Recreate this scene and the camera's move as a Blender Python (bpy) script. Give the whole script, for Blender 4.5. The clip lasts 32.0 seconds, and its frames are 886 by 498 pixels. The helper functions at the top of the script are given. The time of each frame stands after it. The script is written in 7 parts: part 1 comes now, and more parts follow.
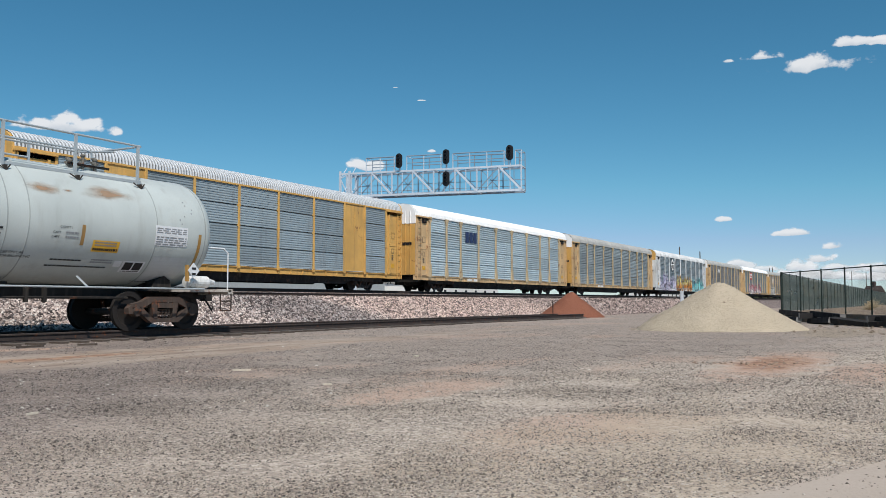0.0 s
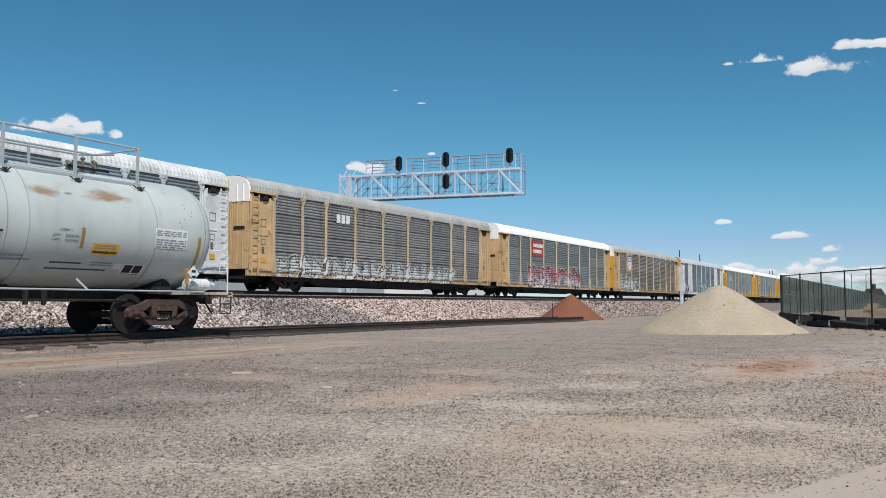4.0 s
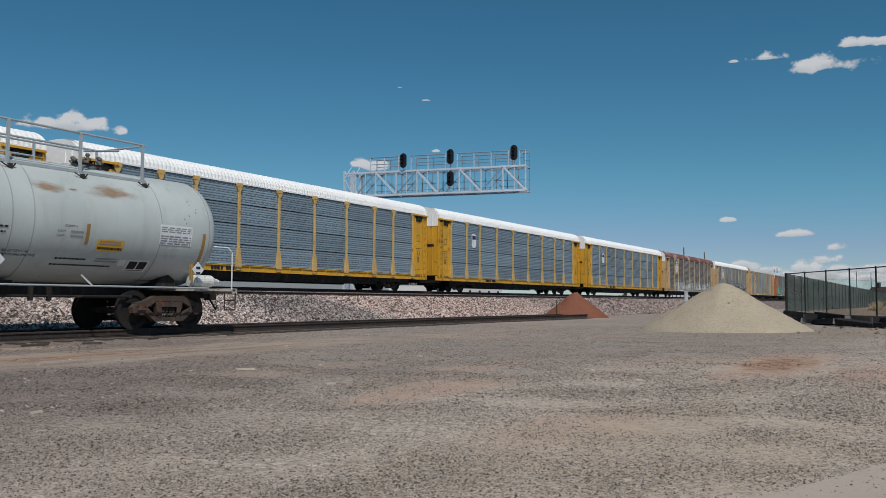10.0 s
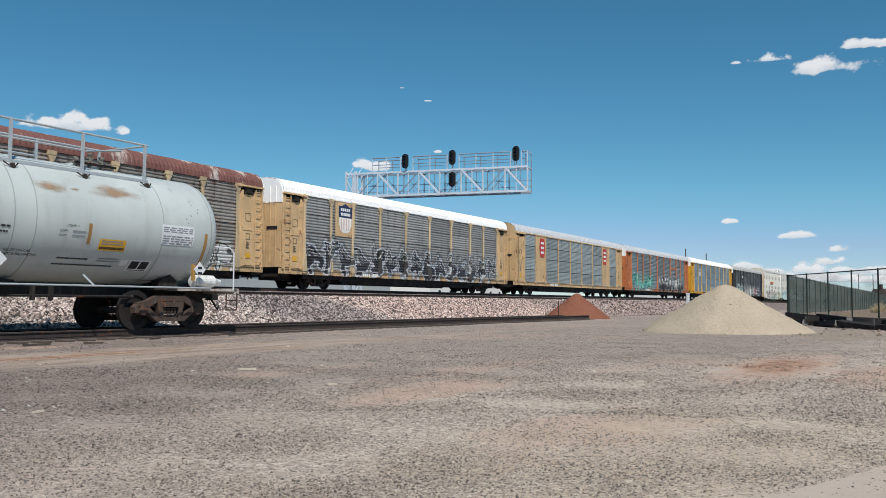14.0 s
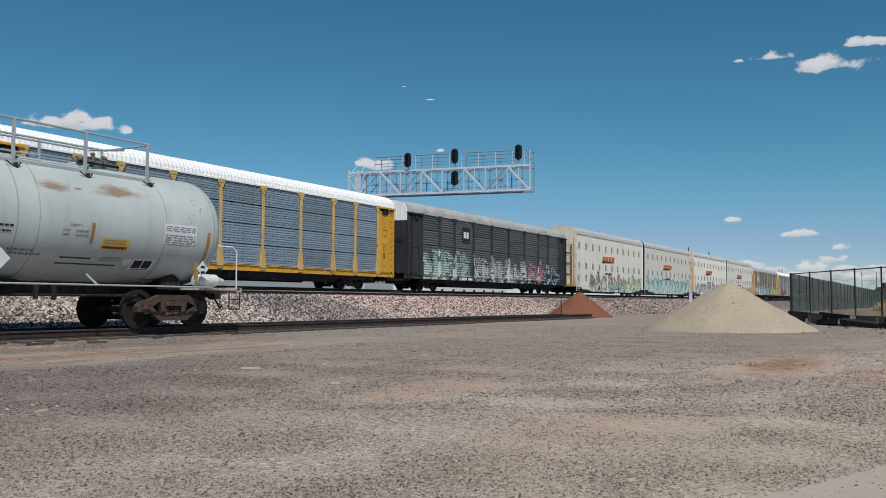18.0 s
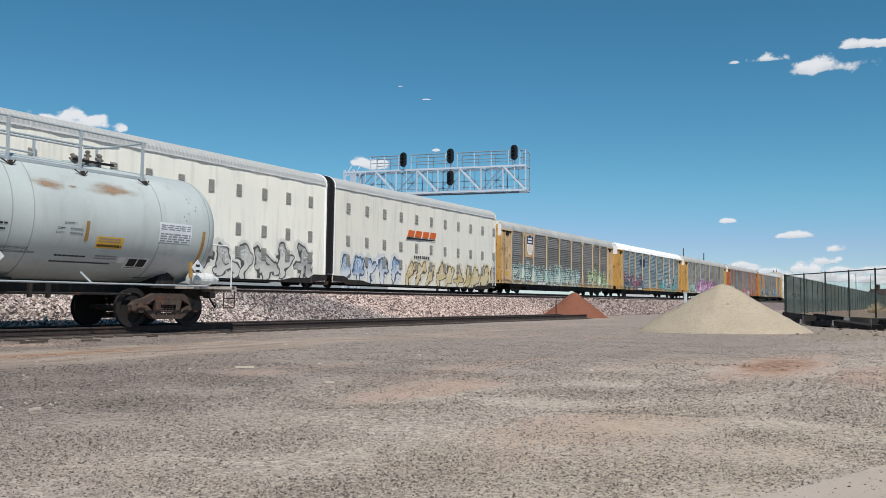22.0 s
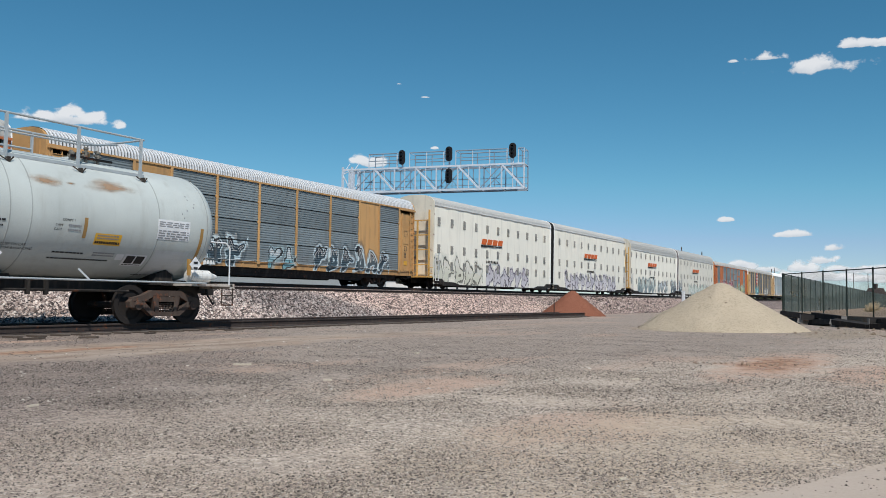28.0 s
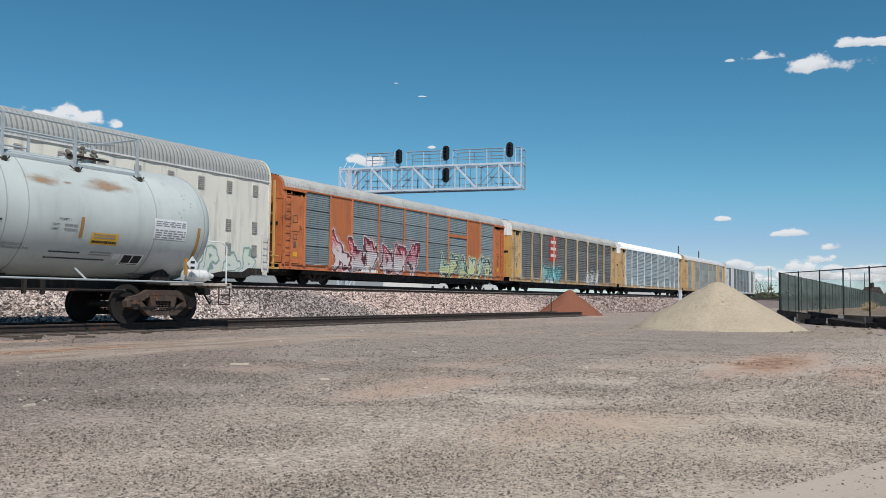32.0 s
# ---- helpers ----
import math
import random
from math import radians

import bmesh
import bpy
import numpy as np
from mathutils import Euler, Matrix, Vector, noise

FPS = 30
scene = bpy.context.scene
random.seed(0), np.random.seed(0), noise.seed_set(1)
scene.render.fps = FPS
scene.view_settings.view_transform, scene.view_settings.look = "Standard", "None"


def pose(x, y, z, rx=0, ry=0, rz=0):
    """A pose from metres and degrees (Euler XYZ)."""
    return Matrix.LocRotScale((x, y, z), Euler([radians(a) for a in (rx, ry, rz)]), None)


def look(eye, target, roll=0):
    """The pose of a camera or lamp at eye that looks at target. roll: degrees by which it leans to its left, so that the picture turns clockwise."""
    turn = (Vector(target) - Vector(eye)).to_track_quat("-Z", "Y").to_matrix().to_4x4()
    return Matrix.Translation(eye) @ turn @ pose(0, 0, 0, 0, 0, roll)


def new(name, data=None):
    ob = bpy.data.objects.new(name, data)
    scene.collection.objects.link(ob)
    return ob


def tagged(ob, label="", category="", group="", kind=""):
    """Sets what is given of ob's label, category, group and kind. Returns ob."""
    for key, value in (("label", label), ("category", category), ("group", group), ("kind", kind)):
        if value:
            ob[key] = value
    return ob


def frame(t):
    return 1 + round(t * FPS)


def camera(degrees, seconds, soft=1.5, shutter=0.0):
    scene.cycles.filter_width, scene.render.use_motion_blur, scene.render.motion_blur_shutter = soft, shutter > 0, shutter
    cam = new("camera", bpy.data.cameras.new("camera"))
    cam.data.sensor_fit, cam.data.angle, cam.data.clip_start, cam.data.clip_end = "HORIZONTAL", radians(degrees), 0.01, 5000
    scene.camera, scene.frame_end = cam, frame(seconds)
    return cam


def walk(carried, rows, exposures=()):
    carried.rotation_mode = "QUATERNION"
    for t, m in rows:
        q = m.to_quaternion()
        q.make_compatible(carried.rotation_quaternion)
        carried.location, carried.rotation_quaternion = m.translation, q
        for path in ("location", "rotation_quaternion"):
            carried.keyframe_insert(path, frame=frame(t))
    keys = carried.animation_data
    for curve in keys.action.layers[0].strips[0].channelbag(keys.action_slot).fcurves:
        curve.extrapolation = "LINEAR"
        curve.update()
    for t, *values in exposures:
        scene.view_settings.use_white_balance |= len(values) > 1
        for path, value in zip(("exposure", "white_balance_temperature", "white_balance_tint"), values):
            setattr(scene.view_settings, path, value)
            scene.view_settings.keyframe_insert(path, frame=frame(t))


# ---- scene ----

# ------------------------------------------------------------------ camera
EYE = (0.0, 0.0, 0.92)
cam = camera(54.0, 32.0, 0.65)
# seconds, heading, tilt and lean in degrees of a hand-held camera that stays in one place
LOOKS = [
    (0, 29.230, 3.459, 0.000), (0.5, 29.339, 3.477, -0.058), (1, 29.343, 3.513, -0.106), (1.5, 29.369, 3.485, -0.073),
    (2, 29.387, 3.495, -0.056), (2.5, 29.381, 3.541, -0.020), (3, 29.295, 3.571, 0.008), (3.5, 29.202, 3.653, -0.002),
    (5.5, 29.314, 3.585, 0.059), (6, 29.233, 3.633, 0.002), (6.5, 29.227, 3.661, -0.006), (7, 29.333, 3.628, 0.004),
    (7.5, 29.394, 3.580, -0.025), (8, 29.381, 3.544, 0.077), (8.5, 29.280, 3.526, 0.125), (9, 29.368, 3.526, 0.184),
    (9.5, 29.500, 3.467, 0.196), (10, 29.495, 3.451, 0.171), (10.5, 29.443, 3.425, 0.241), (11, 29.396, 3.426, 0.243),
    (11.5, 29.356, 3.463, 0.260), (12, 29.530, 3.451, 0.171), (12.5, 29.588, 3.429, 0.203), (13, 29.542, 3.391, 0.320),
    (13.5, 29.469, 3.434, 0.445), (14, 29.607, 3.497, 0.329), (14.5, 29.891, 3.508, 0.191), (16.5, 29.937, 3.519, 0.073),
    (17, 29.883, 3.512, 0.155), (17.5, 29.860, 3.452, 0.194), (18, 29.779, 3.419, 0.267), (18.5, 29.711, 3.424, 0.350),
    (19, 29.647, 3.408, 0.400), (19.5, 29.600, 3.387, 0.461), (20, 29.542, 3.367, 0.427), (20.5, 29.496, 3.351, 0.514),
    (21, 29.456, 3.398, 0.512), (21.5, 29.409, 3.409, 0.525), (22, 29.467, 3.408, 0.524), (22.5, 29.502, 3.408, 0.520),
    (23, 29.537, 3.339, 0.515), (23.5, 29.520, 3.404, 0.502), (24, 29.409, 3.460, 0.508), (24.5, 29.421, 3.367, 0.574),
    (25, 29.409, 3.303, 0.628), (25.5, 29.412, 3.265, 0.693), (27.5, 29.387, 3.247, 0.631), (28, 29.351, 3.268, 0.680),
    (28.5, 29.282, 3.336, 0.641), (29, 29.206, 3.420, 0.625), (29.5, 29.217, 3.389, 0.627), (30, 29.287, 3.326, 0.600),
    (30.5, 29.305, 3.301, 0.537), (31, 29.272, 3.306, 0.554), (31.5, 29.113, 3.283, 0.632), (32, 29.160, 3.224, 0.652),
]


def aim(head, tilt, lean):
    a, b, c = radians(head), radians(tilt), radians(lean)
    fwd = Vector((math.cos(a) * math.cos(b), math.sin(a) * math.cos(b), math.sin(b)))
    side = Vector((math.sin(a), -math.cos(a), 0.0))
    up = side.cross(fwd)
    r = side * math.cos(c) + up * math.sin(c)
    u = up * math.cos(c) - side * math.sin(c)
    m = Matrix((r, u, -fwd)).transposed().to_4x4()
    return Matrix.Translation(EYE) @ m


EXPOSURES = [(0, 0.0), (2, 0.0), (3, 0.08), (5.5, -0.1), (6.5, -0.1), (8, -0.1), (9, -0.48), (11, -0.5), (12, -0.45), (13, -0.25), (14, 0.0), (17, 0.0), (17.6, -0.3), (18.4, -0.3), (19, 0.0), (32, -0.03)]
walk(cam, [(t, aim(h, p, r)) for t, h, p, r in LOOKS], EXPOSURES)

# ------------------------------------------------------------------ world and sun
SUN_TO = Vector((-0.42, -0.45, 0.78)).normalized()
world = bpy.data.worlds.new("sky")
scene.world = world
world.use_nodes = True
wn = world.node_tree.nodes
sky = wn.new("ShaderNodeTexSky")
sky.sky_type = "NISHITA"
sky.sun_disc = False
sky.sun_elevation = math.asin(SUN_TO.z)
sky.sun_rotation = math.atan2(SUN_TO.x, SUN_TO.y)
sky.altitude = 1800
sky.air_density = 1.0
sky.dust_density = 0.0
sky.ozone_density = 2.0
wn["Background"].inputs["Strength"].default_value = 0.095
tint = wn.new("ShaderNodeMix")
tint.data_type, tint.blend_type = "RGBA", "MULTIPLY"
tint.inputs[0].default_value = 1.0
# clear dry air: deeper blue overhead, pale blue towards the horizon
parts = wn.new("ShaderNodeSeparateColor")
world.node_tree.links.new(sky.outputs[0], parts.inputs[0])
pale = wn.new("ShaderNodeMapRange")
pale.inputs[1].default_value, pale.inputs[2].default_value = 1.3, 3.3
world.node_tree.links.new(parts.outputs[0], pale.inputs[0])
air = wn.new("ShaderNodeMix")
air.data_type = "RGBA"
air.inputs[6].default_value = (0.395, 0.905, 0.955, 1.0)
air.inputs[7].default_value = (0.545, 0.925, 0.955, 1.0)
world.node_tree.links.new(pale.outputs[0], air.inputs[0])
low = wn.new("ShaderNodeMapRange")
low.inputs[1].default_value, low.inputs[2].default_value = 3.2, 5.0
world.node_tree.links.new(parts.outputs[0], low.inputs[0])
haze = wn.new("ShaderNodeMix")
haze.data_type = "RGBA"
world.node_tree.links.new(low.outputs[0], haze.inputs[0])
world.node_tree.links.new(air.outputs[2], haze.inputs[6])
haze.inputs[7].default_value = (0.68, 0.795, 0.95, 1.0)
world.node_tree.links.new(haze.outputs[2], tint.inputs[7])
world.node_tree.links.new(sky.outputs[0], tint.inputs[6])
world.node_tree.links.new(tint.outputs[2], wn["Background"].inputs["Color"])
sun = new("sun", bpy.data.lights.new("sun", "SUN"))
sun.data.energy, sun.data.angle, sun.data.color = 4.4, radians(0.53), (1.0, 0.95, 0.88)
sun.matrix_world = look(SUN_TO * 100, (0, 0, 0))


# ------------------------------------------------------------------ node helpers
class Mat:
    """A material and short ways to add nodes to it."""

    def __init__(self, name, rough=0.8, metal=0.0, spec=0.3):
        self.m = bpy.data.materials.new(name)
        self.m.use_nodes = True
        self.t = self.m.node_tree
        self.b = self.t.nodes["Principled BSDF"]
        self.b.inputs["Roughness"].default_value = rough
        self.b.inputs["Metallic"].default_value = metal
        self.b.inputs["Specular IOR Level"].default_value = spec
        self.co = self.t.nodes.new("ShaderNodeTexCoord").outputs["Object"]

    def link(self, a, b):
        self.t.links.new(a, b)

    def put(self, sock, v):
        if isinstance(v, (int, float)):
            sock.default_value = v
        elif isinstance(v, tuple):
            sock.default_value = (*v, 1.0) if len(v) == 3 and sock.type == "RGBA" else v
        else:
            self.link(v, sock)

    def math(self, op, a, b=0.0, clamp=False):
        n = self.t.nodes.new("ShaderNodeMath")
        n.operation, n.use_clamp = op, clamp
        self.put(n.inputs[0], a), self.put(n.inputs[1], b)
        return n.outputs[0]

    def vec(self, op, a, b=None, k=None):
        n = self.t.nodes.new("ShaderNodeVectorMath")
        n.operation = op
        self.link(a, n.inputs[0])
        if b is not None:
            self.link(b, n.inputs[1])
        if k is not None:
            self.link(k, n.inputs["Scale"])
        return n.outputs["Value" if op in ("DOT_PRODUCT", "LENGTH") else "Vector"]

    def flat(self, x, z):
        n = self.t.nodes.new("ShaderNodeCombineXYZ")
        self.put(n.inputs[0], x), self.put(n.inputs[2], z)
        return n.outputs[0]

    def scaled(self, s, co=None, shift=(0, 0, 0)):
        n = self.t.nodes.new("ShaderNodeMapping")
        self.link(co or self.co, n.inputs[0])
        n.inputs["Scale"].default_value = s if isinstance(s, tuple) else (s, s, s)
        n.inputs["Location"].default_value = shift
        return n.outputs[0]

    def noise(self, scale, detail=3.0, rough=0.55, co=None):
        n = self.t.nodes.new("ShaderNodeTexNoise")
        n.inputs["Scale"].default_value = 1.0
        n.inputs["Detail"].default_value, n.inputs["Roughness"].default_value = detail, rough
        self.link(self.scaled(scale, co), n.inputs["Vector"])
        return n.outputs["Fac"]

    def cells(self, scale, feature="F1", co=None, rnd=1.0):
        n = self.t.nodes.new("ShaderNodeTexVoronoi")
        n.feature = feature
        n.inputs["Scale"].default_value = 1.0
        n.inputs["Randomness"].default_value = rnd
        self.link(self.scaled(scale, co), n.inputs["Vector"])
        return n

    def step(self, v, lo, hi, a=0.0, b=1.0):
        n = self.t.nodes.new("ShaderNodeMapRange")
        n.interpolation_type = "SMOOTHSTEP"
        self.put(n.inputs[0], v)
        for i, x in enumerate((lo, hi, a, b)):
            self.put(n.inputs[i + 1], x)
        return n.outputs[0]

    def mix(self, f, a, b, kind="MIX"):
        n = self.t.nodes.new("ShaderNodeMix")
        n.data_type, n.blend_type = "RGBA", kind
        self.put(n.inputs[0], f), self.put(n.inputs[6], a), self.put(n.inputs[7], b)
        return n.outputs[2]

    def ramp(self, v, stops):
        n = self.t.nodes.new("ShaderNodeValToRGB")
        self.put(n.inputs[0], v)
        while len(n.color_ramp.elements) < len(stops):
            n.color_ramp.elements.new(0.5)
        for e, (p, c) in zip(n.color_ramp.elements, stops):
            e.position, e.color = p, (*c, 1.0)
        return n.outputs[0]

    def xyz(self, co=None):
        n = self.t.nodes.new("ShaderNodeSeparateXYZ")
        self.link(co or self.co, n.inputs[0])
        return n.outputs

    def rand(self):
        return self.t.nodes.new("ShaderNodeObjectInfo").outputs["Random"]

    def island(self):
        return self.t.nodes.new("ShaderNodeNewGeometry").outputs["Random Per Island"]

    def colour(self, c):
        self.put(self.b.inputs["Base Color"], c)
        return self

    def bump(self, h, strength=0.3, dist=0.01):
        n = self.t.nodes.new("ShaderNodeBump")
        n.inputs["Strength"].default_value, n.inputs["Distance"].default_value = strength, dist
        self.put(n.inputs["Height"], h)
        self.link(n.outputs[0], self.b.inputs["Normal"])
        return self


def dark(c, k):
    return tuple(min(1.0, v * k) for v in c)


def paint(name, c, rough=0.55, wear=0.35, rust=0.0, scale=1.0, metal=0.0, spec=0.35):
    """Weathered paint: broad fading, vertical dirt streaks, fine grain, optional rust blooms."""
    m = Mat(name, rough, metal, spec)
    broad = m.noise(0.7 * scale, 4)
    streak = m.noise((3.1 * scale, 3.1 * scale, 0.35 * scale), 5, 0.6)
    col = m.mix(m.step(broad, 0.3, 0.72), dark(c, 1.0 - 0.4 * wear), dark(c, 1.0 + 0.25 * wear))
    col = m.mix(m.math("MULTIPLY", m.step(streak, 0.5, 0.75), wear), col, dark((0.16, 0.13, 0.1), 1.0))
    if rust:
        r = m.noise(1.7 * scale, 7, 0.65)
        col = m.mix(m.math("MULTIPLY", m.step(r, 0.62 - 0.3 * rust, 0.72 - 0.25 * rust), 0.85), col, (0.17, 0.062, 0.03))
    fine = m.noise(38 * scale, 3)
    col = m.mix(m.step(fine, 0.3, 0.7, 0.0, 0.14), col, dark(c, 0.55))
    m.colour(col).bump(fine, 0.12, 0.004)
    m.put(m.b.inputs["Roughness"], m.step(broad, 0.3, 0.7, rough - 0.1, min(1, rough + 0.15)))
    return m


# ------------------------------------------------------------------ mesh helpers
class Shape:
    """Collects verts and faces of one part."""

    def __init__(self):
        self.v, self.f = [], []

    def add(self, vs, fs):
        o = len(self.v)
        self.v += [tuple(p) for p in vs]
        self.f += [tuple(i + o for i in q) for q in fs]
        return self

    def box(self, x0, x1, y0, y1, z0, z1, c=0.0):
        """A box; c chamfers its four upright or lengthwise edges seen in plan (x, y)."""
        if c <= 0:
            vs = [(x, y, z) for z in (z0, z1) for x, y in ((x0, y0), (x1, y0), (x1, y1), (x0, y1))]
            return self.add(vs, [(3, 2, 1, 0), (4, 5, 6, 7), (0, 1, 5, 4), (1, 2, 6, 5), (2, 3, 7, 6), (3, 0, 4, 7)])
        ring = [(x0 + c, y0), (x1 - c, y0), (x1, y0 + c), (x1, y1 - c), (x1 - c, y1), (x0 + c, y1), (x0, y1 - c), (x0, y0 + c)]
        return self.prism(ring, z0, z1, "z")

    def prism(self, ring, a, b, axis="x"):
        """Extrudes a closed ring along an axis: x takes (y, z), y takes (x, z), z takes (x, y)."""
        n = len(ring)
        put = {"x": lambda p, s: (s, p[0], p[1]), "y": lambda p, s: (p[0], s, p[1]), "z": lambda p, s: (p[0], p[1], s)}[axis]
        vs = [put(p, a) for p in ring] + [put(p, b) for p in ring]
        fs = [tuple(range(n - 1, -1, -1)), tuple(range(n, 2 * n))]
        fs += [(i, (i + 1) % n, n + (i + 1) % n, n + i) for i in range(n)]
        return self.add(vs, fs)

    def sheet(self, line, a, b, axis="x"):
        """Extrudes an open line along an axis."""
        n = len(line)
        put = {"x": lambda p, s: (s, p[0], p[1]), "y": lambda p, s: (p[0], s, p[1]), "z": lambda p, s: (p[0], p[1], s)}[axis]
        vs = [put(p, a) for p in line] + [put(p, b) for p in line]
        return self.add(vs, [(i, i + 1, n + i + 1, n + i) for i in range(n - 1)])

    def rod(self, p, q, r, n=8, r2=None, cap=True):
        p, q = Vector(p), Vector(q)
        d = (q - p).normalized()
        a = d.orthogonal().normalized()
        b = d.cross(a)
        vs = []
        for c, rr in ((p, r), (q, r if r2 is None else r2)):
            vs += [c + (a * math.cos(2 * math.pi * i / n) + b * math.sin(2 * math.pi * i / n)) * rr for i in range(n)]
        fs = [(i, (i + 1) % n, n + (i + 1) % n, n + i) for i in range(n)]
        if cap:
            fs += [tuple(range(n - 1, -1, -1)), tuple(range(n, 2 * n))]
        return self.add(vs, fs)

    def bar(self, p, q, w, h=None):
        """A square bar from p to q."""
        h = h or w
        p, q = Vector(p), Vector(q)
        d = (q - p).normalized()
        a = d.cross(Vector((0, 0, 1)))
        a = Vector((1, 0, 0)) if a.length < 1e-3 else a.normalized()
        b = a.cross(d)
        vs = [c + a * sx * w / 2 + b * sz * h / 2 for c in (p, q) for sx, sz in ((-1, -1), (1, -1), (1, 1), (-1, 1))]
        return self.add(vs, [(3, 2, 1, 0), (4, 5, 6, 7), (0, 1, 5, 4), (1, 2, 6, 5), (2, 3, 7, 6), (3, 0, 4, 7)])

    def lathe(self, rings, n=24, axis="x", at=(0, 0, 0)):
        """Rings of (place along the axis, radius)."""
        vs, fs = [], []
        for s, r in rings:
            for i in range(n):
                a = 2 * math.pi * i / n
                u, w = r * math.cos(a), r * math.sin(a)
                p = {"x": (s, u, w), "y": (u, s, w), "z": (u, w, s)}[axis]
                vs.append((p[0] + at[0], p[1] + at[1], p[2] + at[2]))
        for k in range(len(rings) - 1):
            fs += [(k * n + i, k * n + (i + 1) % n, (k + 1) * n + (i + 1) % n, (k + 1) * n + i) for i in range(n)]
        fs += [tuple(range(n - 1, -1, -1)), tuple(range((len(rings) - 1) * n, len(rings) * n))]
        return self.add(vs, fs)

    def mesh(self, name, smooth=False):
        me = bpy.data.meshes.new(name)
        me.from_pydata(self.v, [], self.f)
        me.update()
        bm = bmesh.new()
        bm.from_mesh(me)
        bmesh.ops.recalc_face_normals(bm, faces=bm.faces)
        bm.to_mesh(me)
        bm.free()
        if smooth:
            me.shade_smooth()
            if smooth != "all":
                me.set_sharp_from_angle(angle=radians(40))
        me.materials.append(None)
        return me


def place(name, me, mat, parent=None, m=None, label=""):
    """An object on a mesh that may be shared, with a material of its own."""
    ob = new(name, me)
    ob.material_slots[0].link = "OBJECT"
    ob.material_slots[0].material = mat.m
    if parent is not None:
        ob.parent = parent
    if m is not None:
        ob.matrix_basis = m
    return tagged(ob, label)


def part(name, shape, mat, parent=None, label="", smooth=False, m=None):
    return place(name, shape.mesh(name, smooth), mat, parent, m, label)


def thing(name, m, label, category, group="", kind=""):
    ob = new(name)
    ob.matrix_basis = m
    return tagged(ob, label, category, group, kind)

# ------------------------------------------------------------------ materials of the place
def gravel_ground():
    m = Mat("gravel_ground", 0.95, 0, 0.15)
    x, y, z = m.xyz()
    wob = m.noise(0.35, 4)
    wob2 = m.noise(0.09, 3)
    st = m.cells(58)
    peb = m.ramp(m.math("FRACT", m.math("MULTIPLY", m.xyz(st.outputs["Color"])[0], 3.7)),
                 [(0, (0.08, 0.066, 0.056)), (0.3, (0.36, 0.30, 0.252)), (0.75, (0.62, 0.535, 0.46)), (1.0, (0.80, 0.73, 0.64))])
    big = m.cells(24)
    coarse = m.ramp(m.math("FRACT", m.math("MULTIPLY", m.xyz(big.outputs["Color"])[1], 4.3)),
                    [(0, (0.13, 0.11, 0.098)), (0.4, (0.42, 0.36, 0.31)), (0.85, (0.57, 0.495, 0.43)), (1.0, (0.76, 0.69, 0.62))])
    peb = m.mix(m.step(m.noise(0.8, 4), 0.35, 0.6, 0.25, 0.8), peb, coarse)
    fines = m.mix(m.noise(3.0, 6, 0.65), (0.42, 0.35, 0.29), (0.62, 0.53, 0.445))
    col = m.mix(m.step(m.noise(1.1, 5, 0.6), 0.3, 0.7, 0.1, 0.6), peb, fines)
    # grey crushed stone farther out, mauve-brown nearer
    far = m.step(m.math("ADD", m.math("ADD", y, m.math("MULTIPLY", x, 0.28)), m.math("MULTIPLY", wob2, 5)), 7.5, 12.0)
    col = m.mix(m.math("MULTIPLY", far, 0.9), col, m.mix(1.0, col, (0.69, 0.68, 0.70), "MULTIPLY"))
    # darker grey stone towards the parked car's end of the yard
    west = m.step(m.math("ADD", m.math("SUBTRACT", y, m.math("MULTIPLY", x, 0.85)), m.math("MULTIPLY", m.math("SUBTRACT", wob, 0.5), 3.0)), -1.0, 2.5)
    col = m.mix(m.math("MULTIPLY", west, 0.9), col, m.mix(1.0, col, (0.775, 0.755, 0.765), "MULTIPLY"))
    # pale wheel track of packed dirt along the siding, narrowing
    yy = m.math("ABSOLUTE", m.math("ADD", m.math("SUBTRACT", y, 12.1), m.math("MULTIPLY", m.math("SUBTRACT", wob, 0.5), 2.4)))
    wide = m.step(x, 7.0, 24.0, 1.75, 0.3)
    band = m.math("MULTIPLY", m.step(m.math("SUBTRACT", wide, yy), -0.5, 0.5), m.step(x, 22, 34, 0.8, 0.0))
    col = m.mix(band, col, m.mix(m.step(m.noise((0.5, 2.6, 1), 6, 0.65), 0.36, 0.62), (0.26, 0.19, 0.145), (0.43, 0.36, 0.30)))
    # reddish soil showing through
    red = m.math("MULTIPLY", m.step(m.noise((0.16, 0.42, 1), 4), 0.54, 0.68), 0.5)
    for cx, cy, rx, ry, k in ((8.0, 4.65, 1.8, 0.55, 0.85), (13.9, 2.05, 4.2, 0.8, 0.9), (12.6, 0.6, 2.4, 0.8, 0.9), (10.4, 15.2, 1.6, 0.5, 0.9), (6.2, 2.3, 1.6, 0.6, 0.7), (10.5, 5.6, 3.0, 0.5, 0.5)):
        dx, dy = m.math("DIVIDE", m.math("SUBTRACT", x, cx), rx), m.math("DIVIDE", m.math("SUBTRACT", y, cy), ry)
        dd = m.math("ADD", m.math("SQRT", m.math("ADD", m.math("MULTIPLY", dx, dx), m.math("MULTIPLY", dy, dy))), m.math("MULTIPLY", m.math("SUBTRACT", m.noise(1.6, 5), 0.5), 1.6))
        red = m.math("MAXIMUM", red, m.step(dd, 0.5, 1.1, k, 0.0))
    col = m.mix(red, col, m.mix(m.noise(3.0, 5), (0.41, 0.275, 0.21), (0.56, 0.42, 0.34)))
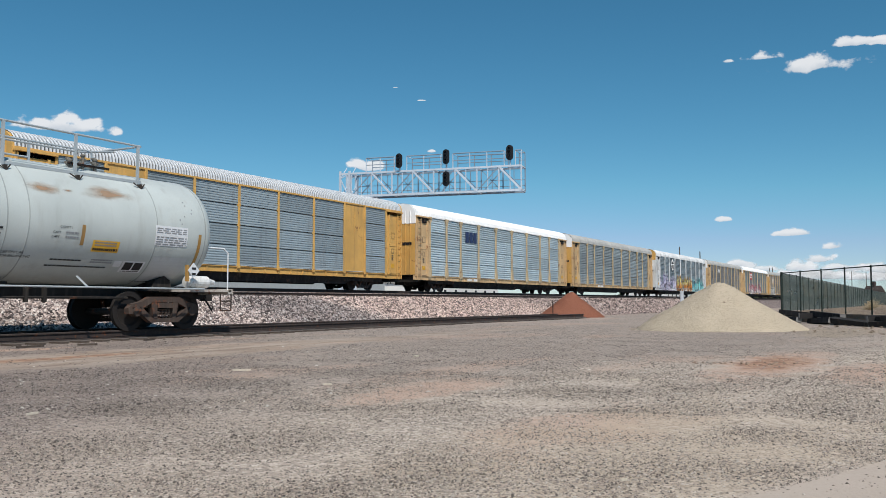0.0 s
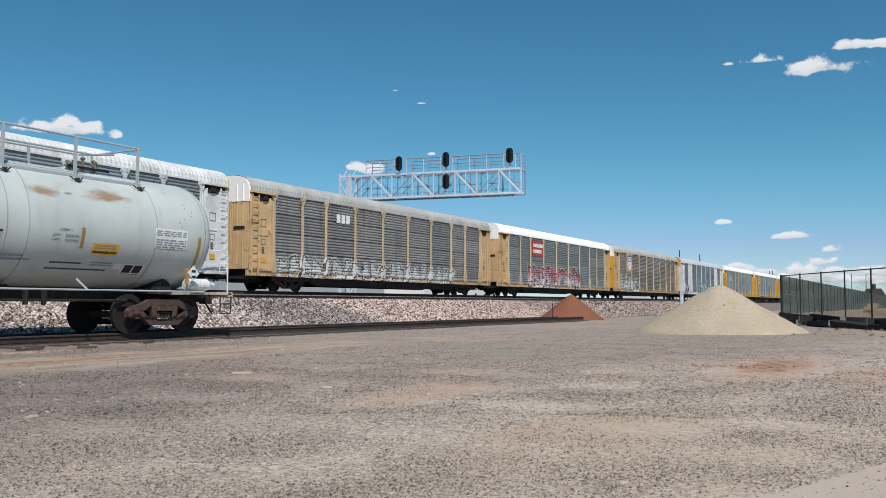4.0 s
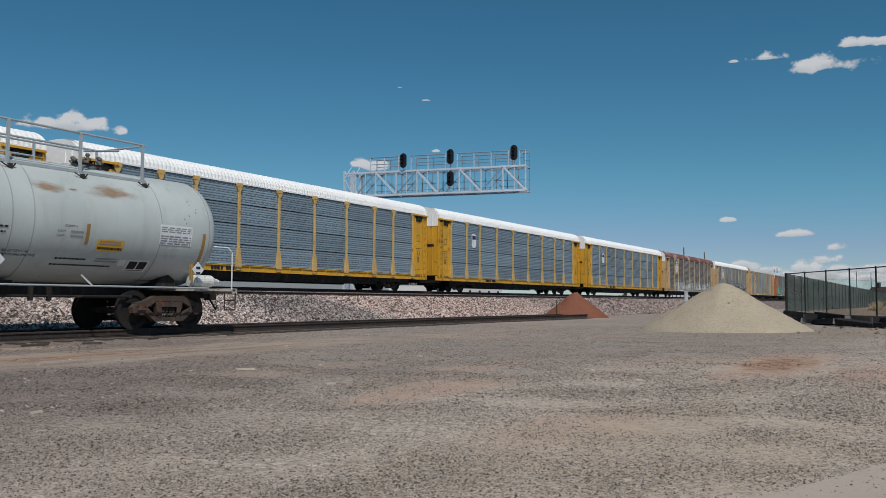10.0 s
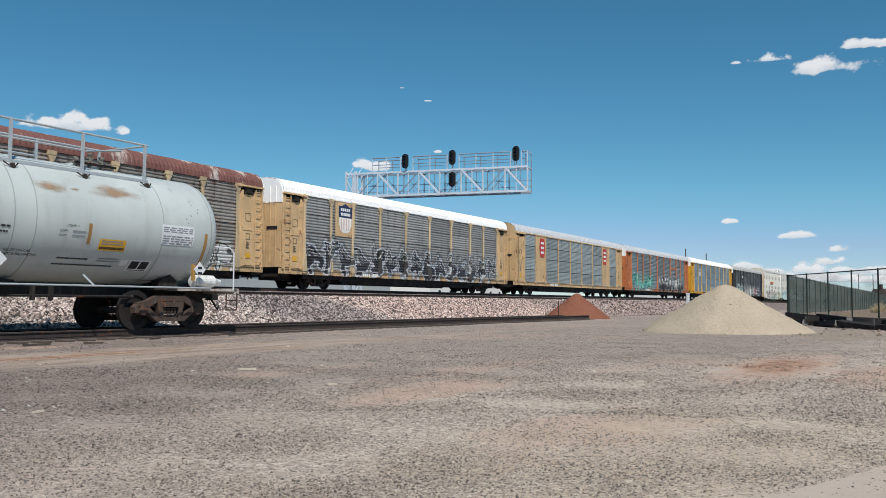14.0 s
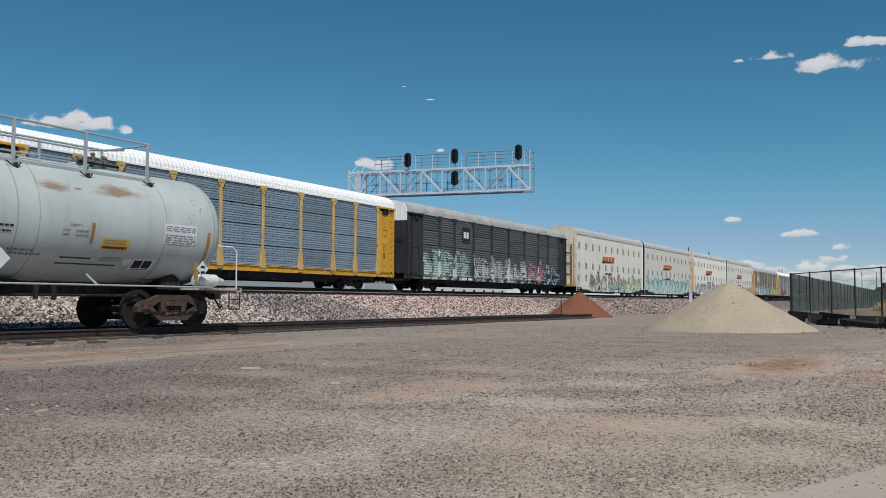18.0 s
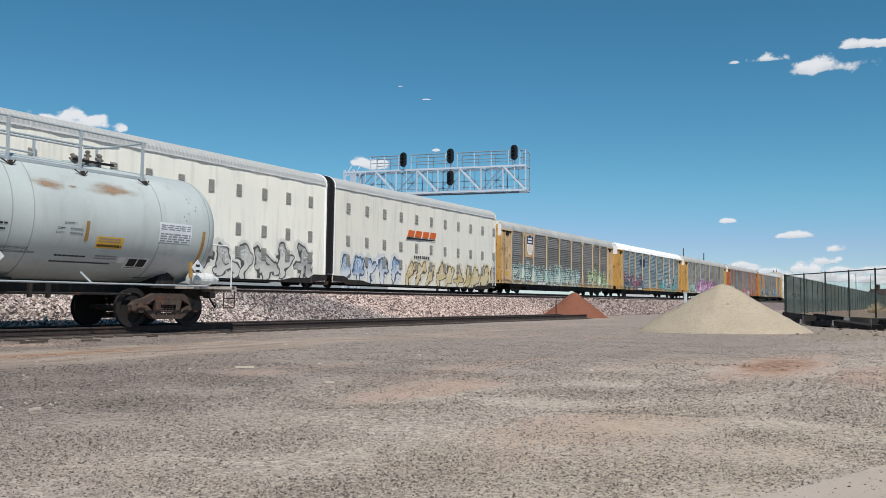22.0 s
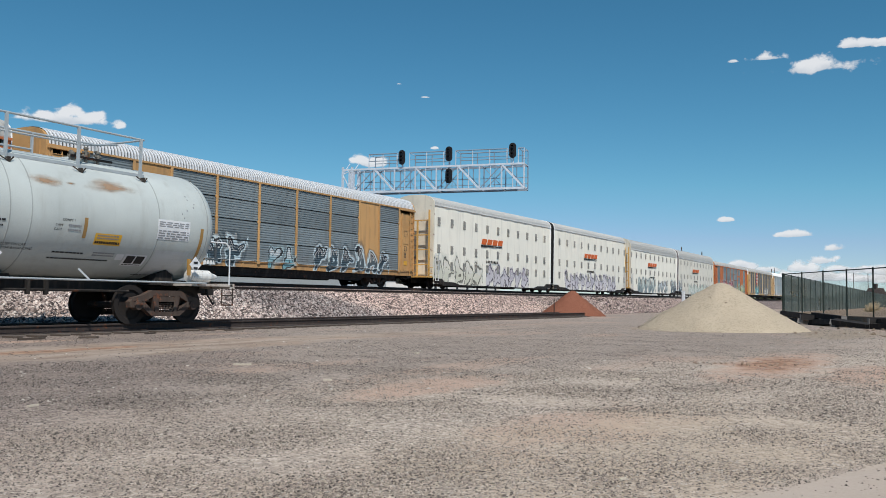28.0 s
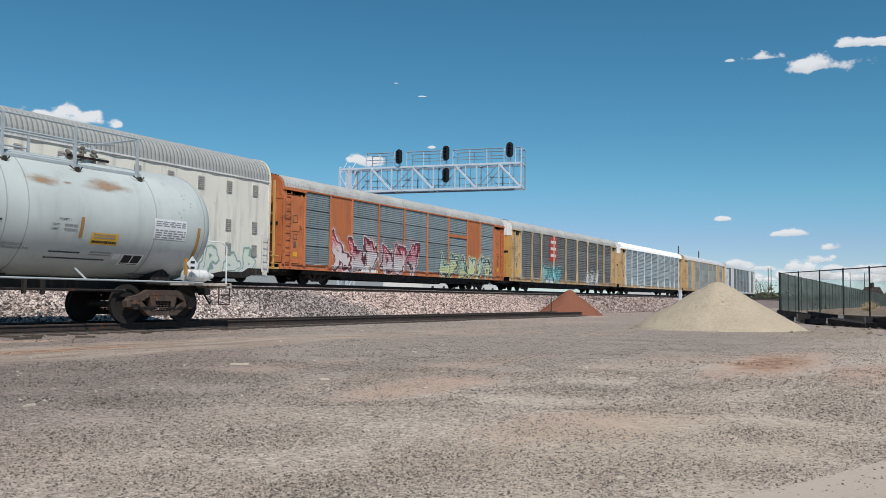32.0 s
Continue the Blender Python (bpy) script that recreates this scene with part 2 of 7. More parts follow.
    # raw clay churned up in two places
    for cx, cy, rx, ry in ((13.9, 2.1, 2.3, 0.62), (9.2, 12.35, 3.2, 0.42)):
        dx, dy = m.math("DIVIDE", m.math("SUBTRACT", x, cx), rx), m.math("DIVIDE", m.math("SUBTRACT", y, cy), ry)
        dd = m.math("ADD", m.math("SQRT", m.math("ADD", m.math("MULTIPLY", dx, dx), m.math("MULTIPLY", dy, dy))), m.math("MULTIPLY", m.math("SUBTRACT", m.noise(2.3, 6, 0.65), 0.5), 2.2))
        col = m.mix(m.step(dd, 0.35, 1.0, 0.85, 0.0), col, m.mix(m.step(m.noise(5.0, 5), 0.35, 0.65), (0.22, 0.115, 0.075), (0.44, 0.275, 0.185)))
    # tan dirt washed out round the timbers and the heap
    for cx, cy, rx, ry in ((28.5, 2.4, 5.0, 1.3), (29.6, 6.0, 3.3, 3.3)):
        dx, dy = m.math("DIVIDE", m.math("SUBTRACT", x, cx), rx), m.math("DIVIDE", m.math("SUBTRACT", y, cy), ry)
        dd = m.math("ADD", m.math("SQRT", m.math("ADD", m.math("MULTIPLY", dx, dx), m.math("MULTIPLY", dy, dy))), m.math("MULTIPLY", m.math("SUBTRACT", m.noise(1.1, 5), 0.5), 1.0))
        col = m.mix(m.step(dd, 0.7, 1.05, 0.85, 0.0), col, m.mix(m.noise(4, 5), (0.27, 0.22, 0.17), (0.41, 0.345, 0.275)))
    # buff fines washed off the road
    dx, dy = m.math("DIVIDE", m.math("SUBTRACT", x, 5.6), 3.4), m.math("DIVIDE", m.math("SUBTRACT", y, 1.4), 1.6)
    dd = m.math("ADD", m.math("SQRT", m.math("ADD", m.math("MULTIPLY", dx, dx), m.math("MULTIPLY", dy, dy))), m.math("MULTIPLY", m.math("SUBTRACT", m.noise(1.3, 6, 0.65), 0.5), 1.8))
    col = m.mix(m.step(dd, 0.3, 1.2, 0.45, 0.0), col, m.mix(m.noise(14, 5), (0.36, 0.285, 0.205), (0.60, 0.495, 0.38)))
    # dark stones among the pale ones
    spot = m.cells(38)
    dots = m.math("MULTIPLY", m.step(m.xyz(spot.outputs["Color"])[2], 0.66, 0.74), m.step(spot.outputs["Distance"], 0.30, 0.5, 1.0, 0.0))
    col = m.mix(m.math("MULTIPLY", dots, m.math("SUBTRACT", 0.8, m.math("MULTIPLY", band, 0.6))), col, m.mix(1.0, col, (0.42, 0.41, 0.41), "MULTIPLY"))
    # bare packed road at the camera's side
    r = m.math("ADD", m.math("ADD", m.math("MULTIPLY", x, -0.335), m.math("MULTIPLY", y, -0.94)), m.math("ADD", m.math("MULTIPLY", wob, 0.5), 1.97))
    road = m.math("MULTIPLY", m.step(r, -0.06, 0.12), 0.92)
    col = m.mix(road, col, m.mix(m.noise(1.4, 6), (0.40, 0.335, 0.285), (0.50, 0.43, 0.375)))
    m.colour(m.mix(1.0, col, (0.985, 0.972, 0.955), "MULTIPLY"))
    h = m.math("SUBTRACT", 1.0, st.outputs["Distance"])
    h = m.math("MULTIPLY", h, m.math("SUBTRACT", 1.0, m.math("MAXIMUM", m.math("MULTIPLY", band, 0.7), road)))
    m.bump(m.math("ADD", h, m.noise(60, 3)), 0.6, 0.012)
    return m


def grey_stretch(m, col):
    """Along the bank a stretch of darker grey stone lies between pinkish ones."""
    x = m.math("ADD", m.xyz()[0], m.math("MULTIPLY", m.noise(0.3, 3), 3.0))
    g = m.math("MULTIPLY", m.step(x, 25.5, 27.5), m.step(x, 31.5, 33.5, 1.0, 0.0))
    col = m.mix(m.math("MULTIPLY", g, 0.75), col, m.mix(1.0, col, (0.5, 0.52, 0.55), "MULTIPLY"))
    col = m.mix(m.step(x, 51.0, 56.0, 0.0, 0.8), col, m.mix(1.0, col, (0.62, 0.64, 0.66), "MULTIPLY"))
    # colour also turns darker and greyer below x 19
    col = m.mix(m.step(x, 14.0, 19.0, 0.85, 0.0), col, m.mix(1.0, col, (0.66, 0.69, 0.70), "MULTIPLY"))
    return m.mix(m.step(x, 31.5, 35.0, 0.0, 0.5), col, m.mix(1.0, col, (1.15, 0.98, 0.92), "MULTIPLY"))


def stone_mat(name, stops, bump=0.3, bank=False, yard=False):
    m = Mat(name, 0.9, 0, 0.2)
    col = m.ramp(m.island(), stops)
    if bank:
        col = grey_stretch(m, col)
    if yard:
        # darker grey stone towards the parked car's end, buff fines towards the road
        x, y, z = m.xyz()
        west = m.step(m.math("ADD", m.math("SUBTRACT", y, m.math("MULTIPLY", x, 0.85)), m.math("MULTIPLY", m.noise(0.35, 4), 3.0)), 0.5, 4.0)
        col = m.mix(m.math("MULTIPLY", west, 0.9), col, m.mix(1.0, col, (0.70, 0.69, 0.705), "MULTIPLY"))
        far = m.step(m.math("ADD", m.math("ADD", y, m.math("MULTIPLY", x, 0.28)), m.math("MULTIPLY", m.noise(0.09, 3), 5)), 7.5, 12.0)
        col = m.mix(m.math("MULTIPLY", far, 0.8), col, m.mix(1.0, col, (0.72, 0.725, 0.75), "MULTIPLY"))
    col = m.mix(m.step(m.noise(25, 4), 0.3, 0.7, 0.0, 0.35), col, (0.14, 0.12, 0.11))
    return m.colour(col).bump(m.noise(50, 3), bump, 0.01)


def ballast_bed():
    m = Mat("ballast_bed", 0.95, 0, 0.15)
    st = m.cells(9.0)
    col = m.ramp(m.math("FRACT", m.math("MULTIPLY", m.xyz(st.outputs["Color"])[0], 5.3)),
                 [(0, (0.05, 0.045, 0.045)), (0.4, (0.2, 0.175, 0.165)), (0.75, (0.36, 0.31, 0.29)), (1.0, (0.6, 0.53, 0.5))])
    col = m.mix(m.step(m.noise(0.25, 3), 0.4, 0.6, 0, 0.3), col, (0.36, 0.26, 0.22))
    col = grey_stretch(m, col)
    return m.colour(col).bump(m.math("SUBTRACT", 1.0, st.outputs["Distance"]), 1.0, 0.05)


def sand_mat(name, a, b):
    m = Mat(name, 1.0, 0, 0.1)
    col = m.mix(m.noise(1.3, 5), a, b)
    g = m.cells(34)
    col = m.mix(m.step(m.xyz(g.outputs["Color"])[1], 0.5, 1.0, 0, 0.5), col, dark(a, 0.55))
    return m.colour(col).bump(m.math("ADD", m.math("ADD", m.noise(14, 6, 0.7), m.math("MULTIPLY", m.noise(4.5, 4), 2.2)), m.math("MULTIPLY", g.outputs["Distance"], -0.8)), 0.8, 0.05)


def plain(name, c, rough=0.6, metal=0.0, vary=0.25, scale=3.0):
    m = Mat(name, rough, metal, 0.35)
    n = m.noise(scale, 5, 0.6)
    m.colour(m.mix(n, dark(c, 1 - vary), dark(c, 1 + vary))).bump(m.noise(scale * 14, 3), 0.15, 0.004)
    return m


M_GROUND = gravel_ground()
M_BALLAST = ballast_bed()
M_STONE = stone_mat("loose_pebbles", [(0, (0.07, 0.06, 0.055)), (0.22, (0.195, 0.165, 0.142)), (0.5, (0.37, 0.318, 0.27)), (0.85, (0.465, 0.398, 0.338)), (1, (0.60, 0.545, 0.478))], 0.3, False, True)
M_CHIP = stone_mat("limestone_chip", [(0, (0.5, 0.45, 0.39)), (1, (0.76, 0.71, 0.64))])
M_CRUSHED = stone_mat("crushed_ballast", [(0, (0.028, 0.024, 0.024)), (0.3, (0.12, 0.095, 0.09)), (0.5, (0.46, 0.36, 0.325)), (0.8, (0.72, 0.595, 0.54)), (1, (0.88, 0.80, 0.74))], 0.3, True)
M_SAND = sand_mat("pale_sand", (0.475, 0.395, 0.292), (0.62, 0.525, 0.40))
M_REDSAND = sand_mat("red_cinder", (0.24, 0.095, 0.06), (0.33, 0.14, 0.09))
M_RAIL = paint("rusty_rail_steel", (0.05, 0.039, 0.036), 0.8, 0.3, 0.15, 3, 0.0, 0.2)
M_DULL = plain("dull_rail_head", (0.10, 0.085, 0.078), 0.7, 0.2)
M_HEAD = plain("worn_rail_head", (0.42, 0.42, 0.43), 0.3, 1.0)
M_TIE = paint("weathered_tie", (0.085, 0.066, 0.054), 0.9, 0.5, 0, 4)
M_CREO = paint("creosoted_timber", (0.022, 0.02, 0.02), 0.85, 0.4, 0, 4)
M_ENDGRAIN = plain("cut_timber_end", (0.2, 0.19, 0.18), 0.9)
M_GALV = plain("galvanised_steel", (0.60, 0.66, 0.73), 0.5, 0.15, 0.15)
# darker copy of the bridge steel: shade painted into back members and railings
M_SHADEGALV = plain("shaded_galvanised_steel", (0.25, 0.31, 0.38), 0.55, 0.2, 0.2)
M_ALU = plain("aluminium_paint", (0.72, 0.74, 0.76), 0.4, 0.2, 0.1)
M_BLACK = plain("black_enamel", (0.012, 0.012, 0.014), 0.5)
M_LENS = plain("dark_lens_glass", (0.03, 0.03, 0.035), 0.1)
M_FENCE = plain("dark_green_fence_paint", (0.018, 0.028, 0.022), 0.5)
M_UNDER = paint("grimy_underframe", (0.018, 0.016, 0.015), 0.8, 0.3, 0.05, 2)
M_TRUCK = paint("grimy_truck_casting", (0.035, 0.028, 0.024), 0.8, 0.4, 0.3, 2)
M_WHEEL = plain("dark_wheel_steel", (0.017, 0.014, 0.013), 0.75, 0.0)

# ------------------------------------------------------------------ ground
RAIL_SIDING, RAIL_NEAR, RAIL_MAIN = 0.23, 1.32, 1.61
Y_SIDING, Y_NEAR, Y_MAIN, Y_FAR = 17.8, 26.1, 30.9, 36.5


def ground_height(x, y):
    return 0.03 * noise.noise((x * 0.21, y * 0.21, 0)) + 0.012 * noise.noise((x * 0.9, y * 0.9, 3))


def build_ground():
    xs = [-3000, -600, -120, -40] + [v * 1.0 for v in range(-20, 71)] + [90, 140, 300, 900, 4000]
    ys = [-3000, -600, -100, -30] + [v * 0.75 - 10 for v in range(0, 45)] + [40, 60, 120, 400, 1200, 4000]
    vs = [(x, y, ground_height(x, y) if abs(x) < 100 and abs(y) < 30 else 0.0) for x in xs for y in ys]
    n = len(ys)
    fs = [(i * n + j, (i + 1) * n + j, (i + 1) * n + j + 1, i * n + j + 1) for i in range(len(xs) - 1) for j in range(n - 1)]
    ob = part("ground", Shape().add(vs, fs), M_GROUND, None, "wide yard of grey gravel with patches of reddish dirt", "all")
    tagged(ob, "", "ground", "", "structure")


build_ground()


def pebbles(name, count, spots, size, mat, label, seed, flatness=0.65):
    """Loose stones as one mesh; spots(rng, count) gives x, y, z of each."""
    rng = np.random.default_rng(seed)
    base = np.array([(1, 0, 0), (0, 1, 0), (-1, 0, 0), (0, -1, 0), (0, 0, 1), (0, 0, -1)], float)
    tri = np.array([(0, 1, 4), (1, 2, 4), (2, 3, 4), (3, 0, 4), (1, 0, 5), (2, 1, 5), (3, 2, 5), (0, 3, 5)])
    at = spots(rng, count)
    r = size[0] * (size[1] / size[0]) ** (rng.random(count) ** 2.0)
    p = base[None] * (1 + rng.uniform(-0.4, 0.4, (count, 6, 3))) * r[:, None, None] * np.array((1, 1, flatness))
    p += rng.uniform(-0.25, 0.25, (count, 6, 3)) * r[:, None, None]
    a = rng.random(count) * 6.3
    c, d = np.cos(a)[:, None], np.sin(a)[:, None]
    q = np.stack([p[..., 0] * c - p[..., 1] * d, p[..., 0] * d + p[..., 1] * c, p[..., 2] + r[:, None] * 0.2], -1) + at[:, None, :]
    f = (tri[None] + np.arange(count)[:, None, None] * 6).reshape(-1)
    me = bpy.data.meshes.new(name)
    me.vertices.add(count * 6)
    me.vertices.foreach_set("co", q.reshape(-1))
    me.loops.add(len(f))
    me.loops.foreach_set("vertex_index", f.astype(np.int32))
    me.polygons.add(count * 8)
    me.polygons.foreach_set("loop_start", np.arange(0, len(f), 3, dtype=np.int32))
    me.update(calc_edges=True)
    me.materials.append(None)
    return tagged(place(name, me, mat), label, "stones", "", "stuff")


def fan(rng, count, near, far, keep):
    """Places spread over the yard's wedge between two distances, denser close by."""
    d = near * (far / near) ** rng.random(count * 2)
    a = radians(29.5) + rng.uniform(-0.56, 0.56, count * 2)
    x, y = d * np.cos(a), d * np.sin(a)
    ok = np.nonzero(keep(x, y, rng.random(count * 2)))[0]
    ok = np.resize(ok, count)
    x, y = x[ok], y[ok]
    z = np.array([ground_height(u, v) for u, v in zip(x.tolist(), y.tolist())])
    return np.stack([x, y, z], 1)


def near_spots(rng, count):
    return fan(rng, count, 3.5, 12.0, lambda x, y, r: (-0.335 * x - 0.94 * y + 2.22 < 0.05) | (r < 0.05))


def mid_spots(rng, count):
    def keep(x, y, r):
        wide = 1.75 - 1.45 * np.clip((x - 7) / 17, 0, 1)
        worn = (np.abs(y - 12.1) < wide + 0.2) | (np.hypot((x - 8) / 1.7, (y - 4.65) / 0.6) < 1) | (np.hypot((x - 13.2) / 2.6, (y - 2.0) / 0.8) < 1)
        return (y < 17.0) & ~(worn & (r < 0.85)) & ((-0.335 * x - 0.94 * y + 2.22 < 0.05) | (r < 0.05))
    return fan(rng, count, 7.5, 34.0, keep)


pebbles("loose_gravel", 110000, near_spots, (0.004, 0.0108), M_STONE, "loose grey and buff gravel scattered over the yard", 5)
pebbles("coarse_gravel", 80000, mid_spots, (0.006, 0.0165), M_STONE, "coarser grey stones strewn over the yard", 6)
pebbles("pale_chips", 420, mid_spots, (0.009, 0.03), M_CHIP, "scattered pale limestone chips on the yard", 7, 0.5)

# ------------------------------------------------------------------ railway embankment and tracks
BANK = [(19.2, 0.0), (19.9, 0.06), (21.0, 0.34), (23.6, 1.06), (24.4, 1.14), (27.6, 1.16), (28.6, 1.40), (33.0, 1.42),
        (44.0, 1.40), (47.5, 0.9), (51.0, 0.0)]


def build_bank():
    xs = [-900, -300, -60] + list(range(-10, 120, 2)) + [140, 180, 260, 500, 1800]
    vs, fs = [], []
    for x in xs:
        for y, h in BANK:
            w = 0.10 * noise.noise((x * 0.23, y * 0.4, 7)) if 0.02 < h < 1.3 else 0.0
            vs.append((x, y + w * 2, h + w * 0.6 - (0.06 if h == 0 else 0)))
    n = len(BANK)
    fs = [(i * n + j, (i + 1) * n + j, (i + 1) * n + j + 1, i * n + j + 1) for i in range(len(xs) - 1) for j in range(n - 1)]
    ob = part("embankment", Shape().add(vs, fs), M_BALLAST, None, "raised railway bed of pinkish grey crushed stone ballast", "all")
    tagged(ob, "", "embankment", "", "structure")


build_bank()


def slope_spots(rng, count):
    x, y = rng.uniform(5, 64, count), rng.uniform(19.3, 24.7, count)
    z = np.interp(y, [b[0] for b in BANK], [b[1] for b in BANK]) - 0.01
    return np.stack([x, y, z], 1)


pebbles("ballast_stones", 52000, slope_spots, (0.035, 0.07), M_CRUSHED, "angular pinkish grey ballast stones on the railway bank", 9, 0.9)


def far_slope_spots(rng, count):
    x, y = rng.uniform(64, 120, count), rng.uniform(19.5, 24.7, count)
    return np.stack([x, y, np.interp(y, [b[0] for b in BANK], [b[1] for b in BANK]) - 0.01], 1)


pebbles("far_ballast_stones", 14000, far_slope_spots, (0.06, 0.11), M_CRUSHED, "grey ballast stones farther along the railway bank", 10, 0.9)

RAIL_SECTION = [(-0.07, 0), (0.07, 0), (0.07, 0.015), (0.012, 0.035), (0.012, 0.125), (0.036, 0.138), (0.036, 0.166), (0.028, 0.172),
                (-0.028, 0.172), (-0.036, 0.166), (-0.036, 0.138), (-0.012, 0.125), (-0.012, 0.035), (-0.07, 0.015)]
TIE = Shape().box(-0.115, 0.115, -1.3, 1.3, -0.18, 0.0, 0.012).mesh("tie")


def track(y, top, x0, x1, ties, label, buried=0.0):
    t = thing("railway_track", pose(0, y, top), label, "railway track", "parallel tracks", "structure")
    for s in (-1, 1):
        r = part("rail", Shape().prism([(s * 0.753 + a, b - 0.172) for a, b in RAIL_SECTION], x0, x1), M_RAIL, t)
        part("rail_head", Shape().box(x0, x1, s * 0.753 - 0.024, s * 0.753 + 0.024, 0.0, 0.004), M_DULL if buried else M_HEAD, r, "dull brown running surface" if buried else "polished running surface")
    for k in range(ties[2]):
        x = ties[0] + (ties[1] - ties[0]) * k / max(1, ties[2] - 1)
        j = 0.03 * noise.noise((x * 3.1, y, 0))
        place("tie", TIE, M_TIE, t, pose(x + j, j, -0.175 - buried, 0, 0, j * 40))
    return t


# siding bed, its colour darkened to deepen the shade under the tank car
M_SHADEBED = stone_mat("shade_darkened_bed", [(0, (0.09, 0.075, 0.066)), (1, (0.24, 0.205, 0.18))])
cinder = part("track_bed", Shape().prism([(-60, 16.75), (46.8, 16.95), (46.8, 19.3), (-60, 19.9)], -0.05, 0.045, "z"), M_SHADEBED, None, "bed of the siding, coloured dark to deepen the shade under the tank car")
tagged(cinder, "", "track bed", "", "structure")
track(Y_SIDING, RAIL_SIDING, -60, 46.6, (2, 46, 80), "rusty siding track with half buried wooden ties", 0.02)
track(Y_NEAR, RAIL_NEAR, -900, 1800, (2, 140, 230), "empty main line track on the ballast bank")
track(Y_MAIN, RAIL_MAIN, -900, 1800, (2, 100, 160), "main line track under the passing train")
track(Y_FAR, RAIL_MAIN, -900, 1800, (2, 60, 80), "main line track behind the passing train")

# ------------------------------------------------------------------ heaps
def heap(name, x, y, r, h, mat, label, seed, flat=0.12):
    rings, seg = 26, 72
    vs, fs = [(0, 0, h * 0.985)], []
    for i in range(1, rings + 1):
        q = i / rings
        for j in range(seg):
            a = 2 * math.pi * j / seg
            c, s = math.cos(a), math.sin(a)
            w = noise.noise((c * 1.6 + seed, s * 1.6, q * 1.5))
            rr = r * q * (1 + 0.07 * w)
            z = h * (1 - q) / (1 - flat * 0.35) if q > flat else h * (1 - flat * 0.5 - 0.5 * q * q / flat) / (1 - flat * 0.35)
            foot = max(0.0, q - 0.9)
            z = max(z, 0) * (1 - 0.15 * foot * 10) + 0.03 * h * noise.noise((c * q * 5 + seed, s * q * 5, 1.0)) * min(1, (1 - q) * 6)
            z += 0.012 * noise.noise((c * q * 30, s * q * 30, seed)) - (0.03 if i == rings else 0)
            vs.append((c * rr, s * rr, z))
    fs += [(0, 1 + j, 1 + (j + 1) % seg) for j in range(seg)]
    for i in range(rings - 1):
        fs += [(1 + i * seg + j, 1 + (i + 1) * seg + j, 1 + (i + 1) * seg + (j + 1) % seg, 1 + i * seg + (j + 1) % seg) for j in range(seg)]
    ob = part(name, Shape().add(vs, fs), mat, None, label, "all", pose(x, y, 0))
    return tagged(ob, "", "pile")


heap("sand_mound", 29.65, 6.10, 2.72, 1.58, M_SAND, "tall cone of pale buff sand dumped on the gravel", 2.0)
heap("cinder_mound", 48.3, 18.4, 2.0, 1.50, M_REDSAND, "small cone of brick red cinder by the track end", 5.0)

# ------------------------------------------------------------------ autorack cars
BAYS = [-11.72, -9.4, -7.3, -4.45, -1.48, 1.48, 4.45, 7.3, 9.4, 11.72]
ROWS = [1.08, 2.06, 3.05, 4.03, 5.0]
W = 1.50  # half width of the rack
HALF = 13.66


def roof_line(half, eave, top, n=7):
    """Half of the roof's curve from eave to ridge, as (y, z)."""
    out = []
    for i in range(n + 1):
        a = math.pi / 2 * i / n
        out.append((half * math.cos(a) ** 0.75, eave + (top - eave) * math.sin(a) ** 0.8))
    return out


def roof_mesh(x0, x1, half, eave, top, pitch, depth):
    hs = roof_line(half, eave, top)
    ring = [(-y, z) for y, z in hs] + [(y, z) for y, z in reversed(hs[:-1])]
    k = int((x1 - x0) / pitch)
    s = Shape()
    n = len(ring)
    for i in range(k + 1):
        x = x0 + (x1 - x0) * i / k
        d = depth if i % 2 else 0.0
        s.v += [(x, y * (1 - d / half), z - d * (z - eave) / (top - eave)) for y, z in ring]
    s.f += [(i * n + j, (i + 1) * n + j, (i + 1) * n + j + 1, i * n + j + 1) for i in range(k) for j in range(n - 1)]
    me = s.mesh("roof", False)
    return me


def ribbed_roof(x0, x1, half, eave, top, period, depth):
    """A roof of square ribs: raised flats with sunk channels between."""
    hs = roof_line(half, eave, top)
    ring = [(-y, z) for y, z in hs] + [(y, z) for y, z in reversed(hs[:-1])]
    n, k, s = len(ring), int((x1 - x0) / period), Shape()
    step = (x1 - x0) / k
    for i in range(k):
        for q, d in ((0.0, 0.0), (0.46, 0.0), (0.52, depth), (0.94, depth)):
            x = x0 + (i + q) * step
            s.v += [(x, y * (1 - d / half), z - d * (z - eave) / (top - eave)) for y, z in ring]
    m = 4 * k
    s.f += [(i * n + j, (i + 1) * n + j, (i + 1) * n + j + 1, i * n + j + 1) for i in range(m - 1) for j in range(n - 1)]
    return s.mesh("roof")


def corrugated(x0, x1, z0, z1, ribs, y, deep):
    """A sheet with trapezoid ribs that run along x, on the side y."""
    line, sgn = [], (1 if y > 0 else -1)
    h = (z1 - z0) / ribs
    for i in range(ribs):
        b = z0 + i * h
        line += [(y, b), (y, b + h * 0.38), (y - sgn * deep, b + h * 0.52), (y - sgn * deep, b + h * 0.86)]
    line.append((y, z1))
    s = Shape().sheet(line, x0, x1)
    s.box(x0, x1, min(y - sgn * 0.05, y - sgn * 0.06), max(y - sgn * 0.05, y - sgn * 0.06), z0, z1)
    return s


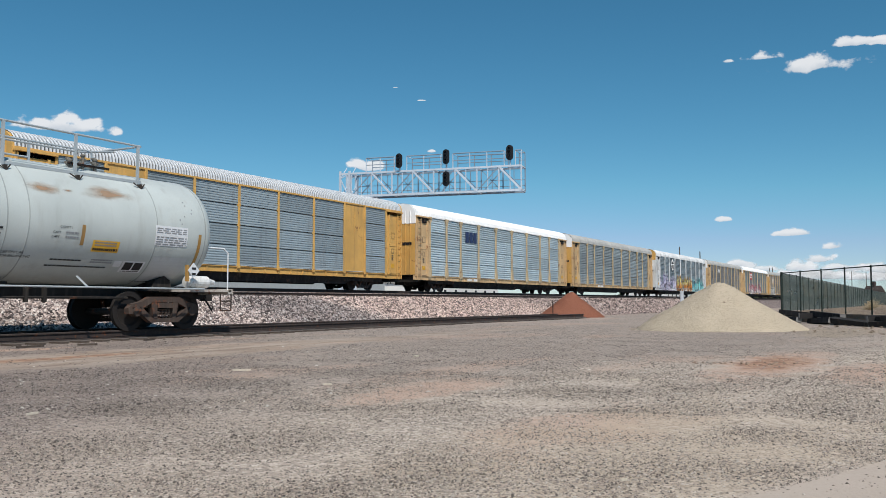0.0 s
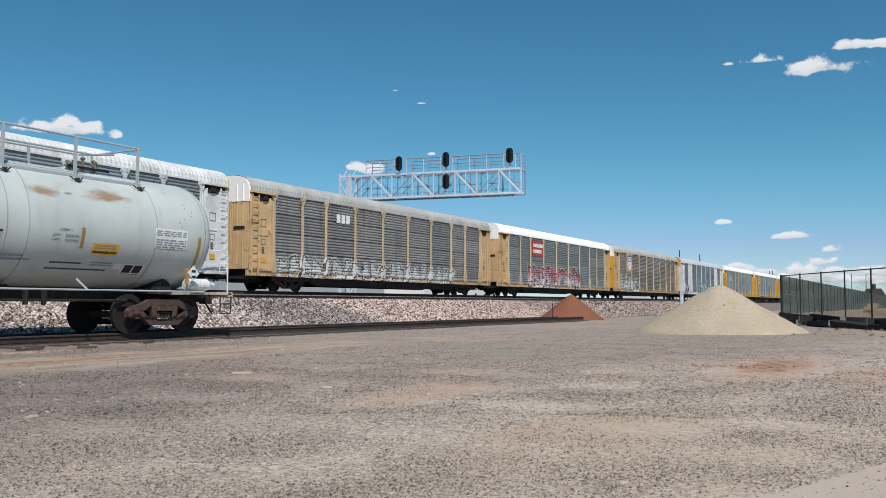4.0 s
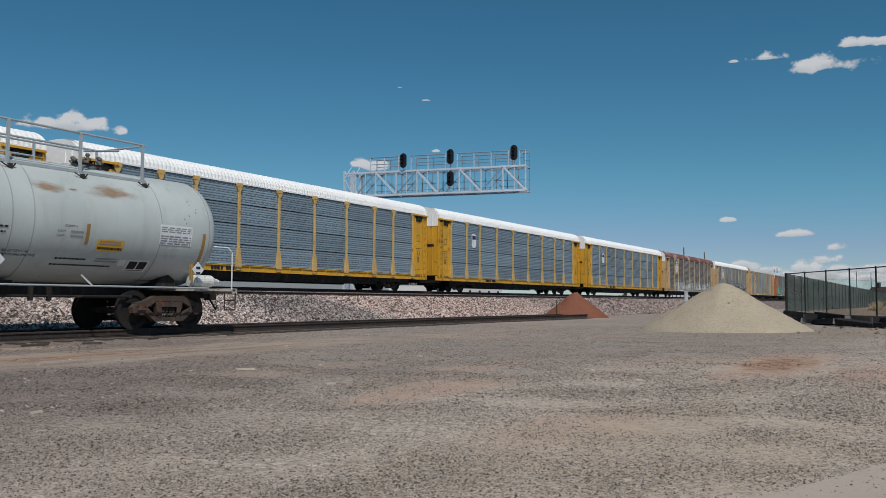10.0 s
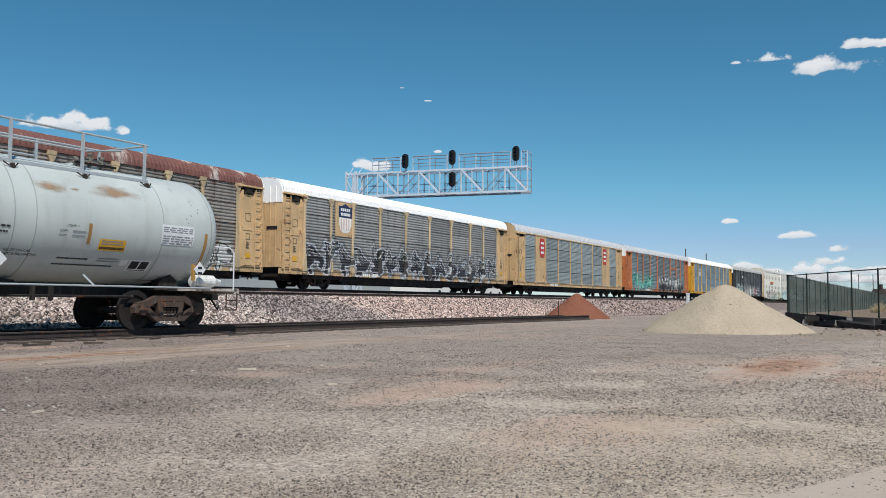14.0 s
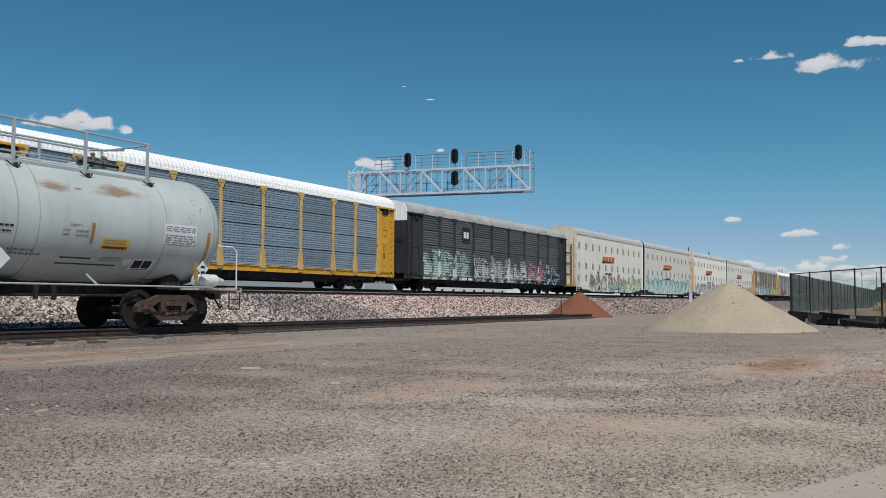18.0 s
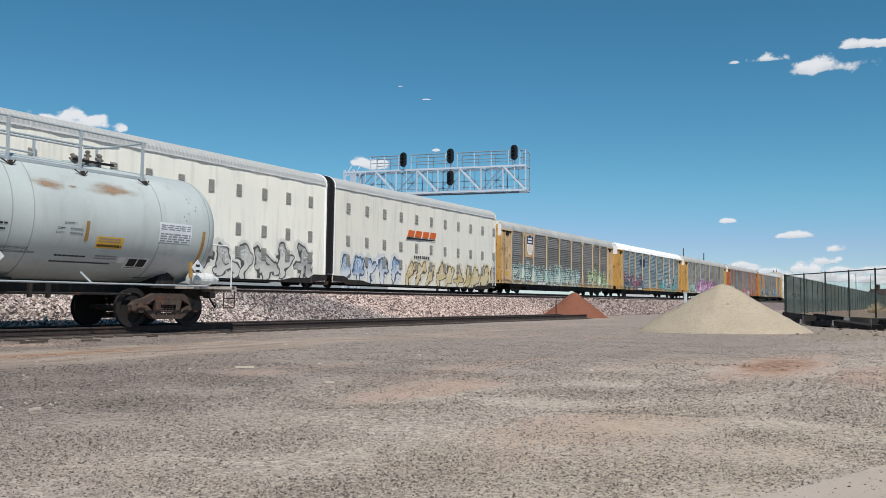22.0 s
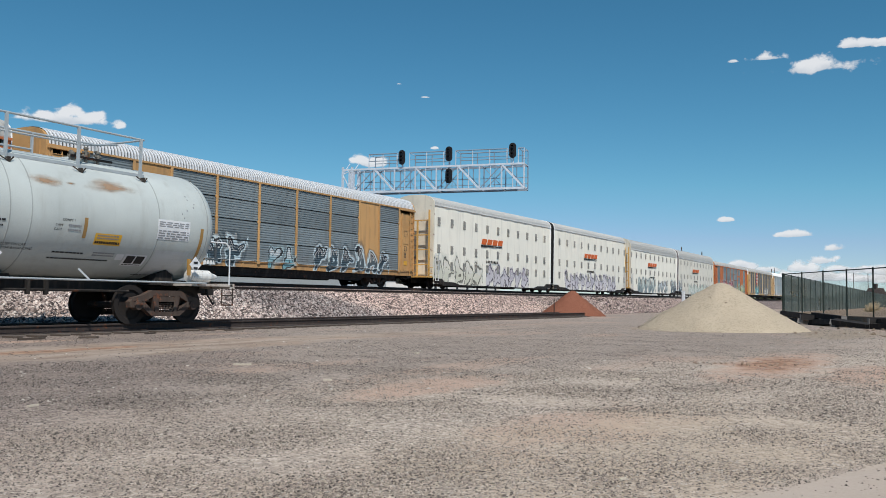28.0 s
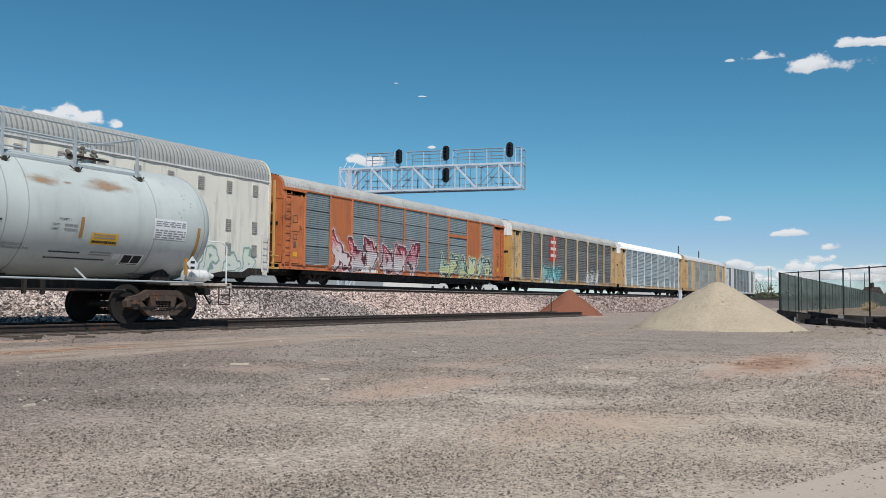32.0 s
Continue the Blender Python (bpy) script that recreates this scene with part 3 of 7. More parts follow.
# coarse ribs on the older sheets, fine ones on the newer
PANELS, FINE_PANELS = {}, {}
for side in (-1, 1):
    for b in range(9):
        for r in range(4):
            PANELS[side, b, r] = corrugated(BAYS[b] + 0.03, BAYS[b + 1] - 0.03, ROWS[r] + 0.012, ROWS[r + 1] - 0.018,
                                            6, side * (W - 0.02), 0.036).mesh("panel")
            FINE_PANELS[side, b, r] = corrugated(BAYS[b] + 0.03, BAYS[b + 1] - 0.03, ROWS[r] + 0.018, ROWS[r + 1] - 0.022,
                                                 8, side * (W - 0.02), 0.014).mesh("panel")
PLATES = {}
for side in (-1, 1):
    for b in (1, 7):
        y0, y1 = sorted((side * (W - 0.05), side * (W - 0.01)))
        s = Shape().box(BAYS[b] + 0.03, BAYS[b + 1] - 0.03, y0, y1, 1.08, 5.0)
        xm = (BAYS[b] + BAYS[b + 1]) / 2
        s.box(xm - 0.02, xm + 0.02, min(y0, y1 + 0.0) - (0.012 if side < 0 else -0.03), max(y0, y1) + (0.012 if side > 0 else -0.03), 1.2, 4.9)
        PLATES[side, b] = s.mesh("solid_panel")


def post_mesh(side, x):
    """An upright of the rack: a flanged bar on a flared foot with a head plate under the eave."""
    y0, y1 = sorted((side * (W - 0.02), side * (W + 0.06)))
    s = Shape().box(x - 0.085, x + 0.085, y0, y1, 1.08, 4.98, 0.014)
    ring = [(x - 0.085, 1.85), (x - 0.12, 1.55), (x - 0.17, 1.22), (x - 0.17, 0.93), (x + 0.17, 0.93), (x + 0.17, 1.22), (x + 0.12, 1.55), (x + 0.085, 1.85)]
    g0, g1 = sorted((side * (W - 0.02), side * (W + 0.095)))
    s.prism(ring, g0, g1, "y")
    s.box(x - 0.13, x + 0.13, *sorted((side * (W - 0.05), side * (W + 0.06))), 0.80, 0.935)
    s.box(x - 0.20, x + 0.20, *sorted((side * (W - 0.02), side * (W + 0.08))), 4.86, 5.03)
    s.prism([(x - 0.20, 4.86), (x - 0.085, 4.62), (x + 0.085, 4.62), (x + 0.20, 4.86)], *sorted((side * (W - 0.02), side * (W + 0.066))), "y")
    return s.mesh("post")


def slim_mesh(side, x):
    s = Shape().box(x - 0.065, x + 0.065, *sorted((side * (W - 0.02), side * (W + 0.045))), 1.0, 4.99, 0.01)
    for z in ROWS[1:-1]:
        s.box(x - 0.1, x + 0.1, *sorted((side * (W - 0.02), side * (W + 0.02))), z - 0.05, z + 0.05)
    s.box(x - 0.1, x + 0.1, *sorted((side * (W - 0.02), side * (W + 0.055))), 0.93, 1.12)
    return s.mesh("post")


SLIM = {(s, i): slim_mesh(s, x) for s in (-1, 1) for i, x in enumerate(BAYS)}
POST = {(s, i): post_mesh(s, x) for s in (-1, 1) for i, x in enumerate(BAYS)}
ROOF = roof_mesh(-13.5, 13.5, W + 0.02, 5.03, 5.84, 0.115, 0.026)
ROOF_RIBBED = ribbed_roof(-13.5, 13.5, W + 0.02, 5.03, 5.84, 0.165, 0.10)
DECK = Shape().box(-13.5, 13.5, -1.45, 1.45, 0.98, 1.06).mesh("deck")


def sill_mesh(side):
    """The car's side sill, set in under the posts, with a drip ledge and stake pockets."""
    y0, y1 = sorted((side * (W - 0.14), side * (W - 0.035)))
    s = Shape().box(-HALF, HALF, y0, y1, 0.74, 1.03, 0.01)
    s.box(-HALF + 0.1, HALF - 0.1, *sorted((side * (W - 0.04), side * (W + 0.02))), 1.0, 1.035)
    s.box(-HALF + 0.1, HALF - 0.1, *sorted((side * (W - 0.04), side * (W - 0.012))), 0.74, 0.765)
    for k, x in enumerate(np.arange(-12.75, 13, 1.02)):
        s.box(x - 0.05, x + 0.05, *sorted((side * (W - 0.04), side * (W - 0.005))), 0.768, 0.99)
    return s.mesh("side_sill")


SILL = {s: sill_mesh(s) for s in (-1, 1)}
LEDGE = {s: Shape().box(-11.6, 11.6, *sorted((s * (W - 0.03), s * (W + 0.03))), 1.062, 1.085).mesh("deck_edge") for s in (-1, 1)}
EAVE = {}
for side in (-1, 1):
    y0, y1 = sorted((side * (W - 0.03), side * (W + 0.035)))
    EAVE[side] = Shape().box(-13.5, 13.5, y0, y1, 4.99, 5.07).mesh("eave_rail")
UNDER = (Shape().box(-13.2, 13.2, -0.35, 0.35, 0.42, 0.98)
         .prism([(-9.0, 0.97), (-7.8, 0.33), (7.8, 0.33), (9.0, 0.97)], -1.25, -1.1, "y")
         .prism([(-9.0, 0.97), (-7.8, 0.33), (7.8, 0.33), (9.0, 0.97)], 1.1, 1.25, "y")
         .rod((-2.6, -0.8, 0.62), (-1.2, -0.8, 0.62), 0.2, 12).box(0.6, 1.5, -1.0, -0.6, 0.45, 0.8)
         .box(-7.6, -7.3, -1.2, 1.2, 0.5, 0.9).box(7.3, 7.6, -1.2, 1.2, 0.5, 0.9).box(-0.15, 0.15, -1.2, 1.2, 0.5, 0.9).box(-2.1, -1.7, -0.95, 0.1, 0.6, 0.8).box(0.8, 1.3, -0.8, 0.1, 0.6, 0.8)
         .box(-11.6, 11.6, -1.32, -1.24, 0.52, 0.76).box(-11.6, 11.6, 1.24, 1.32, 0.52, 0.76)
         .box(-13.4, -12.9, -1.4, 1.4, 0.6, 0.98).box(12.9, 13.4, -1.4, 1.4, 0.6, 0.98)).mesh("underframe")


def corner_mesh(side, end):
    """Plate at the car's corner: a framed door leaf folded back, its track above and a latch bar."""
    y0, y1 = sorted((side * (W - 0.06), side * (W - 0.015)))
    x0, x1 = sorted((end * 11.72, end * 13.5))
    s = Shape().box(x0, x1, y0, y1, 1.06, 4.72)
    a, b = sorted((side * (W - 0.02), side * (W + 0.035)))
    s.box(end * 13.44 - 0.07, end * 13.44 + 0.07, a, b, 1.0, 4.99)
    s.box(end * 12.05 - 0.06, end * 12.05 + 0.06, a, b, 1.0, 4.75)
    s.box(*sorted((end * 12.15, end * 12.8)), a, b, 1.06, 1.16)
    s.box(*sorted((end * 12.15, end * 12.8)), *sorted((side * (W - 0.02), side * (W + 0.012))), 2.78, 2.84)
    s.box(x0 - 0.05, x1, *sorted((side * (W - 0.02), side * (W + 0.13))), 4.90, 4.99)
    for z in (1.5, 3.0, 4.4):
        s.rod((end * 12.05, side * (W + 0.05), z - 0.09), (end * 12.05, side * (W + 0.05), z + 0.09), 0.03, 6)
    return s.mesh("corner_panel")


STENCIL = {}
for e in (-1, 1):
    s = Shape()
    for z0, z1, w in ((3.25, 3.62, 0.18), (2.35, 2.62, 0.13)):
        for p, q in (((-w, z0), (w, z0)), ((-w, z1), (w, z1)), ((-w, z0), (-w, z1)), ((w, z0), (w, z1))):
            s.box(e * 12.5 + min(p[0], q[0]) - 0.007, e * 12.5 + max(p[0], q[0]) + 0.007, -W - 0.004, -W + 0.012, min(p[1], q[1]) - 0.007, max(p[1], q[1]) + 0.007)
    for k in range(4):
        s.box(e * 12.5 - 0.12, e * 12.5 + 0.08 - 0.03 * (k % 2), -W - 0.004, -W + 0.012, 1.9 + k * 0.09, 1.95 + k * 0.09)
    STENCIL[e] = s.mesh("stencil_print")
NOTICE = {e: Shape().box(e * 12.5 - 0.17, e * 12.5 + 0.17, -W - 0.006, -W + 0.012, 1.42, 1.68).mesh("notice_plate") for e in (-1, 1)}


CORNER = {(s, e): corner_mesh(s, e) for s in (-1, 1) for e in (-1, 1)}


def ladder_mesh(side, end):
    y = side * (W + 0.06)
    s = Shape()
    x0, x1 = end * 12.95, end * 13.4
    for x in (x0, x1):
        s.bar((x, y, 0.75), (x, y, 4.85), 0.045)
    for k in range(11):
        z = 0.85 + k * 0.385
        s.rod((x0, y + side * 0.02, z), (x1, y + side * 0.02, z), 0.018, 6)
    return s.mesh("ladder")


LADDER = {(s, e): ladder_mesh(s, e) for s in (-1, 1) for e in (-1, 1)}


def door_mesh(end, leaf):
    """One leaf of the end doors."""
    x = end * 13.52
    x0, x1 = sorted((x, x + end * 0.06))
    y0, y1 = sorted((leaf * 0.02, leaf * 1.44))
    s = Shape().box(x0, x1, y0, y1, 1.08, 4.55)
    xa, xb = sorted((x + end * 0.05, x + end * 0.09))
    for q in (0.36, 0.72, 1.08):
        s.box(xa, xb, leaf * q - 0.02, leaf * q + 0.02, 1.1, 4.5)
    s.rod((x + end * 0.1, leaf * 0.3, 1.1), (x + end * 0.1, leaf * 0.3, 4.5), 0.025, 6)
    return s.mesh("end_door")


DOOR = {(e, l): door_mesh(e, l) for e in (-1, 1) for l in (-1, 1)}


def cap_mesh(end):
    """The end wall above the doors, under the roof's curve."""
    hs = roof_line(W - 0.015, 5.03, 5.805)
    ring = [(-1.47, 4.45)] + [(-y, z) for y, z in hs] + [(y, z) for y, z in reversed(hs[:-1])] + [(1.47, 4.45)]
    x0, x1 = sorted((end * 13.40, end * 13.6))
    s = Shape().prism(ring, x0, x1)
    for y in (-1.1, -0.7, 0.7, 1.1):
        s.box(*sorted((end * 13.59, end * 13.63)), y - 0.03, y + 0.03, 4.47, 5.3)
    return s.mesh("end_cap")


CAP = {e: cap_mesh(e) for e in (-1, 1)}
SLOT = {e: Shape().box(*sorted((end_x := e * 13.56, end_x + e * 0.05)), -1.2, -0.5, 3.05, 3.22).mesh("door_slot") for e in (-1, 1)}
HATCH = {e: Shape().box(*sorted((e * 12.15, e * 12.85)), -W - 0.02, -W + 0.03, 4.55, 4.88).box(*sorted((e * 12.3, e * 12.6)), -W - 0.09, -W, 4.6, 4.8).mesh("door_gear") for e in (-1, 1)}


def wheel_mesh(r=0.42):
    return Shape().lathe([(-0.07, r * 0.3), (-0.07, r * 0.82), (-0.065, r), (0.05, r * 0.985), (0.055, r * 1.06), (0.075, r * 1.06),
                          (0.075, r * 0.8), (0.03, r * 0.7), (0.03, r * 0.3)], 20, "y").mesh("wheel", True)


def frame_mesh():
    """Side frame of a truck: arched casting with triangular windows, spring nest and journal ends."""
    s = Shape()
    top = [(-1.12, 0.36), (-1.14, 0.50), (-1.02, 0.60), (-0.74, 0.66), (-0.46, 0.78), (0.46, 0.78), (0.74, 0.66), (1.02, 0.60), (1.14, 0.50), (1.12, 0.36),
           (0.76, 0.36), (0.70, 0.50), (0.40, 0.64), (-0.40, 0.64), (-0.70, 0.50), (-0.76, 0.36)]
    s.prism(top, -0.08, 0.08, "y")
    s.prism([(-0.76, 0.36), (-0.44, 0.14), (0.44, 0.14), (0.76, 0.36), (0.70, 0.50), (0.38, 0.25), (-0.38, 0.25), (-0.70, 0.50)], -0.08, 0.08, "y")
    for x in (-1, 1):
        s.prism([(x * 0.24, 0.24), (x * 0.36, 0.24), (x * 0.44, 0.65), (x * 0.26, 0.65)], -0.08, 0.08, "y")
        s.lathe([(-0.12, 0.06), (-0.115, 0.12), (0.1, 0.12), (0.105, 0.06)], 12, "y", (x * 0.89, 0, 0.42))
        s.box(x * 0.89 - 0.16, x * 0.89 + 0.16, -0.1, 0.1, 0.52, 0.60, 0.02)
    for x in (-0.16, -0.055, 0.055, 0.16):
        for k in range(4):
            s.lathe([(0.25 + k * 0.06, 0.03), (0.265 + k * 0.06, 0.05), (0.285 + k * 0.06, 0.05), (0.30 + k * 0.06, 0.03)], 8, "z", (x, -0.02, 0))
    s.box(-0.24, 0.24, -0.12, 0.1, 0.50, 0.63, 0.03)
    return s.mesh("side_frame")


WHEEL, FRAME = wheel_mesh(), frame_mesh()
BOLSTER = Shape().box(-0.2, 0.2, -0.95, 0.95, 0.5, 0.72).rod((-0.89, -0.75, 0.42), (-0.89, 0.75, 0.42), 0.08, 10).rod((0.89, -0.75, 0.42), (0.89, 0.75, 0.42), 0.08, 10).mesh("bolster")
COUPLER = (Shape().box(0.0, 0.62, -0.09, 0.09, 0.75, 0.95).box(0.5, 0.8, -0.16, 0.1, 0.70, 1.0, 0.04)
           .rod((0.1, -0.5, 0.8), (0.45, -0.45, 0.45), 0.025, 6).rod((0.45, -0.45, 0.45), (0.75, -0.2, 0.55), 0.025, 6)).mesh("coupler")


def add_trucks(car, xs):
    for x in xs:
        b = place("truck", BOLSTER, M_TRUCK, car, pose(x, 0, 0))
        for s in (-1, 1):
            place("side_frame", FRAME, M_TRUCK, b, pose(0, s * 1.0, 0))
            for e in (-0.89, 0.89):
                place("wheel", WHEEL, M_WHEEL, b, pose(e, s * 0.753, 0.42, 0, 0, 180 if s < 0 else 0))


# ------------------------------------------------------------------ car paints
def side_paint(name, c, wear, tags=(), rust=0.0, metal=0.15, rough=0.55, low=0.72, slots=False):
    """Ribbed side sheets, weathered, with sprayed tags: (x0, x1, z1, fill, second fill, outline, seed)."""
    m = Mat(name, rough, metal, 0.35)
    r = m.rand()
    tone = m.step(r, 0.0, 1.0, 0.86, 1.12)
    broad = m.noise(0.6, 4)
    streak = m.noise((2.6, 2.6, 0.3), 5, 0.62)
    col = m.mix(broad, dark(c, 1 - 0.3 * wear), dark(c, 1 + 0.25 * wear))
    col = m.mix(1.0, col, tone, "MULTIPLY")
    col = m.mix(m.math("MULTIPLY", m.step(streak, 0.48, 0.72), wear), col, (0.085, 0.075, 0.068))
    if rust:
        col = m.mix(m.math("MULTIPLY", m.step(m.noise(1.3, 7, 0.65), 0.66 - 0.3 * rust, 0.8 - 0.25 * rust), 0.8), col, (0.15, 0.06, 0.035))
        drip = m.noise((3.4, 3.4, 0.16), 6, 0.7)
        col = m.mix(m.math("MULTIPLY", m.step(drip, 0.60 - 0.12 * rust, 0.68 - 0.1 * rust), min(0.9, 1.6 * rust)), col, (0.075, 0.042, 0.034))
    x, y, z = m.xyz()
    if slots:
        # rows of punched slots, dark in the pale sheet
        q = m.math("FRACT", m.math("DIVIDE", m.math("SUBTRACT", z, 1.08), 0.327))
        u = m.math("FRACT", m.math("ADD", m.math("DIVIDE", x, 0.31), m.math("MULTIPLY", m.noise(1.7, 2), 0.8)))
        cut = m.math("MULTIPLY", m.step(m.math("ABSOLUTE", m.math("SUBTRACT", q, 0.6)), 0.06, 0.10, 1.0, 0.0), m.step(u, 0.5, 0.56))
        col = m.mix(m.math("MULTIPLY", cut, 0.5), col, (0.03, 0.035, 0.04))
    splash = m.math("MULTIPLY", m.step(z, low + 0.4, low + 1.2, 1.0, 0.0), m.math("MULTIPLY", m.noise((1.2, 1.2, 0.5), 5), 0.8 * wear))
    col = m.mix(splash, col, (0.14, 0.10, 0.075))
    side = m.step(y, -0.1, 0.1, 1.0, 0.0)
    for x0, x1, z1, fill, second, line, seed in tags:
        col = spray(m, col, x, z, side, x0, x1, z1, fill, second, line, seed, low)
    fine = m.noise(40, 3)
    m.colour(col).bump(fine, 0.1, 0.003)
    m.put(m.b.inputs["Roughness"], m.step(broad, 0.3, 0.7, rough - 0.08, rough + 0.2))
    m.tags = tags
    return m


def spray(m, col, x, z, side, x0, x1, z1, fill, second, line, seed, low=0.95):
    """Sprayed lettering, past reading: thick slanting strokes with outlines and a pale edge over a clouded ground."""
    tall = z1 - low
    n = max(2, round((x1 - x0) / (0.66 * tall + 0.22)))
    pitch = (x1 - x0) / n
    a = pitch / tall
    wob = m.noise((1.1, 0.0, 1.0), 2, 0.5, m.scaled((1, 1, 1), None, (seed * 3.7, 0, seed * 1.3)))
    wob2 = m.noise((1.0, 0.0, 1.2), 2, 0.5, m.scaled((1, 1, 1), None, (seed * 9.1 + 4, 0, 2)))
    lean = m.math("MULTIPLY", m.math("SUBTRACT", z, (low + z1) / 2), 0.16 * (1 if round(seed) % 2 else -1))
    wx = m.math("DIVIDE", m.math("SUBTRACT", m.math("ADD", x, m.math("ADD", lean, m.math("MULTIPLY", m.math("SUBTRACT", wob, 0.5), pitch * 1.1))), x0), pitch)
    idx = m.math("FLOOR", wx)
    rnd = []
    for k in (0.0, 41.3):
        white = m.t.nodes.new("ShaderNodeTexWhiteNoise")
        white.noise_dimensions = "1D"
        m.link(m.math("ADD", idx, seed + k), white.inputs["W"])
        rnd += list(m.xyz(white.outputs["Color"]))
    v = m.math("DIVIDE", m.math("SUBTRACT", m.math("ADD", z, m.math("MULTIPLY", m.math("SUBTRACT", wob2, 0.5), 0.55 * tall)), low), m.math("ADD", tall * 0.84, m.math("MULTIPLY", rnd[0], tall * 0.22)))
    p = m.flat(m.math("MULTIPLY", m.math("FRACT", wx), a), v)

    def spread(r, lo, hi):
        return m.math("ADD", lo, m.math("MULTIPLY", r, hi - lo))

    pts = [m.flat(spread(rnd[1], 0.14 * a, 0.36 * a), 0.13), m.flat(spread(rnd[2], 0.16 * a, 0.46 * a), 0.86),
           m.flat(spread(rnd[3], 0.55 * a, 0.86 * a), spread(rnd[4], 0.2, 0.62)), m.flat(spread(rnd[5], 0.6 * a, 0.86 * a), spread(rnd[3], 0.9, 0.1)),
           m.flat(0.16 * a, spread(rnd[5], 0.12, 0.5))]
    d = None
    for i, j in ((0, 1), (1, 2), (2, 3), (4, 2)):
        pa, ba = m.vec("SUBTRACT", p, pts[i]), m.vec("SUBTRACT", pts[j], pts[i])
        h = m.math("DIVIDE", m.vec("DOT_PRODUCT", pa, ba), m.vec("DOT_PRODUCT", ba, ba), True)
        e = m.vec("LENGTH", m.vec("SUBTRACT", pa, m.vec("SCALE", ba, None, h)))
        d = e if d is None else m.math("MINIMUM", d, e)
    w = spread(wob2, 0.06, 0.15)
    d = m.math("SUBTRACT", d, w)
    ends = m.math("MULTIPLY", m.step(x, x0 - 0.05, x0 + 0.05), m.step(x, x1 - 0.05, x1 + 0.05, 1.0, 0.0))
    ends = m.math("MULTIPLY", m.math("MULTIPLY", ends, side), m.step(z, low - 0.02, low + 0.04))
    grade = m.math("ADD", v, m.math("MULTIPLY", m.math("SUBTRACT", m.math("ADD", rnd[1], wob), 1.0), 0.45))
    body = m.mix(m.step(grade, 0.25, 0.75), second, fill)
    shine = m.math("MULTIPLY", m.step(m.math("ABSOLUTE", m.math("ADD", d, 0.075)), 0.008, 0.018, 1.0, 0.0), m.step(v, 0.5, 0.55))
    body = m.mix(m.math("MULTIPLY", shine, 0.7), body, (0.68, 0.68, 0.66))
    body = m.mix(m.step(d, -0.012, 0.004), body, line)
    body = m.mix(m.step(d, 0.05, 0.062), body, m.mix(0.45, second, (0.6, 0.6, 0.58)))
    worn = m.step(m.noise(5.0, 4), 0.2, 0.42, 0.65, 1.0)
    cloud = m.math("MULTIPLY", m.step(m.math("ADD", d, m.math("MULTIPLY", m.math("SUBTRACT", m.noise(3.0, 4), 0.5), 0.12)), 0.12, 0.2, 1.0, 0.0), 0.5)
    over = m.mix(m.step(d, 0.085, 0.1), body, m.mix(0.5, second, fill))
    k = m.math("MULTIPLY", m.math("MULTIPLY", ends, worn), m.math("MAXIMUM", m.step(d, 0.085, 0.1, 0.95, 0.0), cloud))
    return m.mix(k, col, over)


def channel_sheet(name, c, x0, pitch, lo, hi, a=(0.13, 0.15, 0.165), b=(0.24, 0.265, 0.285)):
    """Roof sheet with painted ribs; the shade in its steel channels is painted on."""
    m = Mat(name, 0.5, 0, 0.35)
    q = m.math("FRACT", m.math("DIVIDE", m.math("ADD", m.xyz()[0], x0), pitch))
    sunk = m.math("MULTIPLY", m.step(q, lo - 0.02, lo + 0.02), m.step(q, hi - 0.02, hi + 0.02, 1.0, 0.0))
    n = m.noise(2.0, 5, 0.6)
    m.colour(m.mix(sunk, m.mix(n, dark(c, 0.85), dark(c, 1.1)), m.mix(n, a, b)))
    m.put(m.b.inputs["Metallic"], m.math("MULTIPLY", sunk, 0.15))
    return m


def rusted_roof():
    """White paint flaking off a maroon rusted sheet, in runs across the roof."""
    m = Mat("rusting_roof_sheet", 0.75, 0, 0.25)
    x, y, z = m.xyz()
    n = m.noise((1.3, 0.5, 0.5), 6, 0.7)
    big = m.noise(0.35, 3)
    f = m.step(m.math("ADD", n, m.math("MULTIPLY", m.math("SUBTRACT", big, 0.5), 0.7)), 0.57, 0.66)
    rust = m.mix(m.noise(2.5, 5, 0.65), (0.10, 0.042, 0.038), (0.25, 0.115, 0.095))
    m.colour(m.mix(m.math("MULTIPLY", f, 0.8), rust, (0.52, 0.47, 0.43))).bump(n, 0.2, 0.01)
    return m


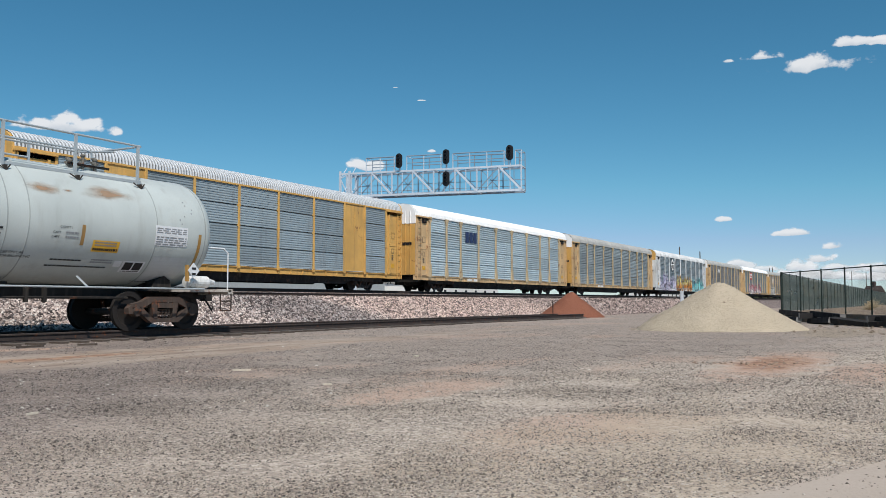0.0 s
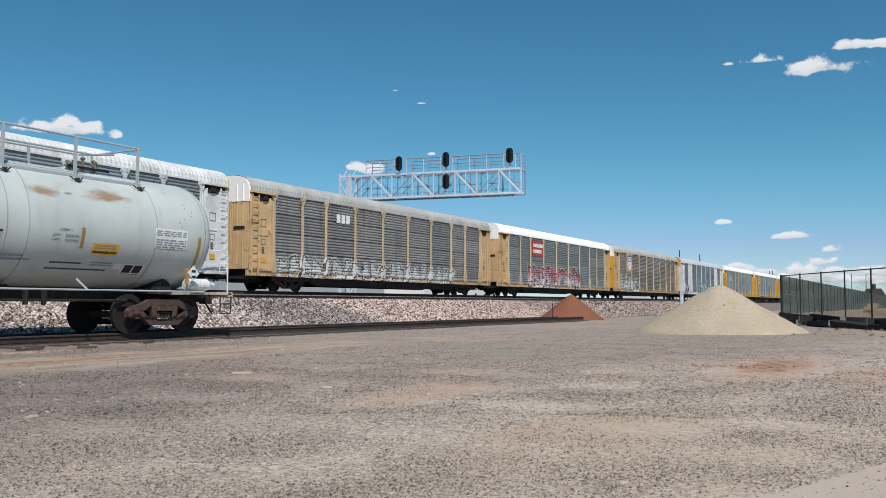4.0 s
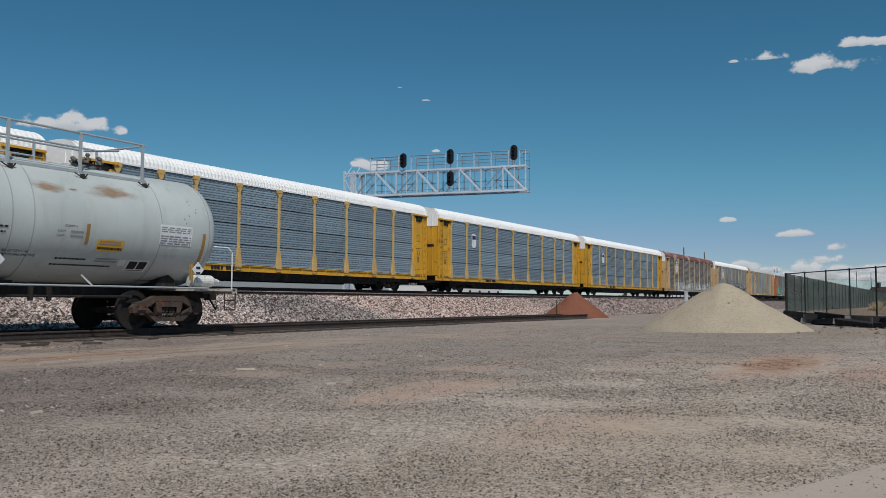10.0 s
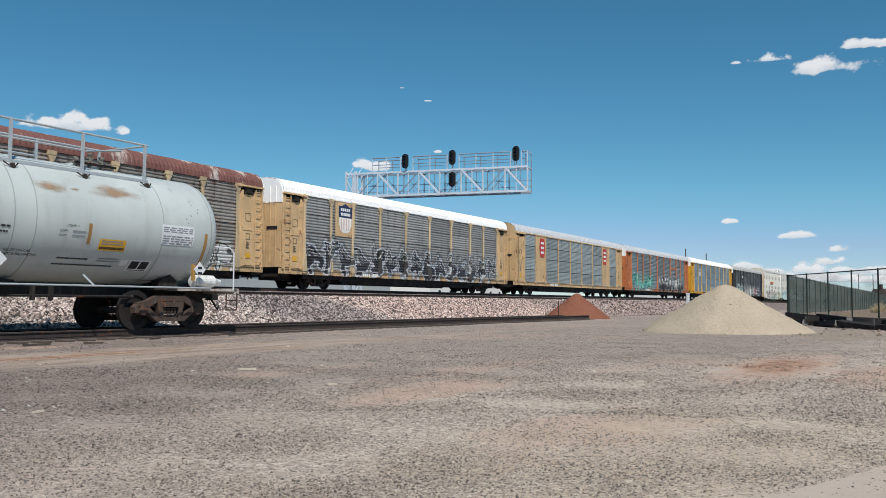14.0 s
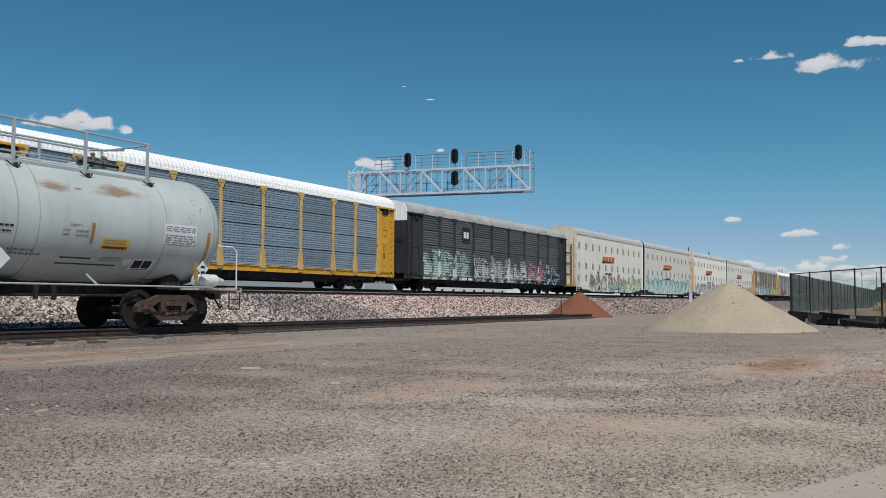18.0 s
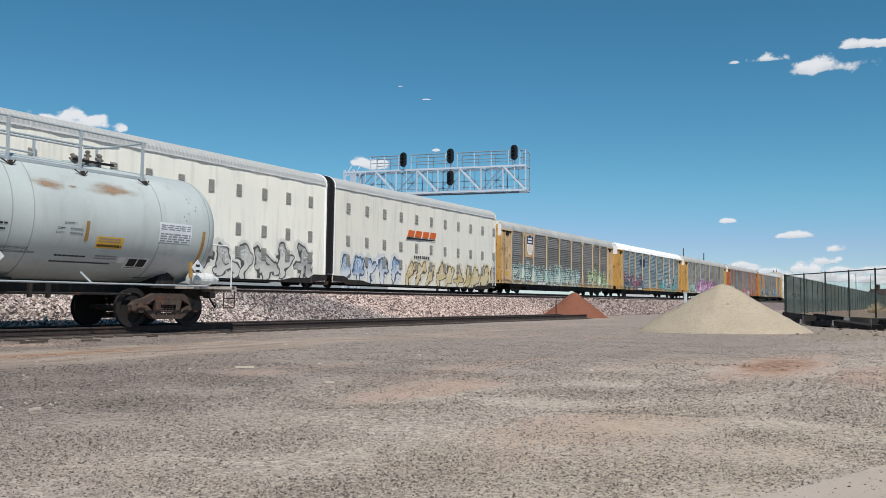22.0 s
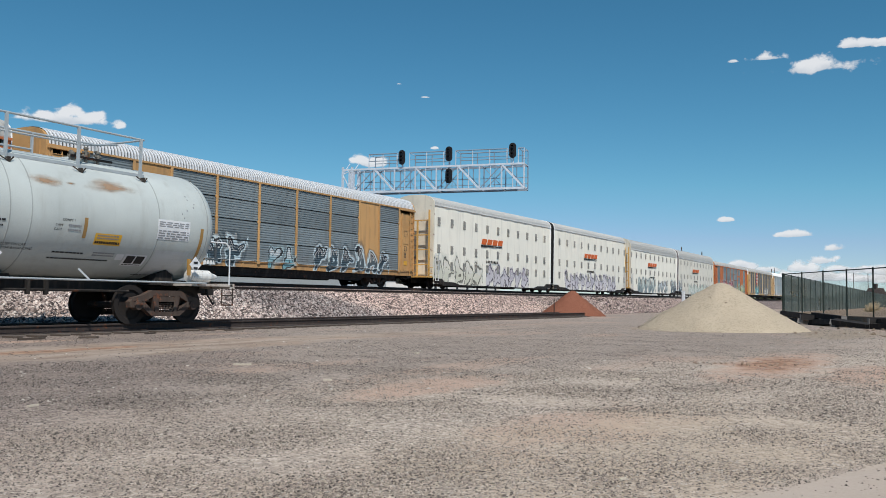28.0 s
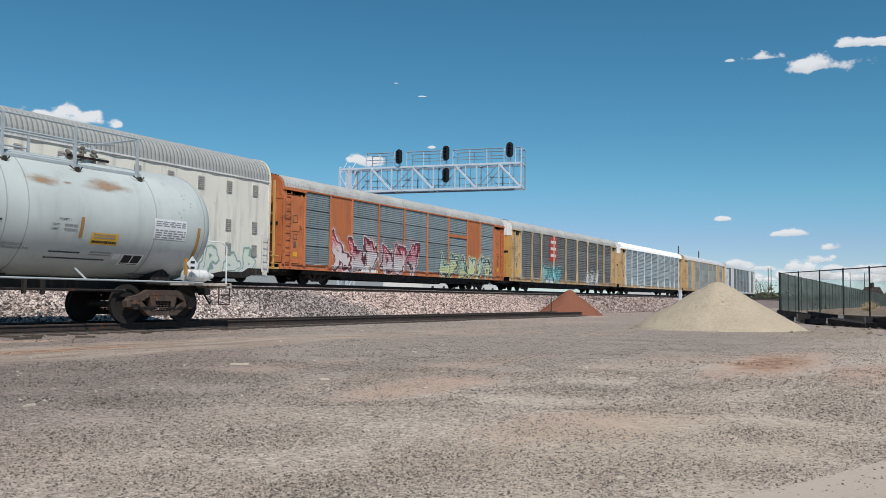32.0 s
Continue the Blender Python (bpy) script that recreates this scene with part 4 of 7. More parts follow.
P = {
    "yellow": paint("bright_yellow_paint", (0.66, 0.36, 0.035), 0.5, 0.3, 0.03),
    "ochre": paint("faded_yellow_paint", (0.63, 0.37, 0.11), 0.6, 0.35, 0.03),
    "bronze": paint("dull_bronze_yellow_paint", (0.50, 0.29, 0.12), 0.65, 0.4, 0.05),
    "tan": paint("sun_bleached_yellow_paint", (0.60, 0.415, 0.225), 0.65, 0.4, 0.05),
    "straw": paint("straw_yellow_paint", (0.62, 0.41, 0.15), 0.6, 0.3, 0.02),
    "dusty": paint("dusty_faded_paint", (0.53, 0.41, 0.255), 0.65, 0.45, 0.05),
    "white": paint("white_roof_paint", (0.91, 0.91, 0.90), 0.5, 0.05),
    "dirty_white": paint("dirty_white_paint", (0.66, 0.67, 0.67), 0.6, 0.4),
    "grey": paint("grey_roof_paint", (0.40, 0.40, 0.385), 0.6, 0.35),
    # near-black channel colours stand in for shade between the zinc ribs
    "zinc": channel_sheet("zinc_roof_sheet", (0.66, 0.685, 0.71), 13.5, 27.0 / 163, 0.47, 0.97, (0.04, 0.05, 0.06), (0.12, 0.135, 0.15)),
    "rust": rusted_roof(),
    "orange": paint("orange_paint", (0.52, 0.17, 0.065), 0.6, 0.4, 0.1),
    "black": paint("dark_grey_paint", (0.035, 0.037, 0.042), 0.55, 0.3),
    "maroon": paint("maroon_brown_paint", (0.075, 0.045, 0.042), 0.7, 0.3),
    "silver": paint("silver_paint", (0.6, 0.63, 0.65), 0.5, 0.3),
    "cream": paint("cream_paint", (0.72, 0.67, 0.56), 0.55, 0.3, 0.08),
    "blue": plain("blue_emblem_paint", (0.02, 0.035, 0.10), 0.5),
    "faded_red": plain("faded_red_emblem_paint", (0.62, 0.46, 0.42), 0.6),
    "red": plain("red_emblem_paint", (0.45, 0.04, 0.035), 0.5),
    "flame": plain("orange_emblem_paint", (0.6, 0.12, 0.02), 0.5),
    "stencil": plain("worn_stencil_paint", (0.13, 0.10, 0.07), 0.7),
    "ink": plain("black_lettering_paint", (0.02, 0.02, 0.022), 0.6),
    "chalk": plain("white_lettering_paint", (0.75, 0.75, 0.73), 0.6),
}
BODY = {"bronze": (0.50, 0.29, 0.12), "tan": (0.60, 0.415, 0.225), "ochre": (0.63, 0.37, 0.11), "dusty": (0.53, 0.41, 0.255), "silver": (0.6, 0.63, 0.65), "straw": (0.68, 0.45, 0.14), "orange": (0.52, 0.17, 0.065), "dirty_white": (0.66, 0.67, 0.67), "black": (0.035, 0.037, 0.042)}
BW = ((0.6, 0.6, 0.6), (0.06, 0.06, 0.07), (0.02, 0.02, 0.02))


def emblem(car, kind, x, z):
    """Painted emblem on the side that faces the yard, as plain coloured shapes."""
    y0, y1 = -W - 0.014, -W - 0.006

    def bars(name, x0, x1, z0, z1, n, mat, gap=0.25, lean=0.0):
        s = Shape()
        w = (x1 - x0) / n
        for i in range(n):
            a, b = x0 + i * w, x0 + (i + 1 - gap) * w
            s.prism([(a, z0), (b, z0), (b + lean, z1), (a + lean, z1)], y0 - 0.006, y1 - 0.006, "y")
        part(name, s, P[mat], car)

    if kind == "shield":
        part("emblem_board", Shape().box(x - 0.95, x + 0.95, y0, y1, z - 1.0, z + 1.05), P["tan"], car, "yellow emblem board")
        y0, y1 = y0 - 0.006, y1 - 0.006
        ring = [(x - 0.62, z + 0.1), (x + 0.62, z + 0.1), (x + 0.66, z + 0.75), (x + 0.4, z + 0.72), (x, z + 0.9), (x - 0.4, z + 0.72), (x - 0.66, z + 0.75)]
        part("emblem", Shape().prism(ring, y0, y1, "y"), P["blue"], car, "blue shield emblem")
        ring = [(x + 0.60, z + 0.08), (x - 0.60, z + 0.08), (x - 0.58, z - 0.35), (x - 0.42, z - 0.66), (x - 0.2, z - 0.78), (x + 0.2, z - 0.78), (x + 0.42, z - 0.66), (x + 0.58, z - 0.35)]
        part("emblem_field", Shape().prism(ring, y0, y1, "y"), P["chalk"], car, "white lower shield")
        y0, y1 = y0 - 0.004, y1 - 0.004
        bars("emblem_stripes", x - 0.42, x + 0.50, z - 0.62, z + 0.02, 4, "faded_red", 0.6)
        bars("lettering_bar", x - 0.45, x + 0.48, z + 0.46, z + 0.62, 5, "chalk", 0.25)
        bars("lettering_bar", x - 0.45, x + 0.48, z + 0.2, z + 0.36, 7, "chalk", 0.25)
    elif kind == "small":
        part("emblem", Shape().prism([(x - 0.33, z - 0.35), (x - 0.2, z - 0.5), (x + 0.2, z - 0.5), (x + 0.33, z - 0.35), (x + 0.36, z + 0.45), (x, z + 0.52), (x - 0.36, z + 0.45)], y0, y1, "y"), P["chalk"], car, "white emblem plate")
        y0, y1 = y0 - 0.006, y1 - 0.006
        part("emblem_top", Shape().box(x - 0.27, x + 0.27, y0, y1, z + 0.1, z + 0.38), P["blue"], car)
    elif kind == "letters":
        bars("emblem", x - 0.95, x + 0.95, z - 0.4, z + 0.4, 3, "blue", 0.18)
    elif kind == "pale_letters":
        bars("emblem", x - 0.7, x + 0.7, z - 0.25, z + 0.25, 3, "chalk", 0.25)
    elif kind == "redboard":
        part("emblem", Shape().box(x - 1.3, x + 1.3, y0, y1, z - 0.65, z + 0.65), P["red"], car, "red name board")
        y0, y1 = y0 - 0.006, y1 - 0.006
        bars("lettering_bar", x - 1.1, x + 1.1, z + 0.1, z + 0.4, 8, "chalk", 0.2)
        bars("lettering_bar", x - 1.1, x + 0.7, z - 0.4, z - 0.1, 7, "chalk", 0.2)
    elif kind == "redtall":
        part("emblem", Shape().box(x - 0.8, x + 0.8, y0, y1, z - 1.3, z + 0.9), P["red"], car, "red name board")
        y0, y1 = y0 - 0.006, y1 - 0.006
        for k in range(3):
            bars("lettering_bar", x - 0.6, x + 0.6, z - 0.9 + k * 0.6, z - 0.65 + k * 0.6, 7, "chalk", 0.2)
    elif kind == "twored":
        for xx in (x, x + 16.1):
            ring = [(xx - 0.45, z - 0.8), (xx + 0.45, z - 0.8), (xx + 0.6, z), (xx + 0.45, z + 0.8), (xx - 0.45, z + 0.8), (xx - 0.6, z)]
            part("emblem", Shape().prism(ring, y0, y1, "y"), P["red"], car, "red and white roundel")
            yy = y0 - 0.006
            for k in range(3):
                part("lettering_bar", Shape().box(xx - 0.32, xx + 0.32, yy, yy + 0.004, z - 0.5 + k * 0.4, z - 0.3 + k * 0.4), P["chalk"], car)
    elif kind == "oval":
        ring = [(x + 0.78 * math.cos(a), z + 0.85 * math.sin(a)) for a in [2 * math.pi * i / 20 for i in range(20)]]
        part("emblem", Shape().prism(ring, y0, y1, "y"), P["ink"], car, "black oval emblem")
        y0, y1 = y0 - 0.006, y1 - 0.006
        ring = [(x + 0.68 * math.cos(a), z + 0.74 * math.sin(a)) for a in [2 * math.pi * i / 20 for i in range(20)]]
        part("emblem_face", Shape().prism(ring, y0, y1, "y"), P["chalk"], car)
        y0, y1 = y0 - 0.006, y1 - 0.006
        part("emblem_mark", Shape().prism([(x - 0.5, z + 0.12), (x + 0.5, z + 0.12), (x + 0.3, z + 0.5), (x - 0.1, z + 0.3), (x - 0.35, z + 0.52)], y0, y1, "y"), P["ink"], car)
        bars("emblem_stripes", x - 0.5, x + 0.55, z - 0.45, z - 0.02, 4, "ink", 0.45)
    elif kind == "square":
        part("emblem", Shape().box(x - 0.55, x + 0.55, y0, y1, z - 0.55, z + 0.55), P["ink"], car, "black square emblem")
        y0, y1 = y0 - 0.006, y1 - 0.006
        bars("emblem_mark", x - 0.4, x + 0.45, z - 0.22, z + 0.22, 2, "chalk", 0.3)


def autorack(label, body, roof, skin, solid=None, mark=None, cap="white", post=None, doorpaint=None, fine=False, namebar=False):
    car = thing("autorack_car", pose(0, Y_MAIN, RAIL_MAIN), label, "freight car", "cars of the passing train")
    post = post or ("dusty" if not solid and body in ("tan", "ochre") else body)
    bodym, postm = P[body], P[post]
    sill, plate = bodym, P.get(solid)
    if skin.tags:
        sill = side_paint("tagged_sill_paint", BODY[body], 0.4, skin.tags, 0.05, 0.0, 0.6)
        postm = sill if post == body else side_paint("tagged_post_paint", BODY[post], 0.4, skin.tags, 0.05, 0.0, 0.6)
        plate = (sill if solid == body else side_paint("tagged_panel_paint", BODY[solid], 0.4, skin.tags, 0.05, 0.0, 0.6)) if solid else None
    sheets = FINE_PANELS if fine or solid else PANELS
    place("underframe", UNDER, M_UNDER, car)
    place("deck", DECK, M_UNDER, car)
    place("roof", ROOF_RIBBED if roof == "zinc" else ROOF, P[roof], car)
    for s in (-1, 1):
        place("side_sill", SILL[s], sill, car)
        place("deck_edge", LEDGE[s], P["silver"], car)
        place("eave_rail", EAVE[s], P[roof] if solid is None else postm, car)
        for i in range(len(BAYS)):
            place("post", (SLIM if solid else POST)[s, i], postm, car)
        for b in range(9):
            if solid and b in (1, 7):
                place("solid_panel", PLATES[s, b], plate, car)
                continue
            for r in range(4):
                place("panel", sheets[s, b, r], skin, car)
        for e in (-1, 1):
            place("corner_panel", CORNER[s, e], bodym, car)
            place("ladder", LADDER[s, e], bodym, car)
    for e in (-1, 1):
        place("end_cap", CAP[e], P[cap], car)
        place("door_slot", SLOT[e], P["ink"], car)
        if body != "black":
            place("stencil_print", STENCIL[e], P["stencil"], car)
            place("notice_plate", NOTICE[e], P["yellow"], car, None, "small yellow notice plate")
        if not solid:
            place("door_gear", HATCH[e], M_UNDER, car)
        for l in (-1, 1):
            place("end_door", DOOR[e, l], P[doorpaint] if doorpaint else bodym, car)
        place("coupler", COUPLER, M_UNDER, car, pose(e * 13.5, 0, 0, 0, 0, 0 if e > 0 else 180))
    add_trucks(car, (-9.9, 9.9))
    # stencilled numbers on the sill, past reading
    s = Shape()
    for i in range(9):
        if i != 4:
            s.box(-6.2 + i * 0.2, -6.06 + i * 0.2, -W - 0.002, -W + 0.034, 0.79, 0.97)
    part("lettering_bar", s, P["ink"] if body == "yellow" else P["chalk"], car)
    if namebar:
        part("name_bar", Shape().box(BAYS[6] + 0.1, BAYS[7] - 0.1, -W - 0.03, -W - 0.005, 3.62, 3.84), P["orange"], car, "orange bar across one bay")
    if mark:
        emblem(car, *mark)
    return car


# ------------------------------------------------------------------ smooth-sided articulated cars
WL = 10.75


def vent_mesh(side):
    y = side * 1.5
    s = Shape()
    y0, y1 = sorted((y, y + side * 0.03))
    s.box(-0.16, 0.16, y0, y1, -0.3, 0.3)
    for k in range(6):
        z = -0.25 + k * 0.095
        s.box(-0.19, 0.19, *sorted((y + side * 0.02, y + side * 0.05)), z, z + 0.035)
    return s.mesh("vent")


VENT = {s: vent_mesh(s) for s in (-1, 1)}


OUT = 9.98  # the coupled end of a unit stands nearer its middle than the shared end


def wall_mesh(side, x0, x1, eave):
    """A wall of pressed sheets that bulge slightly between upright seams."""
    n, k = 44, 16
    y = side * 1.49
    vs = []
    for i in range(n + 1):
        for j in range(k + 1):
            x = x0 + (x1 - x0) * i / n
            z = 0.30 + (eave + 0.02 - 0.30) * j / k
            bulge = 0.016 * abs(math.sin(math.pi * i / 4)) * (0.4 + 0.6 * abs(math.sin(math.pi * j / 4))) - (0.02 if i % 4 == 0 else 0)
            bulge += 0.012 * noise.noise((x * 0.9, z * 1.1, side * 3.0))
            vs.append((x, y + side * bulge, z))
    fs = [(i * (k + 1) + j, (i + 1) * (k + 1) + j, (i + 1) * (k + 1) + j + 1, i * (k + 1) + j + 1) for i in range(n) for j in range(k)]
    return Shape().add(vs, fs).mesh("side_wall", "all")


def wend_mesh(end, at, eave, top):
    hs = roof_line(1.55, eave, top)
    ring = [(-1.5, 0.8)] + [(-y, z) for y, z in hs] + [(y, z) for y, z in reversed(hs[:-1])] + [(1.5, 0.8)]
    return Shape().prism(ring, *sorted((end * (at - 0.03), end * (at + 0.09)))).mesh("end_wall")


def smooth_kit(joint, out, eave, top, depth, roof, sunk):
    """Meshes and roof sheet of one smooth-sided unit: its coupled end at out, its roof from eave to top."""
    x0, x1 = (-out, WL) if joint > 0 else (-WL, out)
    hs = roof_line(1.55, eave, top)
    ladder = Shape()
    e = -joint
    for x in (e * (out - 0.55), e * (out - 0.1)):
        ladder.bar((x, -1.6, 0.5), (x, -1.6, 2.4), 0.045)
    for k in range(6):
        ladder.rod((e * (out - 0.55), -1.61, 0.55 + k * 0.34), (e * (out - 0.1), -1.61, 0.55 + k * 0.34), 0.018, 6)
    # platform, upright pipes and gate at the coupled end
    gate = Shape().box(*sorted((e * (out + 0.05), e * (out + 0.95))), -1.45, 1.45, 0.72, 0.82)
    for y in (-1.42, -0.5, 0.5, 1.42):
        gate.bar((e * (out + 0.5), y, 0.8), (e * (out + 0.5), y, 5.3 if abs(y) > 1 else 4.6), 0.1)
    for z in (1.6, 2.6, 3.6, 4.6):
        gate.bar((e * (out + 0.5), -1.42, z), (e * (out + 0.5), 1.42, z), 0.07)
    for y in (-1.5, 1.5):
        for z in (1.0, 1.4):
            gate.rod((e * (out + 0.15), y, z), (e * (out + 0.85), y, z), 0.02, 6)
    period = (x1 - x0) / int((x1 - x0) / 0.22)
    return dict(
        out=out, joint=joint,
        wall={s: wall_mesh(s, x0, x1, eave) for s in (-1, 1)},
        roof=ribbed_roof(x0, x1, 1.53, eave, top - 0.02, 0.22, depth),
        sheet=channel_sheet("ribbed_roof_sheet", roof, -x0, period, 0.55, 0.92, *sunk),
        eave={s: Shape().box(x0, x1, *sorted((s * 1.47, s * 1.55)), eave - 0.03, eave + 0.04).mesh("eave_rail") for s in (-1, 1)},
        under=(Shape().box(x0, x1, -1.42, 1.42, 0.84, 0.92).box(x0, x1, -0.3, 0.3, 0.4, 0.74)
               .box(-7.4, 7.4, -1.46, -1.36, 0.2, 0.3).box(-7.4, 7.4, 1.36, 1.46, 0.2, 0.3)).mesh("underframe"),
        end={joint: wend_mesh(joint, WL, eave, top), -joint: wend_mesh(-joint, out, eave, top)},
        bellows=Shape().prism([(-1.2, 0.9)] + [(-y * 0.85, z - 0.12) for y, z in hs] + [(y * 0.85, z - 0.12) for y, z in reversed(hs[:-1])] + [(1.2, 0.9)], 0, 0.3).mesh("bellows"),
        trim=Shape().prism([(-1.53, 0.7)] + [(-y - 0.012, z + 0.012) for y, z in hs] + [(y + 0.012, z + 0.012) for y, z in reversed(hs[:-1])] + [(1.53, 0.7)], *sorted((joint * (WL - 0.12), joint * (WL - 0.03)))).mesh("edge_trim"),
        ladder=ladder.mesh("ladder"), gate=gate.mesh("end_gate"))


# channel colours of the smooth units, with the shade between ribs put in
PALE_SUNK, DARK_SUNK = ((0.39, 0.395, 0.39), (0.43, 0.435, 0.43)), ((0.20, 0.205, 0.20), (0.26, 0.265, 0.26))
KITS = {(j, False): smooth_kit(j, OUT, 5.68, 6.42, 0.010, (0.47, 0.47, 0.45), PALE_SUNK) for j in (-1, 1)}
# the last pair has lower walls under a tall round roof
KITS[1, True] = smooth_kit(1, OUT - 0.42, 5.13, 6.42, 0.02, (0.36, 0.365, 0.355), DARK_SUNK)
KITS[-1, True] = smooth_kit(-1, OUT + 0.42, 5.13, 6.42, 0.02, (0.36, 0.365, 0.355), DARK_SUNK)


def smooth_unit(label, skin, joint, logo_x=0.0, round_roof=False):
    """One unit of a two-unit car; joint is the end (-1 or 1) at the shared truck."""
    car = thing("articulated_autorack", pose(0, Y_MAIN, RAIL_MAIN), label, "freight car", "cars of the passing train")
    kit = KITS[joint, round_roof]
    out = kit["out"]
    place("underframe", kit["under"], M_UNDER, car)
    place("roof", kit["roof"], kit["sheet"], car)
    for s in (-1, 1):
        place("side_wall", kit["wall"][s], skin, car)
        place("eave_rail", kit["eave"][s], P["dirty_white"], car)
        for i in range(11):
            for z in (4.55, 2.70, 1.56) if round_roof else (4.60, 2.72, 1.58):
                place("vent", VENT[s], M_VENT, car, pose(1.865 * (i - 5) + (0.2 + 0.04 * (i - 5) if joint < 0 and not round_roof else 0.0), 0, z))
    for e in (-1, 1):
        place("end_wall", kit["end"][e], P["maroon" if round_roof else "ink"] if e == joint else P["cream"], car)
    place("edge_trim", kit["trim"], P["white"], car, None, "white edge strip at the shared end")
    place("bellows", kit["bellows"], P["maroon" if round_roof else "ink"], car, pose(joint * (WL + 0.02), 0, 0, 0, 0, 0 if joint > 0 else 180))
    place("ladder", kit["ladder"], P["dirty_white"], car)
    place("end_gate", kit["gate"], P["ochre"], car, None, "faded yellow end gate and platform")
    place("coupler", COUPLER, M_UNDER, car, pose(-joint * (out + 0.75), 0, 0, 0, 0, 0 if joint < 0 else 180))
    for e in (-1, 1):
        o = 0.0 if e == joint else 0.77
        ring = [(e * (q - o), z) for q, z in ((6.4, 0.20), (7.9, 0.46), (9.3, 0.48), (9.7, 0.68), (10.7, 0.68), (10.7, 0.38), (9.9, 0.34), (9.5, 0.20))]
        for s in (-1, 1):
            part("truck_shroud", Shape().prism(ring, *sorted((s * 1.50, s * 1.56)), "y"), M_UNDER, car, "black panel over the truck")
    add_trucks(car, (-joint * 8.3,) + ((joint * (WL + 0.28),) if joint > 0 else ()))
    # slanted orange emblem with a black swoosh
    x, z = logo_x - 1.1, 3.42
    s = Shape()
    for i in range(4):
        a, zz = x - 1.78 + i * 0.93, z + 0.012 * i
        s.prism([(a, zz), (a + 0.76, zz), (a + 0.94, zz + 0.42), (a + 0.18, zz + 0.42)], -1.55, -1.535, "y")
    part("emblem", s, P["flame"], car, "slanted orange emblem")
    part("emblem_swoosh", Shape().prism([(x - 1.9, z - 0.19), (x + 1.85, z - 0.09), (x + 1.86, z - 0.05), (x - 1.82, z - 0.04)], -1.55, -1.535, "y"), P["ink"], car)
    b = Shape()
    for i in range(8):
        b.box(x - 0.92 + i * 0.25 + (0.05 if i > 3 else 0), x - 0.79 + i * 0.25 + (0.05 if i > 3 else 0), -1.55, -1.535, 2.05, 2.23)
    part("lettering_bar", b, P["ink"], car)
    return car


M_VENT = plain("dark_vent_louvre", (0.38, 0.36, 0.325), 0.6, 0.1)
GALV, PALE = (0.30, 0.34, 0.37), (0.50, 0.55, 0.58)

# ------------------------------------------------------------------ tank car on the siding
M_SEAM = paint("grimy_weld_seam", (0.34, 0.37, 0.365), 0.6, 0.3)
M_TANK = paint("white_tank_paint", (0.50, 0.545, 0.535), 0.5, 0.2)


def rust_patch(name, c):
    """Rust bleeding out of a spot, fading to the paint round it."""
    m = Mat(name, 0.75, 0, 0.2)
    n = m.t.nodes.new("ShaderNodeTexCoord").outputs["Generated"]
    x, y, z = m.xyz(n)
    dx, dz = m.math("SUBTRACT", x, 0.5), m.math("SUBTRACT", z, 0.5)
    r = m.math("SQRT", m.math("ADD", m.math("MULTIPLY", dx, dx), m.math("MULTIPLY", dz, dz)))
    r = m.math("ADD", r, m.math("MULTIPLY", m.math("SUBTRACT", m.noise((2.0, 2.0, 7.0), 5), 0.5), 0.7))
    m.colour(m.mix(m.noise(6, 4), c, dark(c, 0.7)))
    tr = m.t.nodes.new("ShaderNodeBsdfTransparent")
    mx = m.t.nodes.new("ShaderNodeMixShader")
    m.put(mx.inputs[0], m.step(r, 0.05, 0.5, 0.7, 0.0))
    m.link(tr.outputs[0], mx.inputs[1]), m.link(m.b.outputs[0], mx.inputs[2])
    m.link(mx.outputs[0], m.t.nodes["Material Output"].inputs[0])
    return m


M_VALVE = paint("worn_valve_paint", (0.16, 0.15, 0.13), 0.6, 0.5, 0.2, 4)
M_RAILING = plain("weathered_railing_paint", (0.40, 0.44, 0.46), 0.55, 0.2, 0.15)
M_GRATE = plain("steel_grating", (0.33, 0.35, 0.37), 0.6, 0.3)
M_RUSTSPOT = rust_patch("rust_stain", (0.42, 0.26, 0.15))
M_YLABEL = plain("yellow_label", (0.72, 0.40, 0.04), 0.5)
M_BROWNTAPE = paint("reflective_tape_worn", (0.42, 0.24, 0.07), 0.4, 0.5)
M_LABEL = plain("white_label", (0.66, 0.68, 0.70), 0.5)
M_GREYINK = plain("faded_grey_ink", (0.24, 0.25, 0.27), 0.6)
M_BROWNFRAME = paint("brown_truck_casting", (0.066, 0.047, 0.039), 0.8, 0.4, 0.25, 3)

TX, TZ, TR = 9.0, 2.47, 1.40  # middle of the car, axis over the rail, radius


def sector(x0, x1, a0, a1, lift=0.006, n=8, r=TR):
    """A curved sheet on the tank's side: x from the car's middle, angles in degrees above its waist."""
    s = Shape()
    vs = []
    for x in (x0, x1):
        for i in range(n + 1):
            a = radians(a0 + (a1 - a0) * i / n)
            vs.append((x, -(r + lift) * math.cos(a), TZ + (r + lift) * math.sin(a)))
    k = n + 1
    return s.add(vs, [(i, i + 1, k + i + 1, k + i) for i in range(n)])


def rows_of_bars(car, x0, x1, a0, a1, rows, cols, mat, seed, lift=0.009):
    """Small print, as bars."""
    rng = random.Random(seed)
    s = Shape()
    for r in range(rows):
        h = (a1 - a0) / rows
        b = a0 + r * h
        x = x0
        while x < x1 - 0.01:
            w = (x1 - x0) / cols * rng.uniform(0.6, 1.4)
            e = min(x + w * 0.8, x1)
            o = sector(x, e, b + h * 0.2, b + h * 0.75, lift, 2)
            s.add(o.v, o.f)
            x += w
    part("lettering_bar", s, mat, car)


